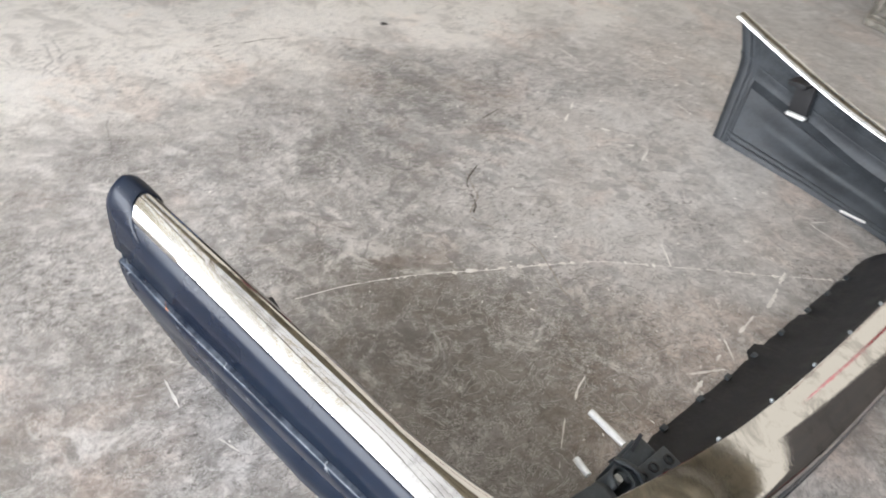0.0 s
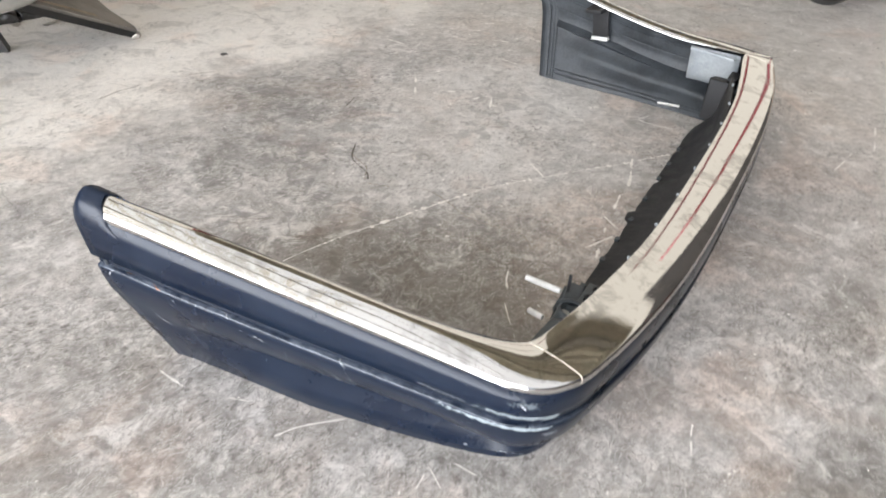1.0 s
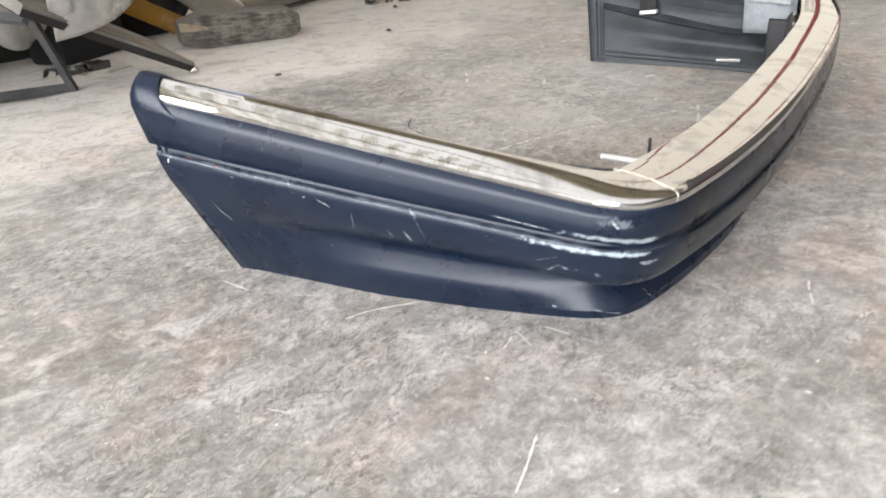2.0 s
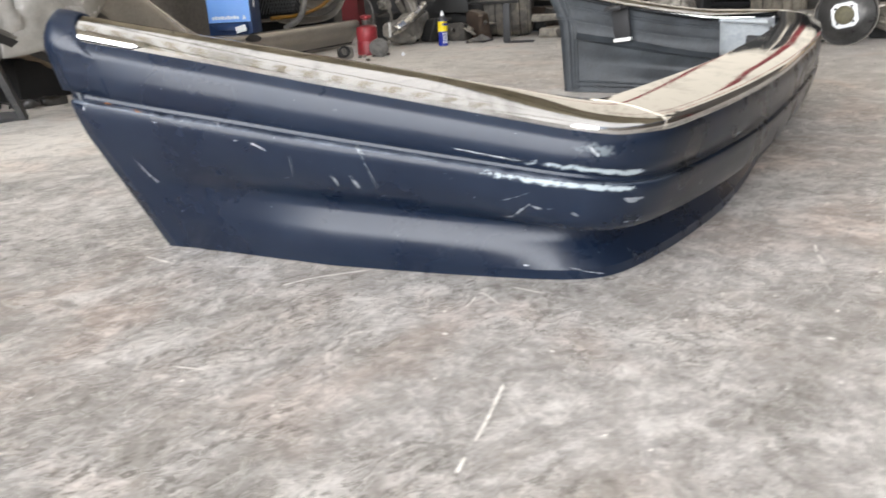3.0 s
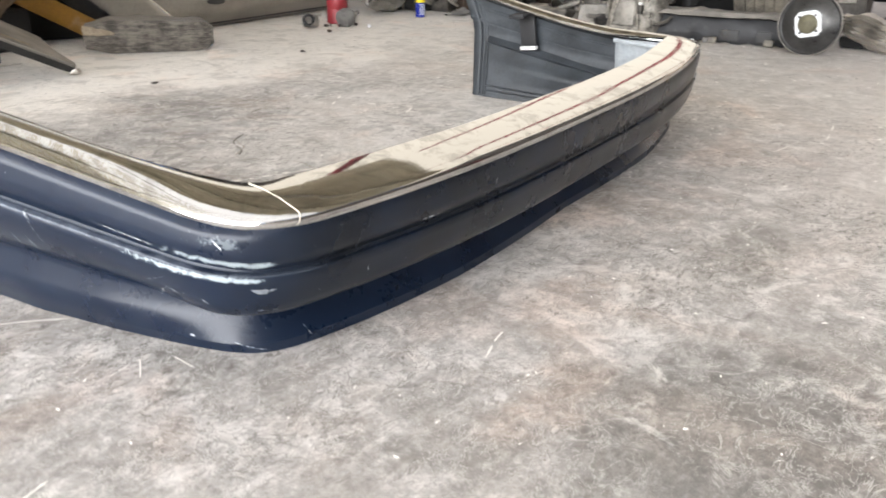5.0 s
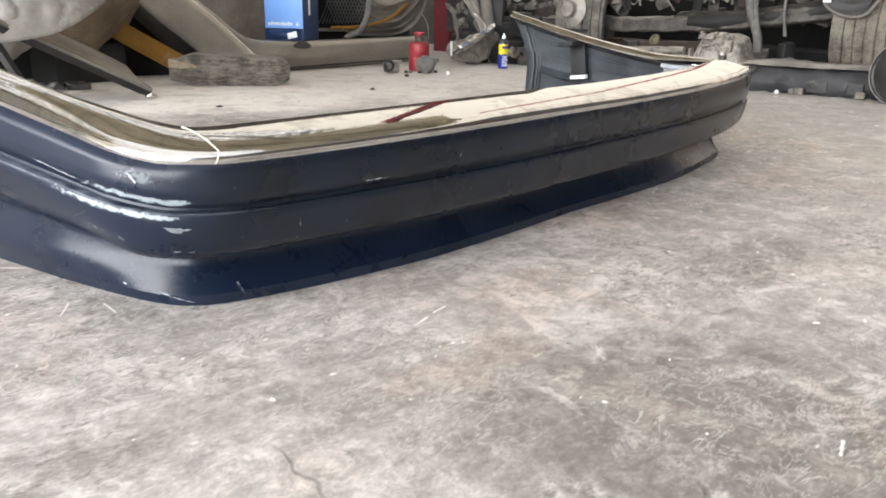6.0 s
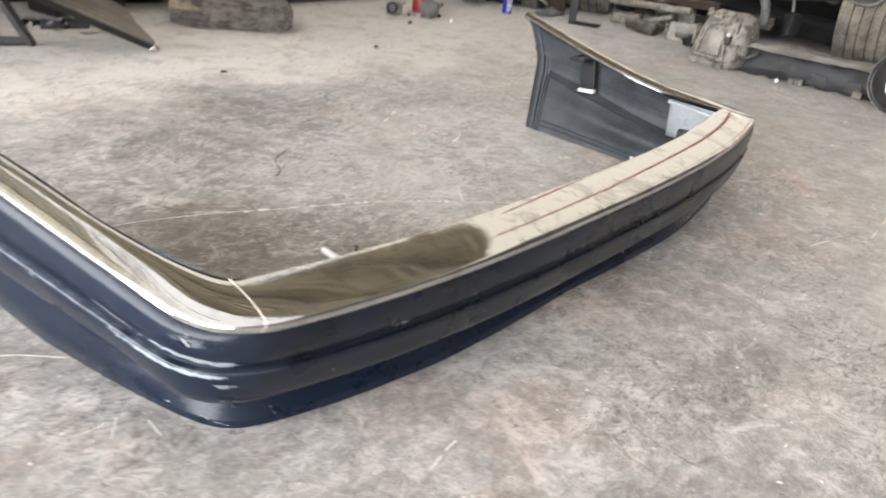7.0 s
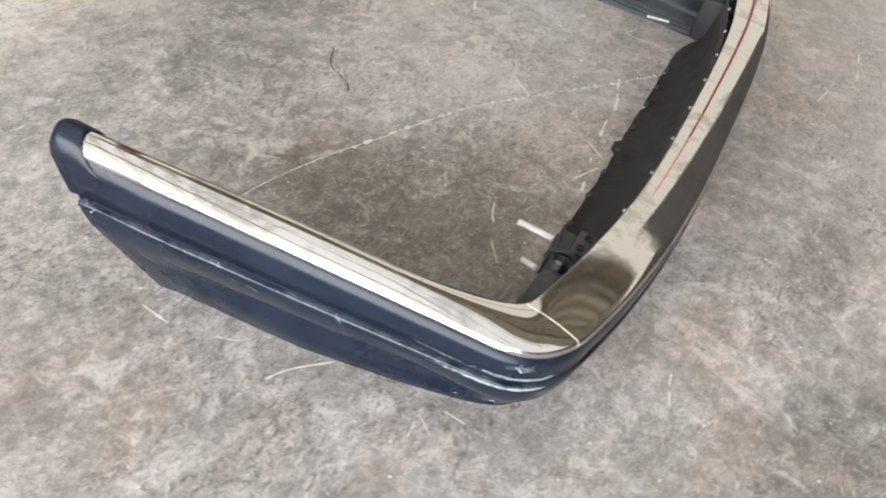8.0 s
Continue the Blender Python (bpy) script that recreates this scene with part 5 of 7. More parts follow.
def build_blue_box():
    top = thing("parts_carton", pose(3.185, 3.42, 0.184, 0, 0, -59), "blue parts carton with a pale-blue front, standing on the silver bumper", "carton")
    part("body", box((0.255, 0.26, 0.36), (0, 0, 0), 0.006), M_BLUE, top)
    front = part("front_panel", box((0.245, 0.003, 0.285), (0, -0.1315, 0.072), 0.001), M_LIGHTBLUE, top, "pale-blue printed front")
    for k in range(9):
        part("print_bar", box((0.014, 0.001, 0.015 + 0.004 * (k % 2)), (-0.095 + 0.018 * k, -0.1337, 0.089), 0.0003), M_WHITE, front)
    tri = bmesh.new()
    loft([[(0.075, -0.1341, 0.087), (0.099, -0.1341, 0.087), (0.087, -0.1341, 0.112)], [(0.075, -0.133, 0.087), (0.099, -0.133, 0.087), (0.087, -0.133, 0.112)]], closed=True, caps=True, bm=tri)
    part("print_mark", tri, M_WHITE, front)
    flap = bmesh.new()
    loft([[(-0.12, -0.132, 0.066), (0.11, -0.132, 0.066)], [(-0.07, -0.165, 0.03), (0.11, -0.175, 0.02)]], bm=flap)
    ob = part("flap", flap, M_BLUE, top, "loose lower flap")
    m = ob.modifiers.new("thickness", "SOLIDIFY")
    m.thickness = 0.003
    part("label", box((0.062, 0.002, 0.036), (0.075, -0.178, 0.016), 0.0005, turn=pose(0, 0, 0, 0, -14, 0)), M_WHITE, top, "white paper label")
    part("side_label", box((0.002, 0.03, 0.11), (0.1282, -0.03, 0.15), 0.0005), M_WHITE, top)


build_blue_box()


def build_liner_stack():
    """Old wheel-arch liners nested behind the carton, with a grille, a yellow pipe and a hose."""
    top = thing("arch_liners", pose(4.0, 3.72, 0.0), "stack of nested beige and grey wheel-arch liners", "car part")
    for n, (r, mat_, tilt) in enumerate(((0.52, M_BEIGE, 0), (0.46, M_BOARD, 6), (0.40, M_BEIGE, 10), (0.34, M_BOARD, 16), (0.28, M_BEIGE, 22))):
        rings = []
        for k in range(22):
            a = math.radians(195 + 165 * k / 21)
            rr = r * (1 + 0.03 * math.sin(5 * a + n))
            rings.append([Vector((0.12 + (rr - 0.022 * j) * math.cos(a) * 1.15, 0.04 * j - 0.07 - 0.035 * n, 0.68 + (rr - 0.022 * j) * math.sin(a) + 0.012 * math.sin(3 * a + j))) for j in range(5)])
        ob = part("liner", loft(rings), mat_, top)
        m = ob.modifiers.new("thickness", "SOLIDIFY")
        m.thickness = 0.004
    part("yellow_pipe", tube(glide([(-0.5, -0.30, 0.255), (-0.25, -0.33, 0.265), (0.0, -0.33, 0.32), (0.2, -0.3, 0.42)], 6), 0.012, 8), M_YELLOW, top, "thin yellow pipe")
    part("hose", tube(glide([(-0.40, -0.32, 0.185), (-0.28, -0.36, 0.26), (-0.20, -0.34, 0.42), (-0.18, -0.3, 0.6)], 6), 0.020, 8), M_HOSE, top, "dusty grey hose")
    mesh_ = bmesh.new()
    for k in range(13):
        tube([(-0.52 + 0.028 * k, -0.20, 0.28), (-0.36 + 0.028 * k, -0.20, 0.56)], 0.004, 4, bm=mesh_)
        tube([(-0.54 + 0.028 * k, -0.205, 0.56), (-0.38 + 0.028 * k, -0.205, 0.28)], 0.004, 4, bm=mesh_)
    part("grille", mesh_, M_STEEL, top, "grey diamond-mesh grille")
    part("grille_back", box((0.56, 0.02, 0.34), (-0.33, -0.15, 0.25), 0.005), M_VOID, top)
    part("low_strap", box((0.24, 0.02, 0.06), (0.30, -0.12, 0.12), 0.006), M_YELLOW, top)
    part("support", box((0.9, 0.06, 0.22), (0.1, 0.05, 0.0), 0.01), M_OILY, top)


build_liner_stack()


def build_left_pile():
    # plank on a steel trestle
    top = thing("plank", pose(0, 0, 0), "dusty grey board leaning with one end on the floor", "board")
    a, b = Vector((1.705, 2.45, 0.010)), Vector((1.00, 2.36, 0.350))
    ahead = (b - a).normalized()
    wide = Vector((0.15, 0.31, 0.03))
    side = (wide - wide.dot(ahead) * ahead).normalized()
    up = side.cross(ahead)
    if up.z < 0:
        up = -up
    rings = []
    for k in range(13):
        u = k / 12
        p = a + ahead * (b - a).length * u
        skew = ahead * -0.05 * max(0.0, 1 - u / 0.5)
        sag = 0.005 * math.sin(7 * u)
        rings.append([p, p + skew + side * 0.34, p + skew + side * 0.34 + up * (0.026 + sag), p + side * 0.16 + up * (0.034 + sag), p + side * 0.012 + up * 0.038, p + up * 0.034])
    rings[0] = [q + Vector((0, 0, max(0.0, 0.002 - q.z))) for q in rings[0]]
    for q in rings[0]:
        q += 0.016 * Vector((noise.noise(q * 60), noise.noise(q * 75 + Vector((3, 0, 0))), 0.0))
    part("board", loft(rings, closed=True, caps=True), M_BOARD, top)
    # black sheet laid on the edge and underside as their shade
    part("shaded_underside", loft([[q[5] - up * 0.010 - side * 0.003, q[0] - up * 0.003 - side * 0.003, q[1] - up * 0.003] for q in rings]), M_OILY, top, "black sheet for the shade under the board")
    part("torn_end", crumple(box((0.05, 0.03, 0.02), (1.715, 2.452, 0.006), 0.005, turn=pose(0, 0, 0, 0, 0, 40)), 0.014, 60, 4), M_SHEET, top, "torn pale end of the board")
    part("edge_strip", loft([[q[4] + up * 0.003, q[4] + up * 0.004 + side * 0.020] for q in rings[3:9]]), M_RAWWOOD, top, "pale splintered edge")
    t = thing("trestle", pose(0, 0, 0), "grey steel angle trestle under a board", "trestle")
    for name, p, q in (("leg", (1.335, 2.71, 0.0), (1.115, 2.50, 0.318)), ("leg", (1.12, 2.98, 0.0), (1.08, 2.66, 0.31)), ("rail", (1.335, 2.71, 0.012), (0.80, 2.80, 0.055)), ("rail", (1.10, 2.50, 0.315), (1.10, 2.70, 0.318))):
        d = (Vector(q) - Vector(p)).normalized()
        s = d.orthogonal().normalized()
        u = d.cross(s)
        part(name, loft([[Vector(c) + s * i + u * j for i, j in ((-0.016, -0.012), (0.016, -0.012), (0.016, 0.012), (-0.016, 0.012))] for c in (p, q)], closed=True, caps=True), M_STEEL, t, smooth=False)
    # bent clips and flakes on the floor under it
    for x, y, w, r in ((1.535, 3.00, 0.095, -20), (1.640, 2.985, 0.105, -14), (1.47, 3.06, 0.05, 35)):
        s = thing("scrap_piece", pose(x, y, 0.0, 0, 0, r), "small bent dark metal clip on the floor", "scrap", "scrap under the plank")
        rows = [[Vector((w * (k / 8 - 0.5), yy, zz)) for yy, zz in ((-0.030, 0.0), (-0.028, 0.030), (-0.022, 0.034), (0.020, 0.036), (0.028, 0.030), (0.030, 0.0))] for k in range(9)]
        ob = part("clip", crumple(loft(rows), 0.012, 30, 10 * x), M_BOOSTER, s)
        for v in ob.data.vertices:
            v.co.z = max(v.co.z, 0.002)
        ob.modifiers.new("thickness", "SOLIDIFY").thickness = 0.003
    for x, y, w, r in ((1.535, 2.93, 0.045, 30), (1.63, 2.845, 0.075, 10), (1.70, 2.86, 0.04, -30)):
        s = thing("scrap_flake", pose(x, y, 0.0, 0, 0, r), "torn pale flake of sheet on the floor", "scrap", "flakes under the plank")
        rows = [[Vector((w * (k / 6 - 0.5), 0.022 * (j / 4 - 0.5), 0.005 + 0.010 * max(0.0, noise.noise(Vector((30 * x + 0.9 * k, 0.9 * j, 0)))))) for j in range(5)] for k in range(7)]
        part("flake", loft(rows), M_SHEET, s).modifiers.new("thickness", "SOLIDIFY").thickness = 0.002
    # black panel added as the dark gap behind the board
    dark = thing("shade_panel", pose(1.95, 3.56, 0.0, 0, 0, -12), "black panel put in for the shade behind the board", "car part")
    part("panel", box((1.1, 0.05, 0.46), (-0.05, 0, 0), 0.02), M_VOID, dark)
    # cloudy plastic bag, slumped over the trestle
    bag = thing("plastic_bag", pose(1.34, 3.16, 0.0), "bulging cloudy white plastic bag with a sagging corner", "bag")
    bm = bmesh.new()
    bmesh.ops.create_icosphere(bm, subdivisions=5, radius=1.0)
    for v in bm.verts:
        c = v.co.copy()
        sag = 0.10 * max(0.0, 1 - ((c.x - 0.55) ** 2 + (c.y + 0.5) ** 2) / 0.25) if c.z < 0 else 0.0
        fold = 0.05 * noise.noise(c * 2.2) + 0.02 * noise.noise(c * 6.0) + 0.012 * math.sin(16 * c.x + 5 * c.z + 3 * noise.noise(c * 3)) - 0.055 * max(0.0, 0.35 - abs(noise.noise(c * 3.5 + Vector((2, 7, 1))))) - 0.030 * max(0.0, 0.3 - abs(noise.noise(Vector((c.x * 5, c.y * 9, c.z * 12)))))
        v.co = Vector((-0.16 + c.x * 0.46 * (1 + fold), c.y * 0.28 * (1 + fold), 0.52 + c.z * 0.30 * (1 + fold) - 1.6 * sag))
    part("bag", bm, M_BAG, bag)
    # its loose corner droops over the board
    low = glide([(1.115, 2.385, 0.243), (1.22, 2.362, 0.255), (1.335, 2.35, 0.284), (1.44, 2.36, 0.335), (1.54, 2.40, 0.39)], 12)
    rise = glide([(1.115, 2.385, 0.243), (1.13, 2.40, 0.34), (1.14, 2.43, 0.46), (1.14, 2.52, 0.62), (1.16, 2.70, 0.78)], 6)
    cloth = []
    for k in range(25):
        v = k / 24
        row = []
        for q in low:
            p = q + (rise[min(len(rise) - 1, k)] - low[0])
            p += Vector((-0.03, -0.05, 0.0)) * math.sin(math.pi * v) * (0.4 + 0.6 * (q.x - 1.115) / 0.425)
            crease = max(0.0, 0.3 - abs(noise.noise(Vector((p.x * 14, p.y * 9, p.z * 11)))))
            row.append(p + (0.012 * Vector(noise.noise_vector(p * 9)) + Vector((0.0, 0.045, -0.02)) * crease) * min(1.0, 4 * v))
        cloth.append([p - Vector((1.34, 3.16, 0.0)) for p in row])
    corner = part("loose_corner", loft(cloth), M_BAG, bag, "drooping loose corner of the bag")
    m = corner.modifiers.new("thickness", "SOLIDIFY")
    m.thickness = 0.003
    sack = thing("sack", pose(1.87, 3.28, 0.0, 0, 0, 10), "brown sacking bundle resting behind the plastic bag", "sack")
    bm = bmesh.new()
    bmesh.ops.create_icosphere(bm, subdivisions=4, radius=1.0)
    for v in bm.verts:
        c = v.co.copy()
        fold = 0.12 * noise.noise(c * 1.7 + Vector((4, 0, 0))) + 0.05 * noise.noise(c * 5) + 0.03 * math.sin(11 * c.x - 9 * c.z + 4 * noise.noise(c * 2))
        tip = 0.055 * math.exp(-((c.x + 0.28) / 0.3) ** 2) * max(0.0, -c.z)
        v.co = Vector((c.x * 0.29 * (1 + fold), c.y * 0.17 * (1 + fold), 0.44 + c.z * 0.25 * (1 + fold) + 0.11 * c.x - tip))
    part("sacking", bm, M_SACK, sack)
    # black box in place of the shade under the sack
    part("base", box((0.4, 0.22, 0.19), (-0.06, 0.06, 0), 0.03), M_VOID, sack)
    yel = thing("yellow_tray", pose(0, 0, 0), "yellow plastic panel wedged behind the timber block", "car part")
    edge_ = glide([(1.92, 3.26, 0.345), (2.06, 3.22, 0.258), (2.18, 3.18, 0.183), (2.30, 3.13, 0.105), (2.38, 3.10, 0.04)], 4)
    bm = loft([[Vector((q.x - 0.05 * j, q.y + 0.012 * j, max(0.004, q.z - 0.026 * j - 0.004 * j * (j - 2)))) for j in range(3)] for q in edge_])
    ob = part("tray", bm, M_YELLOW, yel)
    m = ob.modifiers.new("thickness", "SOLIDIFY")
    m.thickness = 0.006


build_left_pile()


def build_red_can():
    top = thing("red_oil_can", pose(3.80, 2.90, 0.0), "battered red oil can with a knob on top", "can")
    part("body", turned(((0.060, 0.0), (0.066, 0.006), (0.066, 0.085), (0.063, 0.090), (0.066, 0.095), (0.066, 0.165), (0.060, 0.176), (0.030, 0.186)), 28), M_RED, top)
    part("neck", turned(((0.026, 0.184), (0.026, 0.205), (0.030, 0.206), (0.030, 0.214), (0.022, 0.216)), 20), M_GREASE, top)
    part("cap", turned(((0.016, 0.214), (0.018, 0.225), (0.034, 0.228), (0.036, 0.240), (0.026, 0.246), (0.0, 0.247)), 20), M_RED, top)
    part("handle", tube(glide([(0.06, 0.0, 0.17), (0.085, 0.0, 0.22), (0.07, 0.0, 0.30), (0.03, 0.01, 0.36)], 6), 0.005, 6), M_HOSE, top)
    g = thing("ball_joint", pose(3.70, 2.73, 0.0, 0, 0, 25), "greasy ribbed rubber ball joint with a threaded end", "car part")
    part("boot", turned(((0.050, -0.052), (0.056, -0.044), (0.046, -0.036), (0.058, -0.026), (0.048, -0.016), (0.058, -0.006), (0.046, 0.004), (0.052, 0.014), (0.036, 0.03), (0.03, 0.04)), 24), M_HOSE, g, m=pose(0, 0, 0.058, 72, 0, 60))
    part("stud", turned(((0.020, 0.03), (0.022, 0.06), (0.012, 0.062), (0.012, 0.095), (0.0, 0.096)), 12), M_ALU, g, m=pose(0, 0, 0.05, 72, 0, 60))
    c = thing("carburettor_part", pose(3.52, 2.87, 0.0, 0, 0, -15), "small dusty aluminium carburettor part", "car part")
    part("body", crumple(box((0.09, 0.07, 0.075), (0, 0, 0), 0.02), 0.012, 20, 1), M_ALU, c)
    part("bore", turned(((0.030, -0.03), (0.034, -0.028), (0.034, 0.03), (0.024, 0.031), (0.022, 0.005), (0.0, 0.004)), 20), M_OILY, c, m=pose(-0.03, -0.025, 0.045, 75, 0, -25))
    part("lever", box((0.07, 0.018, 0.02), (0.04, 0.0, 0.06), 0.005), M_SHEET, c)
    rnd = random.Random(2)
    for n in range(7):
        s = thing("nut", pose(3.60 + 0.03 * n, 2.80 - 0.012 * n + rnd.uniform(-0.02, 0.02), 0.0, 0, 0, 40 * n), "small loose greasy nut on the floor", "nut", "loose nuts by the oil can")
        part("hexagon", turned(((0.011, 0.0), (0.013, 0.003), (0.013, 0.012), (0.010, 0.016)), 6), M_ALU if n % 2 else M_GREASE, s, smooth=False)
    for x, y, mat_, h in ((3.42, 2.63, M_RUSTY, 0.016), (3.75, 2.60, M_WHITE, 0.022), (1.80, 2.06, M_OILY, 0.006), (2.75, 2.2, M_OILY, 0.008)):
        s = thing("pebble", pose(x, y, 0.0), "small dark crumb on the concrete", "pebble", "crumbs on the floor")
        part("stone", crumple(turned(((0.010, 0.0), (0.015, h * 0.4), (0.007, h)), 7), 0.005, 60, x), mat_, s, smooth=False)


build_red_can()


def build_spray_can():
    top = thing("spray_can", pose(4.45, 2.72, 0.0, 0, 0, -31), "blue and yellow lubricant spray can with a white nozzle", "spray can")
    part("body", turned(((0.029, 0.0), (0.033, 0.003), (0.033, 0.172)), 32), M_CANBLUE, top)
    part("yellow_band", turned(((0.0334, 0.098), (0.0334, 0.166)), 32), M_CANYELLOW, top, "yellow label band")
    part("shoulder", turned(((0.033, 0.170), (0.0335, 0.174), (0.028, 0.188), (0.017, 0.196), (0.017, 0.202)), 32), M_STEEL, top)
    part("nozzle", turned(((0.013, 0.200), (0.013, 0.216), (0.008, 0.226), (0.006, 0.236), (0.0, 0.237)), 20), M_WHITE, top, "white nozzle")
    for k in range(4):
        part("print_block", box((0.009, 0.002, 0.017), (-0.017 + 0.0115 * k, -0.0338, 0.136), 0.0005), M_CANBLUE, top)
    for k in range(7):
        part("print_line", box((0.040 - 0.003 * (k % 3), 0.002, 0.0045), (0, -0.0325, 0.020 + 0.0105 * k), 0.0005), M_WHITE, top)
    shield = bmesh.new()
    loft([[(-0.026, -0.0335 + 0.008, 0.098), (0.026, -0.0335 + 0.008, 0.098)], [(0.0, -0.0338, 0.084), (0.001, -0.0338, 0.084)]], bm=shield)
    part("shield_tip", shield, M_CANYELLOW, top)


build_spray_can()


def build_foil_part():
    top = thing("crushed_housing", pose(4.60, 3.10, 0.0), "crushed bright metal housing with torn sheet", "scrap metal")
    outline = glide([(-0.215, 0, 0.085), (-0.20, 0, 0.15), (-0.08, 0, 0.175), (0.06, 0, 0.215), (0.17, 0, 0.235), (0.215, 0, 0.16), (0.13, 0, 0.06), (0.05, 0, 0.006), (-0.03, 0, 0.02), (-0.12, 0, 0.045), (-0.215, 0, 0.085)], 4)[:-1]
    heart = Vector((0.0, 0.0, 0.12))
    rings = [[heart + Vector((1.15 * (p - heart).x, 0, (p - heart).z)) * k + Vector((-0.02, y, 0)) for p in outline] for y, k in ((-0.065, 0.55), (-0.055, 0.80), (-0.035, 0.95), (0.0, 1.0), (0.05, 1.0), (0.08, 0.85))]
    bm = loft(rings, closed=True, caps=True)
    crumple(bm, 0.030, 13, 3)
    crumple(bm, 0.012, 40, 5)
    for v in bm.verts:
        v.co.z = max(v.co.z, 0.003)
    part("casting", bm, M_ALU, top, "dusty cast housing", smooth=False)
    line = glide([(-0.30, -0.08, 0.118), (-0.18, -0.085, 0.155), (-0.02, -0.085, 0.212), (0.07, -0.08, 0.245), (0.10, -0.07, 0.275)], 5)
    bar = tube(line, 0.031, 10)
    part("bar", crumple(bar, 0.012, 26, 7), M_BRIGHTBAR, top, "bright bent bar")
    part("collar", crumple(tube([line[1], line[4]], 0.038, 12), 0.010, 40, 2), M_BRIGHTBAR, top, "bright torn collar")
    for pts, w, mat_ in (([(-0.09, 0.02, 0.46), (-0.02, 0.0, 0.37), (0.045, -0.02, 0.28), (0.085, -0.04, 0.20)], 0.085, M_SHEET), ([(-0.26, 0.05, 0.43), (-0.20, 0.045, 0.35), (-0.165, 0.04, 0.25), (-0.17, 0.03, 0.13)], 0.045, M_BOARD)):
        spine = glide(pts, 5)
        ob = part("torn_sheet", crumple(loft([[p + Vector((w * (k / 4 - 0.5), 0.012 * (k % 2), 0.0)) for k in range(5)] for p in spine]), 0.018, 17, w * 90), mat_, top, smooth=False)
        ob.modifiers.new("thickness", "SOLIDIFY").thickness = 0.003
    part("stem", tube([(-0.335, -0.06, 0.175), (-0.333, -0.06, 0.075)], 0.008, 8), M_BRIGHT, top)
    part("stem", tube([(-0.333, -0.06, 0.09), (-0.20, -0.05, 0.13)], 0.006, 8), M_GREASE, top)
    r = thing("rag", pose(4.78, 2.60, 0.0, 0, 0, 12), "crumpled pale grey rag on the floor", "rag")
    rows = [[Vector((-0.16 + 0.30 * i / 16, -0.07 + 0.14 * j / 8, 0.0)) for j in range(9)] for i in range(17)]
    bm = loft(rows)
    for v in bm.verts:
        q = v.co.copy()
        v.co.z = 0.004 + max(0.0, 0.07 * (0.35 + noise.noise(q * 13)) * (1 - (q.y / 0.085) ** 2)) * (0.5 + 1.4 * (q.x + 0.16))
    part("cloth", crumple(bm, 0.012, 40, 1), M_HOSE, r)


build_foil_part()


def tyre_mesh(radius, width, grooves=4, n=56):
    """A tyre about the y axis with rounded shoulders and circular grooves."""
    prof = [(radius - 0.11, -width * 0.40), (radius - 0.06, -width * 0.5), (radius - 0.018, -width * 0.47)]
    for g in range(grooves + 1):
        a, b = -width * 0.42 + g * width * 0.84 / (grooves + 1), -width * 0.42 + (g + 1) * width * 0.84 / (grooves + 1)
        r = radius - 0.012 * abs((a + b) / width) ** 2
        prof += [(r - 0.010, a + 0.002), (r, a + 0.006), (r, b - 0.006), (r - 0.010, b - 0.002)]
    prof += [(radius - 0.018, width * 0.47), (radius - 0.06, width * 0.5), (radius - 0.11, width * 0.40), (radius - 0.13, width * 0.2), (radius - 0.13, -width * 0.2)]
    rings = []
    for k in range(n + 1):
        t = 2 * math.pi * k / n
        cut = 0.0 if k % 2 else 0.004
        rings.append([Vector(((r - cut * (i > 2 and i < len(prof) - 5)) * math.cos(t), y, (r - cut * (i > 2 and i < len(prof) - 5)) * math.sin(t))) for i, (r, y) in enumerate(prof)])
    return loft(rings, closed=True)


M_PALETYRE = worn("tyre_caked_with_pale_dust", (0.08, 0.072, 0.06), (0.22, 0.195, 0.155), 10, 80, (0.8, 0.95), bump=0.5, dust=0.5, dust_colour=(0.27, 0.235, 0.185))


def wheel(name, label, at, turn, radius, width, rubber):
    top = thing(name, pose(*at, 0, 0, turn), label, "wheel", "wheels of the wrecks")
    part("tyre", tyre_mesh(radius, width), rubber, top, "dusty worn tyre", m=pose(0, 0, radius))
    part("rim", turned(((radius - 0.12, -width * 0.3), (radius - 0.13, -0.02), (radius - 0.2, 0.0), (0.06, 0.02), (0.05, 0.05), (0.0, 0.052)), 32), M_STEEL, top, "grimy steel rim", m=pose(0, 0, radius, 90, 0, 0))
    return top


wheel("wheel", "dusty worn tyre standing under the wreck, tread showing", (5.32, 2.62, 0.0), 22, 0.32, 0.36, M_TYRE)
wheel("wheel", "pale dust-caked tyre standing behind the black panel", (5.47, 0.675, 0.0), 3, 0.34, 0.34, M_PALETYRE)


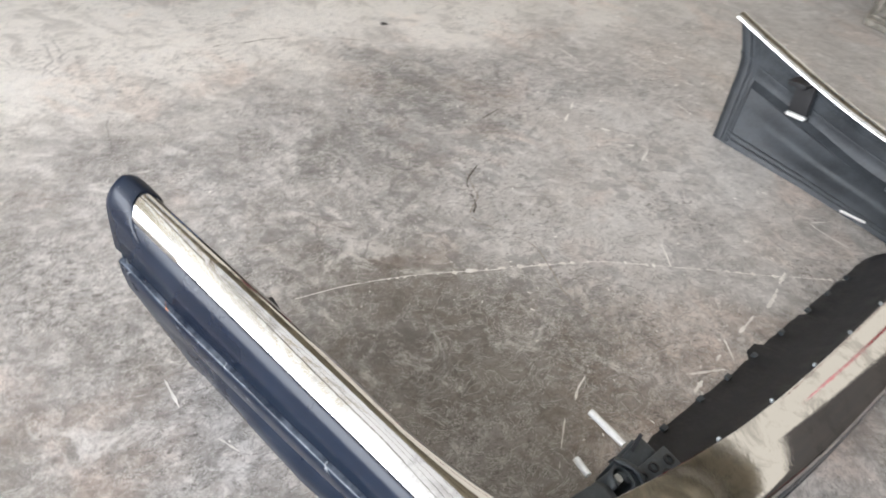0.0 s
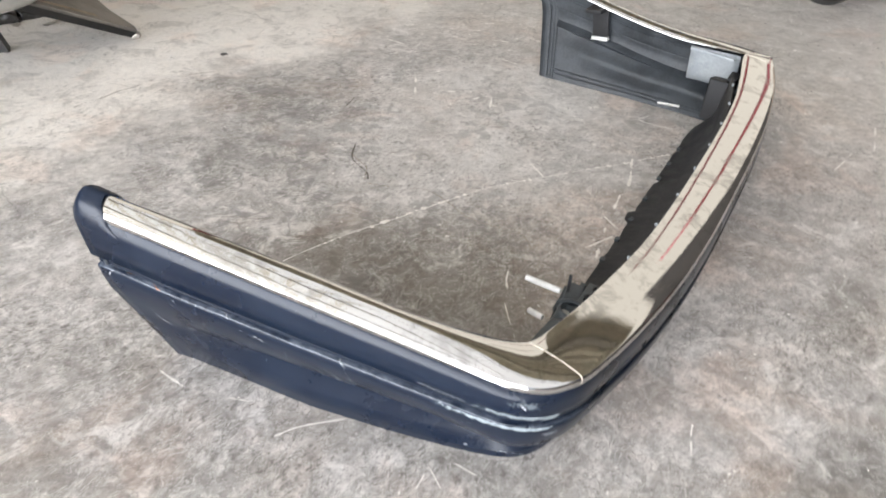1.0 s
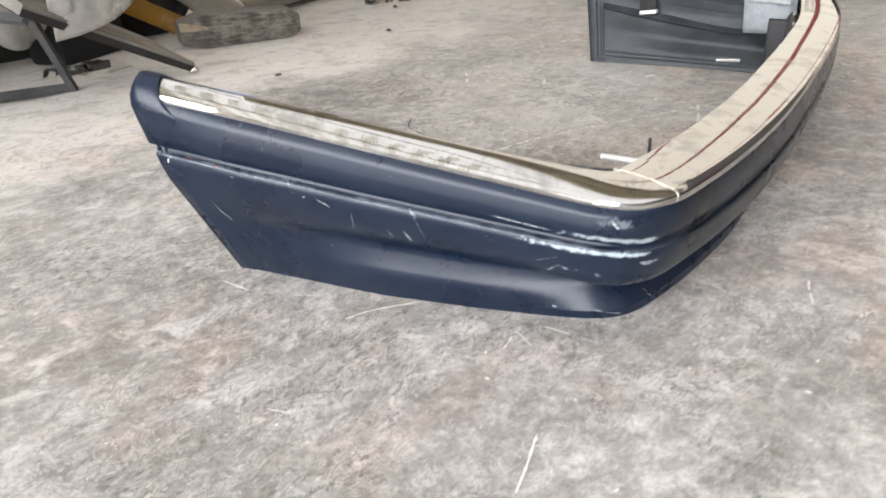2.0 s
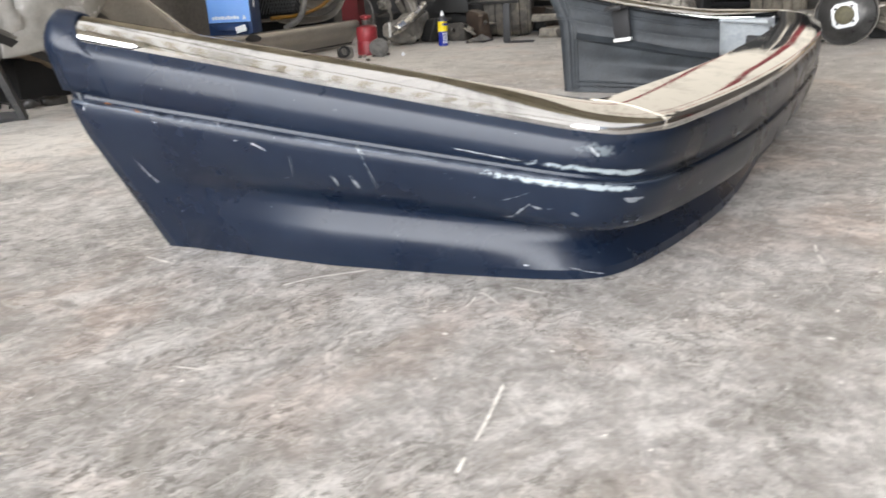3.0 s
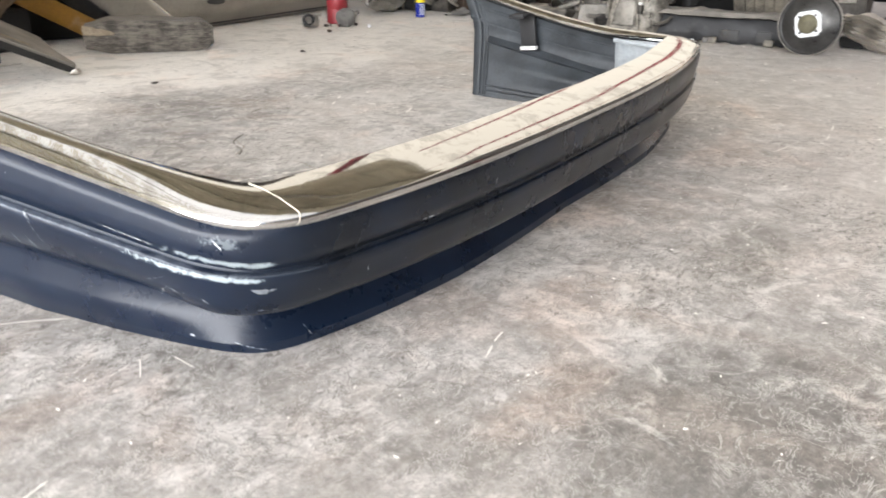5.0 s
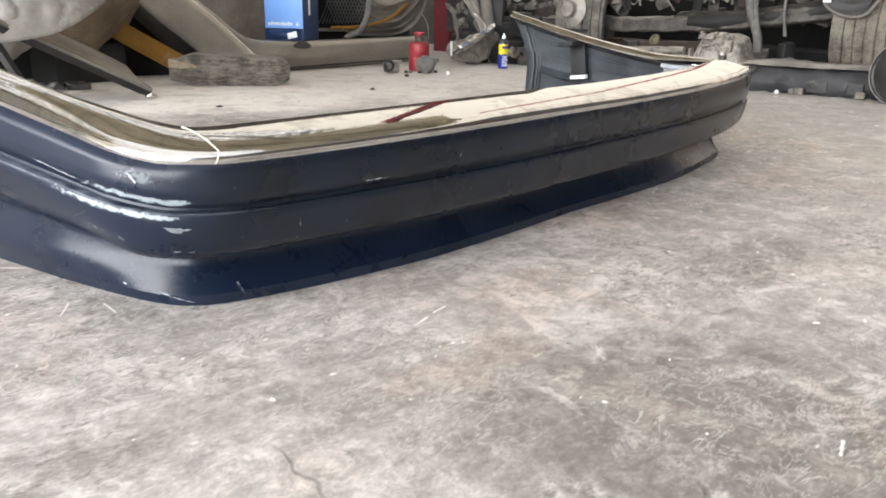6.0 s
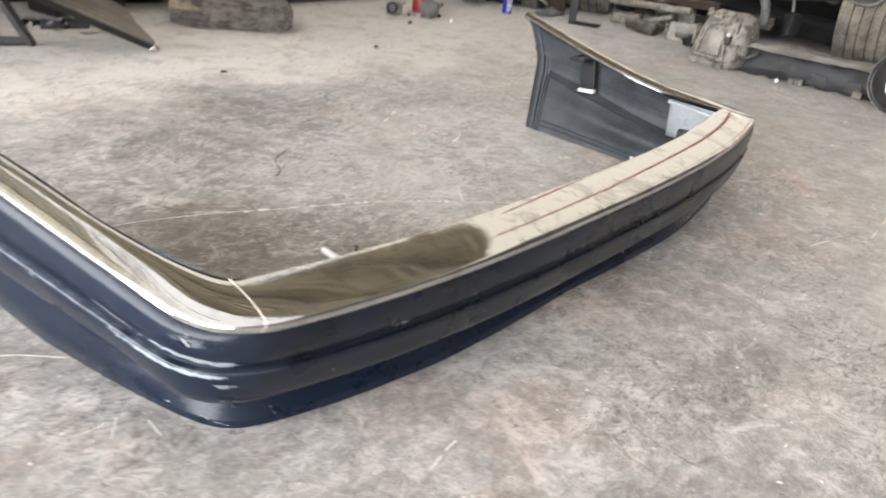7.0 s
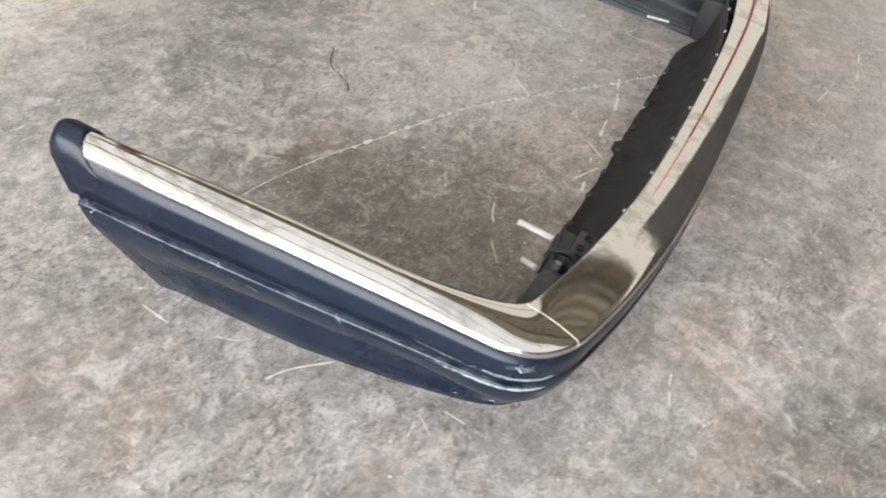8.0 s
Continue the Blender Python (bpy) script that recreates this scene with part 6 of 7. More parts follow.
def build_gearbox():
    top = thing("gearbox_housing", pose(4.45, 1.20, 0.0, 0, 0, -6), "dull cast-aluminium bell housing standing on its flange", "gearbox")
    def wrap(z, left, right, deep, power=0.5):
        ring = []
        for k in range(40):
            a = 2 * math.pi * k / 40
            c, d = math.cos(a), math.sin(a)
            ring.append(Vector((deep * math.copysign(abs(c) ** power, c), 0.5 * (left + right) + 0.5 * (left - right) * math.copysign(abs(d) ** power, d), z)))
        return ring

    bm = loft([wrap(*row) for row in ((0.0, 0.125, -0.15, 0.09), (0.03, 0.135, -0.185, 0.105), (0.10, 0.122, -0.20, 0.112), (0.17, 0.10, -0.20, 0.110), (0.235, 0.075, -0.188, 0.102), (0.275, 0.055, -0.165, 0.088), (0.295, 0.035, -0.13, 0.065), (0.298, -0.02, -0.07, 0.02))], closed=True, caps=True)
    for v in bm.verts:
        if v.co.z > 0.035:
            v.co += 0.010 * Vector(noise.noise_vector(v.co * 19))
    part("housing", bm, M_CAST, top)
    frame_line = ((0.075, 0.055), (0.028, 0.225), (-0.06, 0.236), (-0.09, 0.205), (-0.105, 0.05))
    for (y0, z0), (y1, z1) in zip(frame_line, frame_line[1:] + frame_line[:1]):
        part("cast_rib", crumple(tube([(-0.118 + 0.07 * max(0.0, z0 - 0.15), y0, z0), (-0.118 + 0.07 * max(0.0, z1 - 0.15), y1, z1)], 0.009, 8), 0.004, 40, z0), M_CAST, top)
    part("side_cover", box((0.016, 0.115, 0.135), (-0.114, -0.018, 0.068), 0.006, turn=pose(0, 0, 0, 0, 5, 0)), M_ALU, top, "smoother cover plate")
    for k in range(9):
        part("boss", turned(((0.015, 0.0), (0.016, 0.012), (0.012, 0.024), (0.006, 0.026)), 10), M_CAST, top, m=pose(-0.07 + 0.02 * math.sin(5 * k), 0.05 - 0.026 * k, 0.278 - 0.010 * (k % 3) - (0.03 if k > 7 else 0), 15 * math.sin(3 * k), -25, 0))
    for y, z, w, h in ((-0.135, 0.20, 0.04, 0.06), (-0.15, 0.12, 0.05, 0.03), (-0.165, 0.06, 0.03, 0.05), (0.095, 0.10, 0.016, 0.11), (0.0, 0.262, 0.09, 0.018)):
        part("cast_rib", crumple(box((0.05, w, h), (-0.095, y, z), 0.006), 0.010, 30, z), M_CAST, top)
    part("plug", box((0.03, 0.026, 0.05), (-0.125, -0.118, 0.135), 0.004), M_GREASE, top)
    part("bolt", turned(((0.011, 0), (0.011, 0.014), (0.008, 0.017), (0.0, 0.018)), 8), M_BRIGHT, top, "bright bolt head", smooth=False, m=pose(-0.128, -0.118, 0.185, 0, -40, 0))
    part("foot", box((0.14, 0.22, 0.035), (-0.06, -0.01, 0.0), 0.010), M_CAST, top)
    part("arm", tube(glide([(-0.10, -0.10, 0.10), (-0.08, -0.18, 0.08), (-0.05, -0.24, 0.10), (-0.04, -0.27, 0.13)], 5), 0.010, 6), M_GREASE, top)


build_gearbox()


def build_black_panel():
    top = thing("radiator_panel", pose(4.50, 0.55, 0.0, 0, 0, 95), "black radiator panel with a dusty grey lip on the floor", "car part")
    rings = []
    for k in range(23):
        u = k / 22
        x = -0.40 + 0.92 * u
        wob = 0.010 * noise.noise(Vector((x * 9, 0, 0)))
        dent = lambda y, z: 0.016 * noise.noise(Vector((x * 17, z * 22, 3)))
        rings.append([Vector((x, y + wob + dent(y, z) * (y > 0), max(0.0, z + wob * (z > 0)))) for y, z in ((0.05, 0.012 * (k % 3 == 0)), (0.058, 0.03), (0.060, 0.055), (0.052, 0.08), (0.045, 0.105), (0.03, 0.136), (-0.04, 0.138), (-0.05, 0.05), (-0.04, 0.0))])
    part("panel", loft(rings, closed=True, caps=True), M_BLACK, top)
    rings = []
    for k in range(47):
        u = k / 46
        x = -0.41 + 0.94 * u
        crest = 0.014 * max(0.0, 1 - abs(u - 0.72) / 0.16) + 0.010 * max(0.0, 1 - abs(u - 0.2) / 0.2)
        rings.append([Vector((x, y + 0.007 * noise.noise(Vector((x * 30, 5, 1))), z + crest * (z > 0.15) + 0.006 * noise.noise(Vector((x * 25, y * 30, 1))))) for y, z in ((0.078, 0.140), (0.086, 0.143), (0.080, 0.151), (0.060, 0.148), (0.045, 0.160), (0.0, 0.157), (-0.05, 0.164), (-0.08, 0.155), (-0.08, 0.142))])
    part("lip", loft(rings, closed=True, caps=True), M_BOARD, top, "dusty grey upper lip")
    for x in (0.16, -0.13, -0.30):
        part("tab", crumple(box((0.045, 0.02, 0.035), (x, 0.075, 0.002), 0.005), 0.012, 35, x * 9), M_DUSTY, top, "pale dusty tab")
    for x, r in ((0.10, 0.022), (-0.22, 0.016)):
        part("socket", turned(((r, 0.0), (r * 0.95, 0.012), (r * 0.6, 0.014), (r * 0.5, 0.002), (0.0, 0.001)), 18), M_GREASE, top, m=pose(x, 0.058, 0.055, -90, 0, 0))
    for x, w in ((0.08, 0.10), (-0.1, 0.08), (-0.35, 0.12)):
        part("pad", box((w, 0.016, 0.06), (max(x, -0.3), 0.062, 0.015), 0.006), M_DARKGREY, top)
    s = thing("bulb", pose(4.36, 0.80, 0.0), "small white bulb and holder on the floor", "bulb")
    part("glass", turned(((0.007, 0.0), (0.011, 0.006), (0.011, 0.014), (0.006, 0.021)), 14), M_WHITE, s)
    part("holder", box((0.035, 0.03, 0.03), (0.05, -0.06, 0.0), 0.006), M_HOSE, s)


build_black_panel()


def build_booster():
    top = thing("brake_booster", pose(4.27, 0.20, 0.150, 0, -86, -6), "round grey brake booster with a square white plate, standing on edge", "brake booster")
    part("shell", turned(((0.05, -0.10), (0.11, -0.09), (0.140, -0.04), (0.147, -0.006), (0.150, 0.0), (0.150, 0.008), (0.147, 0.008), (0.143, -0.002), (0.136, -0.006), (0.118, 0.004), (0.095, 0.018), (0.078, 0.025), (0.070, 0.027), (0.0, 0.028)), 48), M_BOOSTER, top)
    part("rim", loft([circle_ring(r, z, 48) for r, z in ((0.1500, -0.008), (0.1525, -0.006), (0.1525, 0.009), (0.1505, 0.0105), (0.1485, 0.009), (0.1480, 0.002))], closed=True), M_ALU, top, "pale dusty crimped rim")
    rnd = random.Random(5)
    bm = bmesh.new()
    ring = []
    for k in range(4):
        for t in (-0.22, 0.22):
            a = math.pi / 4 + k * math.pi / 2 + t
            ring.append((0.073 * math.cos(a), 0.072 * math.sin(a), 0.028))
    loft([ring, [(x, y, 0.033) for x, y, _ in ring]], closed=True, caps=True, bm=bm)
    part("mount_plate", bm, M_WHITE, top, "square white mounting plate", smooth=False, m=pose(0, 0, 0, 0, 0, 12))
    part("boot", turned(((0.046, 0.030), (0.047, 0.040), (0.040, 0.046), (0.042, 0.052), (0.032, 0.058), (0.0, 0.060)), 28), M_KHAKI, top, "khaki rubber boot")
    for k in range(4):
        a = math.pi / 4 + k * math.pi / 2 + math.radians(12)
        part("stud", turned(((0.006, 0.03), (0.006, 0.042), (0.0, 0.043)), 8), M_OILY, top, m=pose(0.054 * math.cos(a), 0.054 * math.sin(a), 0))


build_booster()


def build_heat_shield():
    top = thing("heat_shield", pose(0, 0, 0), "torn crumpled pale metal heat shield leaning to the floor", "scrap metal")
    rows = []
    for i in range(19):
        u = i / 18
        spine = Vector((4.62, 0.09, 0.135)).lerp(Vector((4.50, -0.36, 0.012)), u)
        half = 0.055 + 0.04 * math.sin(math.pi * min(1, u * 1.3)) - 0.05 * max(0.0, u - 0.7)
        rows.append([spine + Vector((0.05, 0.02, 0.10)).normalized() * half * (j / 12 - 0.5) * 2 + Vector((-0.016, 0.006, 0.004)) * (1 if j % 2 else -1) for j in range(13)])
    bm = crumple(loft(rows), 0.016, 14, 4)
    crumple(bm, 0.007, 50, 2)
    for v in bm.verts:
        v.co.z = max(v.co.z, 0.002)
    ob = part("sheet", bm, M_SHEET, top, smooth=False)
    m = ob.modifiers.new("thickness", "SOLIDIFY")
    m.thickness = 0.003
    part("under_panel", crumple(box((0.10, 0.46, 0.06), (4.72, -0.12, 0.0), 0.02), 0.012, 12, 6), M_OILY, top)
    part("torn_end", crumple(box((0.04, 0.07, 0.02), (4.53, -0.33, 0.0), 0.006), 0.014, 30, 3), M_GREASE, top)


build_heat_shield()


def build_right_pile():
    c = thing("cardboard_box", pose(5.12, -0.29, 0.10, 0, 0, 8), "tan cardboard box with a torn flap on dark scrap", "cardboard box")
    part("body", box((0.20, 0.19, 0.165), (0.0, 0.0, 0.0), 0.006), M_CARTON, c)
    flap = loft([[(-0.10, 0.094, 0.165), (-0.10, -0.05, 0.165)], [(-0.15, 0.11, 0.27), (-0.14, 0.0, 0.28)]])
    ob = part("flap", flap, M_CARTON, c, "raised flap", smooth=False)
    m = ob.modifiers.new("thickness", "SOLIDIFY")
    m.thickness = 0.004
    part("rounded_end", turned(((0.055, 0.0), (0.06, 0.01), (0.06, 0.10), (0.05, 0.11)), 24), M_SEAT, c, m=pose(-0.06, -0.155, 0.08, 0, 0, 0))
    part("slot", box((0.004, 0.02, 0.07), (-0.145, 0.06, 0.20), 0.001, turn=pose(0, 0, 0, 20, 0, 0)), M_OILY, c)
    s = thing("seat_cushion", pose(5.55, -0.72, 0.10, 0, 0, 12), "beige leather seat resting on black scrap", "seat")
    part("cushion", crumple(box((0.5, 0.62, 0.36), (0, 0, 0), 0.08, 5), 0.01, 8, 1), M_SEAT, s)
    part("backrest", crumple(box((0.18, 0.60, 0.6), (0.26, 0, 0.12), 0.07, 5), 0.01, 8, 2), M_SEAT, s)
    part("bolster", crumple(box((0.4, 0.14, 0.16), (-0.08, 0.30, 0.12), 0.06, 4), 0.01, 9, 3), M_SEAT, s)
    p = thing("dark_scrap", pose(5.35, -0.62, 0.0, 0, 0, 5), "black greasy scrap under the seat and box", "scrap metal")
    part("tray", crumple(box((0.5, 1.2, 0.10), (0.05, 0, 0), 0.03), 0.02, 7, 4), M_OILY, p)
    part("rail", box((0.05, 0.85, 0.04), (-0.24, -0.12, 0.10), 0.01), M_DARKGREY, p)
    part("casting", crumple(box((0.10, 0.26, 0.09), (-0.30, -0.10, 0.0), 0.02), 0.02, 14, 8), M_GREASE, p)
    part("hook", tube(glide([(-0.31, 0.12, 0.09), (-0.33, 0.04, 0.11), (-0.33, -0.03, 0.09), (-0.31, -0.06, 0.05)], 5), 0.012, 6), M_GREASE, p)
    n = thing("engine_part", pose(5.62, 0.32, 0.0), "greasy engine block with a bright pulley cover", "engine")
    part("block", crumple(box((0.35, 0.42, 0.42), (0.1, 0, 0), 0.03), 0.03, 8, 2), M_GREASE, n)
    part("cover", turned(((0.02, 0.0), (0.10, 0.01), (0.12, 0.05), (0.10, 0.10)), 28), M_ALU, n, m=pose(-0.05, -0.02, 0.40, 0, -75, 0))
    part("bracket", box((0.03, 0.10, 0.11), (-0.10, -0.10, 0.17), 0.008), M_ALU, n)
    part("rod", tube([(-0.1, 0.2, 0.30), (-0.12, -0.22, 0.36)], 0.014, 8), M_HOSE, n)
    part("column", box((0.05, 0.06, 0.7), (-0.02, 0.26, 0), 0.01), M_RUSTY, n)


build_right_pile()


def build_wreck():
    """A stripped car front standing on its wheels behind the scrap: chassis rails, crossmember, engine bits and hanging hoses."""
    top = thing("stripped_car", pose(0, 0, 0), "stripped dusty front of a car with bare chassis and engine", "car wreck")

    def rail(name, pts, w, h, mat_, seed):
        line = glide(pts, 7)
        rings = []
        for n, p in enumerate(line):
            ahead = (line[min(n + 1, len(line) - 1)] - line[max(n - 1, 0)]).normalized()
            side = ahead.cross(Vector((0, 0, 1))).normalized()
            up = side.cross(ahead)
            ring = [p + side * a * w + up * b * h for a, b in ((-1, -0.8), (-0.8, -1), (0.8, -1), (1, -0.8), (1, 0.8), (0.8, 1), (0.2, 1.05), (-0.2, 0.85), (-0.8, 1), (-1, 0.8))]
            rings.append([q + 0.014 * Vector(noise.noise_vector(q * 9 + Vector((seed, 0, 0)))) for q in ring])
        return part(name, loft(rings, closed=True, caps=True), mat_, top)

    rail("crossmember", [(5.30, 3.05, 0.30), (5.32, 2.6, 0.30), (5.34, 2.1, 0.31), (5.36, 1.6, 0.34), (5.36, 1.2, 0.38), (5.38, 0.85, 0.43)], 0.05, 0.046, M_GREASE, 1)
    rail("chassis_rail", [(5.40, 3.0, 0.335), (5.38, 2.3, 0.345), (5.34, 1.9, 0.36)], 0.03, 0.02, M_BOARD, 2)
    part("axle_tube", crumple(tube(glide([(5.36, 1.80, 0.340), (5.36, 1.55, 0.352), (5.37, 1.31, 0.380), (5.38, 1.06, 0.411), (5.39, 0.91, 0.446), (5.42, 0.74, 0.49)], 6), 0.066, 16), 0.014, 9, 3), M_OILY, top, "smooth dark tube of the front beam")
    for pts, r, mat_ in (([(5.22, 2.48, 0.13), (5.20, 2.1, 0.145), (5.22, 1.76, 0.155)], 0.024, M_DUSTY), ([(5.12, 2.08, 0.022), (5.14, 1.84, 0.115)], 0.020, M_ALU), ([(5.25, 2.62, 0.20), (5.2, 2.52, 0.07)], 0.03, M_RUSTY)):
        part("rod", crumple(tube(glide(pts, 5), r, 10), 0.010, 24, r), mat_, top)
    part("crumpled_cover", crumple(crumple(box((0.14, 0.20, 0.075), (5.14, 2.17, 0.0), 0.02, 3), 0.03, 12, 31), 0.015, 40, 32), M_DUSTY, top, "dust-caked cover")
    part("clamp", crumple(turned(((0.030, 0.0), (0.036, 0.006), (0.036, 0.016), (0.026, 0.018), (0.022, 0.004)), 16), 0.006, 40, 3), M_KHAKI, top, m=pose(5.22, 1.98, 0.215, 0, -80, 0))
    rail("lower_arm", [(5.6, 2.9, 0.20), (5.55, 2.3, 0.17), (5.55, 1.7, 0.18)], 0.04, 0.03, M_RUSTY, 4)
    # pan and bulkhead coloured near-black for the shade inside the wreck
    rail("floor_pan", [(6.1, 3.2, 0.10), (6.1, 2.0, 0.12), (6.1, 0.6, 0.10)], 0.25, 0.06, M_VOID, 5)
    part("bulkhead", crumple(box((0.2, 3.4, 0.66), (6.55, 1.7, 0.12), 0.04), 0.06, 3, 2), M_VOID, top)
    part("fender", crumple(box((0.5, 0.05, 0.5), (5.75, 0.52, 0.42), 0.02), 0.03, 5, 3), M_DARKGREY, top)
    skirt = []
    for y, z in [(q.x, q.y) for q in glide([(0.875, 0.52, 0), (0.86, 0.465, 0), (0.81, 0.425, 0), (0.74, 0.400, 0), (0.68, 0.397, 0), (0.62, 0.42, 0), (0.57, 0.50, 0), (0.535, 0.62, 0), (0.52, 0.80, 0)], 4)]:
        skirt.append([Vector((5.10 + 0.05 * v + 0.012 * math.sin(9 * y + 5 * v), y, z + (0.86 - z if y < 0.60 else min(0.86 - z, 0.095)) * v)) for v in (0.0, 0.04, 0.1, 0.3, 0.6, 1.0)])
    arch = part("wheel_arch", loft(skirt), M_DARKGREY, top, "dark plastic wheel arch with a dusty edge")
    m = arch.modifiers.new("thickness", "SOLIDIFY")
    m.thickness = 0.012
    # dark panel added to fill the gap above the arch
    part("arch_backing", crumple(box((0.03, 0.30, 0.36), (5.20, 0.75, 0.49), 0.012, 3), 0.03, 9, 21), M_OILY, top, "dark panel added behind the wheel arch")
    for k, (y, z) in enumerate(((0.86, 0.52), (0.79, 0.55), (0.72, 0.53), (0.66, 0.57))):
        part("fender_bracket", crumple(box((0.03, 0.05, 0.03 + 0.02 * (k % 2)), (5.15, y, z), 0.006), 0.012, 30, k), (M_DUSTY, M_GREASE)[k % 2], top)
    part("wire", tube(glide([(5.13, 0.98, 0.50), (5.12, 0.88, 0.545), (5.13, 0.78, 0.55), (5.12, 0.66, 0.60)], 6), 0.007, 6), M_HOSE, top)
    part("arch_lip", tube([row[0] + Vector((-0.004, 0, 0)) for row in skirt], 0.009, 6), M_BOARD, arch)
    part("arch_label", box((0.006, 0.045, 0.022), (5.085, 0.845, 0.475), 0.002), M_WHITE, arch, "small white label")
    rnd = random.Random(12)
    mats = (M_GREASE, M_OILY, M_ALU, M_OILY, M_RUSTY, M_GREASE, M_HOSE)
    # accessories on the engine, row by row
    for n in range(64):
        y = 3.15 - 2.3 * (n + rnd.random()) / 64
        z = rnd.choice((0.40, 0.47, 0.54, 0.62))
        x = 5.45 + rnd.uniform(0, 0.28)
        r = rnd.uniform(0.018, 0.060)
        kind = n % 4
        if kind == 0:
            bm = turned(((r * 0.5, 0.0), (r, 0.008), (r, 0.03), (r * 0.8, 0.034), (r * 0.75, 0.02), (r * 0.3, 0.018), (r * 0.3, 0.05), (0.0, 0.052)), 22)
            part("pulley", bm, mats[n % 7], top, m=pose(x, y, z, 0, -90 + rnd.uniform(-20, 20), rnd.uniform(-25, 25)))
        elif kind == 1:
            part("casting", crumple(box((0.12, rnd.uniform(0.04, 0.15), rnd.uniform(0.04, 0.14)), (0, 0, 0), 0.012, 2), 0.03, 18, n), mats[(n + 2) % 7], top, m=pose(x, y, z - 0.04, rnd.uniform(-20, 20), 0, rnd.uniform(-20, 20)))
        elif kind == 2:
            part("pipe", tube(glide([(x, y, z), (x - 0.06, y + rnd.uniform(-0.15, 0.15), z + rnd.uniform(-0.08, 0.05)), (x - 0.02, y + rnd.uniform(-0.3, 0.3), z + rnd.uniform(-0.05, 0.15)), (x + 0.1, y + rnd.uniform(-0.4, 0.4), z + 0.2)], 6), rnd.uniform(0.008, 0.022), 8), mats[(n + 4) % 7], top)
        else:
            part("bracket", box((0.012, rnd.uniform(0.03, 0.09), rnd.uniform(0.08, 0.2)), (0, 0, 0), 0.004), mats[(n + 1) % 7], top, m=pose(x - 0.06, y, z - 0.06, rnd.uniform(-40, 40), rnd.uniform(-15, 15), 0))
    # a second layer before it: canisters, fins, straps, plugs and wires, caked with dust
    coats = (M_DUSTY, M_GREASE, M_DUSTY, M_CAST, M_OILY, M_DUSTY, M_HOSE, M_RUSTY)
    for n in range(96):
        u = (n + rnd.random()) / 96
        y, x = 3.35 - 2.55 * u, 5.30 + rnd.uniform(0.0, 0.16)
        base = 0.37 + 0.10 * u + rnd.uniform(0.0, 0.20)
        coat, kind = coats[rnd.randrange(8)], n % 6
        if kind == 0:
            r, tall = rnd.uniform(0.018, 0.045), rnd.uniform(0.06, 0.16)
            part("canister", turned(((r * 0.9, 0), (r, 0.006), (r, tall * 0.3), (r * 1.12, tall * 0.32), (r * 1.12, tall * 0.4), (r, tall * 0.42), (r, tall), (r * 0.6, tall + 0.012), (0, tall + 0.013)), 14), coat, top, m=pose(x, y, base, rnd.uniform(-14, 14), rnd.uniform(-14, 14), 0))
        elif kind == 1:
            fins, r = bmesh.new(), rnd.uniform(0.03, 0.055)
            for k in range(6):
                turned(((r * 0.5, 0.012 * k), (r, 0.012 * k + 0.001), (r, 0.012 * k + 0.007), (r * 0.5, 0.012 * k + 0.008)), 14, bm=fins)
            part("finned_case", fins, coat, top, m=pose(x, y, base + 0.05, 0, -90 + rnd.uniform(-30, 30), rnd.uniform(-30, 30)))
        elif kind == 2:
            bend_ = rnd.uniform(-0.05, 0.05)
            side_ = glide([(x, y, base + 0.24), (x - 0.03, y + bend_, base + 0.12), (x - 0.02, y - bend_, base - 0.02)], 5)
            ob = part("strap", loft([[q, q + Vector((0.003, rnd.uniform(0.016, 0.020), 0.002))] for q in side_]), coat, top)
            ob.modifiers.new("thickness", "SOLIDIFY").thickness = 0.004
        elif kind == 3:
            plug = box((0.03, rnd.uniform(0.02, 0.05), rnd.uniform(0.02, 0.04)), (0, 0, 0), 0.004)
            box((0.02, 0.014, 0.03), (-0.012, 0.004, 0.02), 0.003, bm=plug)
            part("connector", plug, M_WHITE if n % 24 == 3 else coat, top, m=pose(x - 0.03, y, base, rnd.uniform(-35, 35), rnd.uniform(-20, 20), rnd.uniform(-40, 40)))
        elif kind == 4:
            pts = [(x + rnd.uniform(-0.05, 0.02), y + 0.07 * k + rnd.uniform(-0.04, 0.04), base + rnd.uniform(-0.05, 0.09)) for k in range(5)]
            part("wire", tube(glide(pts, 6), rnd.uniform(0.003, 0.008), 6), coat, top)
        else:
            part("casting", crumple(box((0.06, rnd.uniform(0.05, 0.11), rnd.uniform(0.03, 0.09)), (0, 0, 0), 0.010, 2), 0.022, 24, n), coat, top, m=pose(x, y, base - 0.02, rnd.uniform(-30, 30), rnd.uniform(-20, 20), rnd.uniform(-30, 30)))
    # small things under the crossmember
    for n in range(16):
        y = 2.9 - 1.7 * (n + rnd.random()) / 16
        part("under_part", crumple(box((0.08, rnd.uniform(0.05, 0.16), rnd.uniform(0.05, 0.15)), (0, 0, 0), 0.015), 0.035, 15, n + 50), mats[n % 7], top, m=pose(5.5 + rnd.uniform(0, 0.2), y, rnd.uniform(0.0, 0.12), 0, 0, rnd.uniform(-40, 40)))
    part("steel_tie", tube([(5.28, 2.64, 0.56), (5.26, 2.62, 0.10)], 0.022, 8), M_STEEL, top)
    part("hose", tube(glide([(5.25, 1.36, 0.75), (5.24, 1.37, 0.55), (5.22, 1.33, 0.40), (5.2, 1.27, 0.28), (5.2, 1.25, 0.17)], 6), 0.028, 10), M_HOSE, top, "split hanging hose")
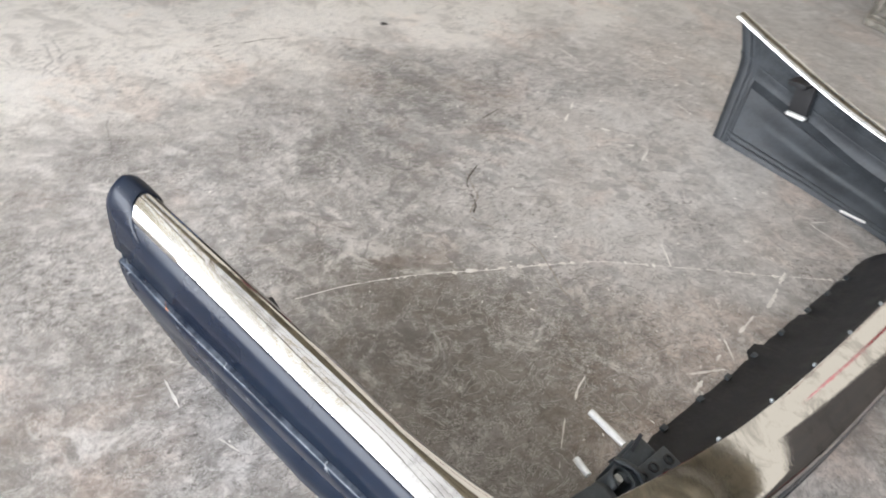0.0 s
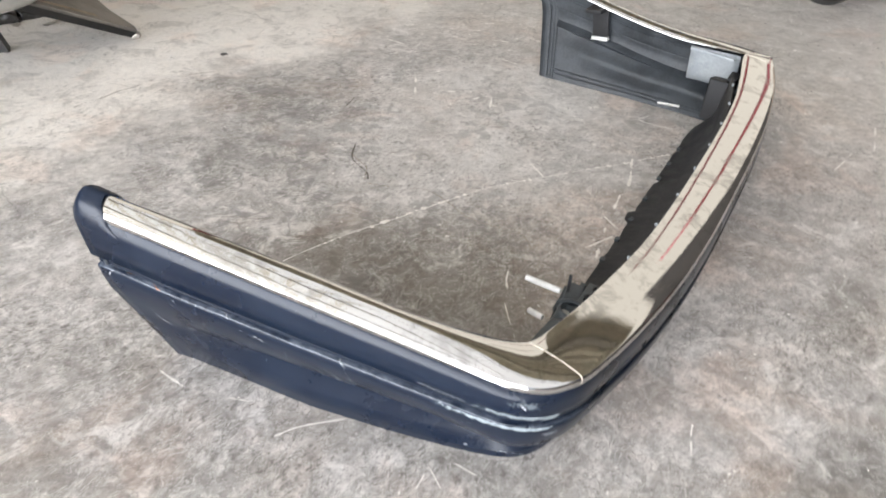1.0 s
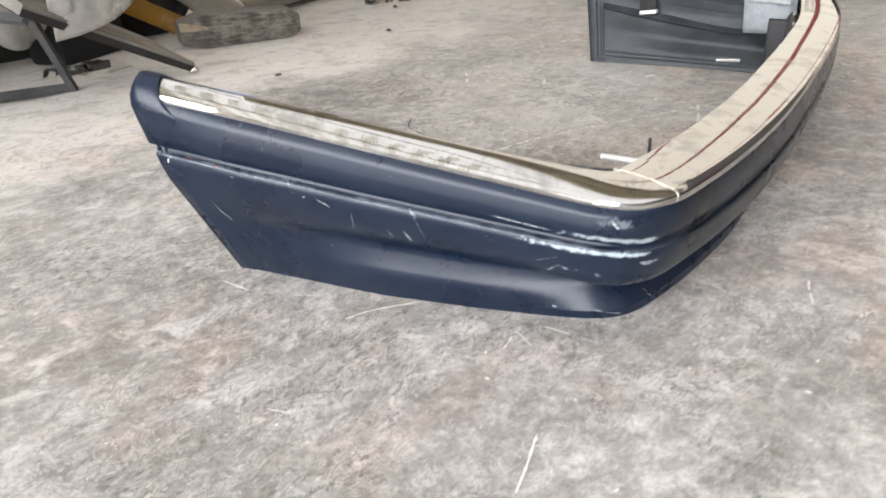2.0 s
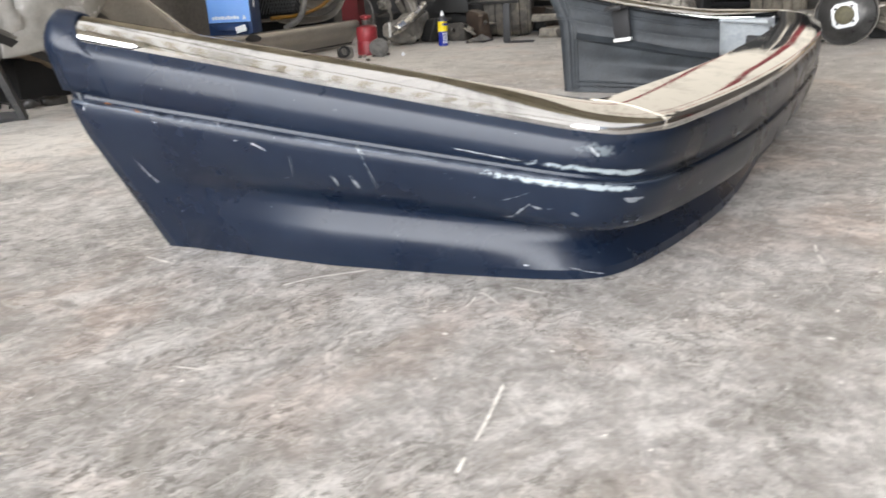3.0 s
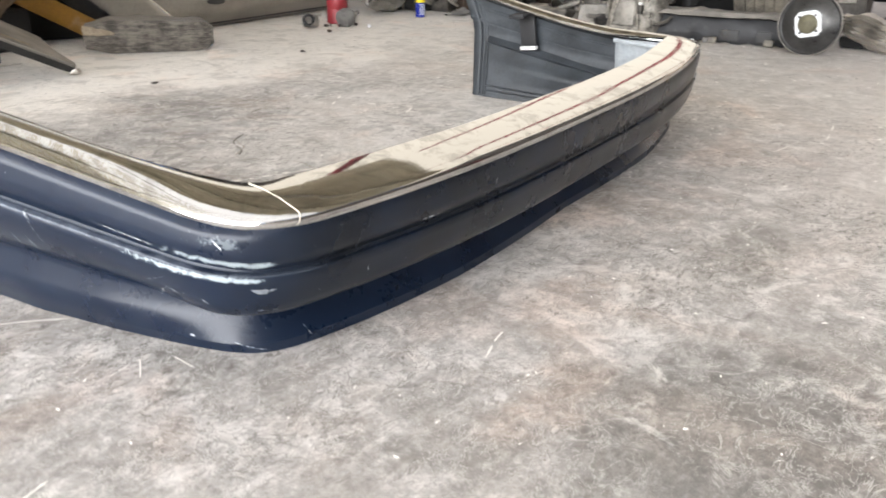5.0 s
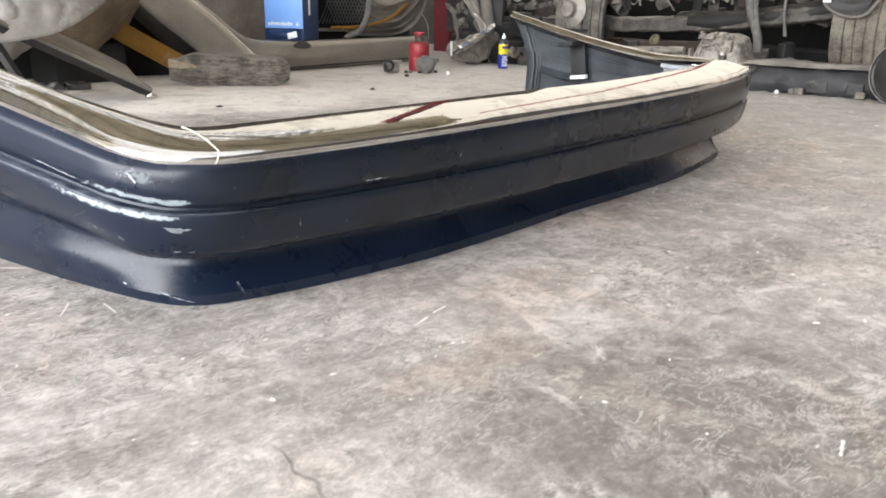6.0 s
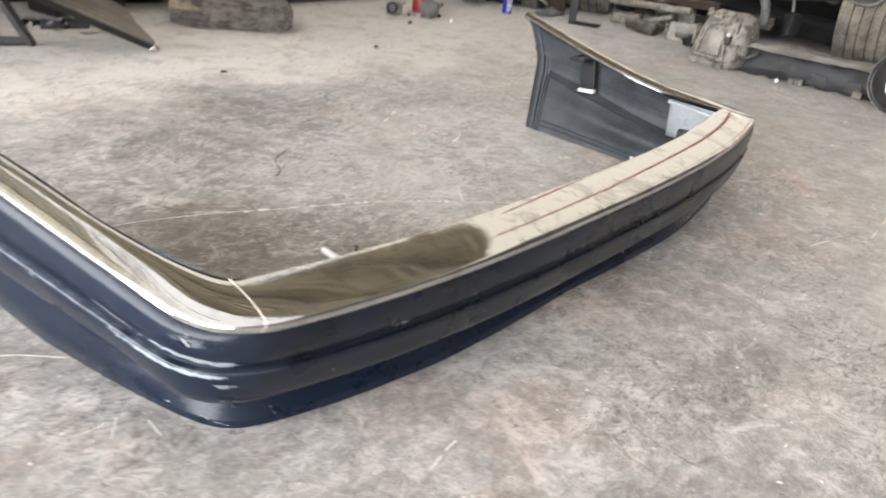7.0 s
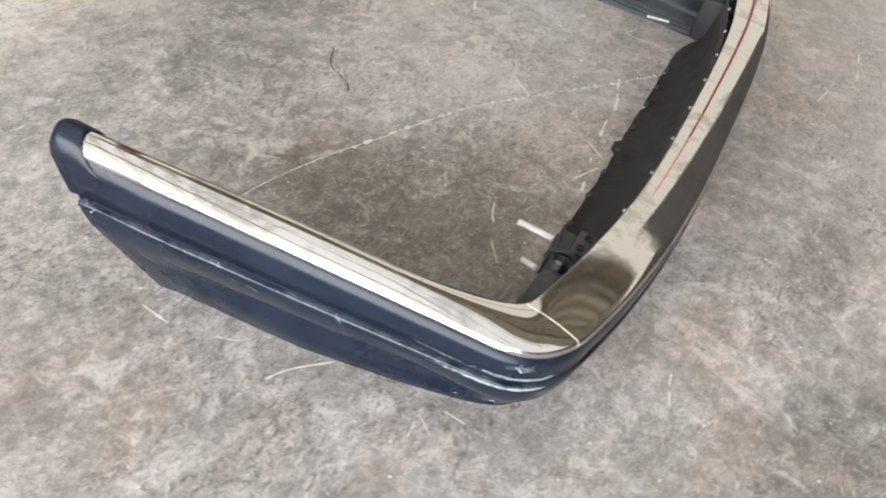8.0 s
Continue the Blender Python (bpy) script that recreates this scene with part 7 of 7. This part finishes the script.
    part("hose", tube(glide([(5.25, 1.30, 0.75), (5.24, 1.32, 0.5), (5.21, 1.29, 0.36), (5.19, 1.24, 0.2)], 6), 0.016, 10), M_HOSE, top, "split hanging hose")
    part("cable", tube(glide([(5.3, 1.14, 0.75), (5.28, 1.15, 0.45), (5.27, 1.12, 0.27)], 6), 0.010, 8), M_HOSE, top, "hanging cable")
    # left part of the wreck, behind the spray can
    part("strut", tube([(5.15, 3.55, 0.9), (5.02, 3.30, 0.12)], 0.05, 10), M_BOARD, top)
    part("subframe", crumple(box((0.3, 0.7, 0.22), (5.25, 3.1, 0.06), 0.04), 0.05, 8, 8), M_OILY, top)
    part("plate", crumple(box((0.04, 0.6, 0.5), (5.1, 3.55, 0.2), 0.02), 0.05, 6, 9), M_DARKGREY, top)
    part("guard", crumple(box((0.03, 0.30, 0.16), (5.0, 2.95, 0.20), 0.01), 0.03, 10, 12), M_OILY, top)
    # dark backing added behind the clutter
    part("clutter_backing", crumple(box((1.0, 0.05, 0.72), (5.76, 3.80, 0.0), 0.02, 3), 0.05, 5, 14), M_OILY, top)
    for pts, r, mat_ in (([(5.06, 3.52, 0.46), (5.30, 3.50, 0.335), (5.55, 3.48, 0.30), (5.86, 3.46, 0.26)], 0.032, M_STEEL), ([(5.08, 3.50, 0.40), (5.40, 3.50, 0.37), (5.80, 3.50, 0.35)], 0.022, M_GREASE), ([(5.00, 3.45, 0.30), (5.10, 3.42, 0.16), (5.24, 3.40, 0.05)], 0.026, M_DUSTY), ([(4.98, 3.46, 0.52), (5.02, 3.44, 0.38), (5.16, 3.42, 0.30)], 0.018, M_ALU)):
        part("control_arm", crumple(tube(glide(pts, 6), r, 10), 0.012, 16, r * 99), mat_, top)
    part("hub_nut", turned(((0.05, 0.0), (0.055, 0.02), (0.034, 0.03), (0.03, 0.06), (0.0, 0.065)), 16), M_ALU, top, m=pose(5.46, 3.48, 0.42, 90, 0, 20))
    for n in range(22):
        x, z = 4.98 + 0.85 * rnd.random(), 0.08 + 0.46 * rnd.random()
        part("casting", crumple(box((rnd.uniform(0.04, 0.13), 0.06, rnd.uniform(0.03, 0.09)), (0, 0, 0), 0.010, 2), 0.028, 22, n + 80), coats[n % 8], top, m=pose(x, 3.56 + 0.12 * rnd.random(), z, rnd.uniform(-30, 30), rnd.uniform(-40, 40), rnd.uniform(-30, 30)))
    part("wheel_hub", turned(((0.10, 0.0), (0.12, 0.03), (0.06, 0.05), (0.05, 0.09), (0.0, 0.095)), 28), M_ALU, top, m=pose(5.05, 2.56, 0.40, 0, -85, 0))
    part("tyre_guard", box((0.02, 0.42, 0.02), (4.95, 2.58, 0.255), 0.006), M_OILY, top)
    flag = thing("black_flap", pose(4.72, 2.26, 0.0, 0, 0, 20), "flat black rubber flap lying on the floor", "rubber flap")
    part("flap", box((0.16, 0.20, 0.006), (0, 0, 0), 0.002), M_BLACK, flag)
    part("upright", box((0.02, 0.05, 0.26), (0.02, 0.09, 0.0), 0.006), M_BLACK, flag)
    # odd parts on the floor before the wreck
    for n, (x, y, sx, sy, sz) in enumerate(((4.95, 1.95, 0.12, 0.22, 0.07), (5.0, 1.68, 0.1, 0.2, 0.10), (4.9, 1.55, 0.1, 0.16, 0.05), (4.86, 3.02, 0.16, 0.22, 0.17), (4.93, 2.86, 0.14, 0.16, 0.12), (4.80, 3.27, 0.18, 0.2, 0.13), (5.02, 2.73, 0.12, 0.18, 0.20), (4.90, 3.45, 0.16, 0.22, 0.22))):
        s = thing("engine_scrap", pose(x, y, 0.0, 0, 0, 25 * n), "dusty piece of engine scrap on the floor", "scrap metal", "engine scrap before the wreck")
        lump = crumple(box((sx, sy, sz), (0, 0, 0), 0.02, 3), 0.04, 13, 20 + n)
        part("lump", crumple(lump, 0.012, 45, n), (M_GREASE, M_ALU, M_OILY, M_OILY, M_GREASE, M_OILY, M_RUSTY, M_OILY)[n], s)
        part("rod", tube([(0, -0.12, 0.03), (0.02, 0.12, 0.5 * sz + 0.03)], 0.014, 8), M_BOARD if n < 3 else M_GREASE, s)
        if n > 2:
            part("flange", crumple(turned(((0.02, 0.0), (0.06, 0.004), (0.06, 0.014), (0.03, 0.02), (0.028, 0.04), (0.0, 0.042)), 18), 0.006, 40, n), M_DUSTY, s, m=pose(-0.5 * sx - 0.01, 0.02, 0.5 * sz, 0, -80 + 12 * n, 20))


build_wreck()
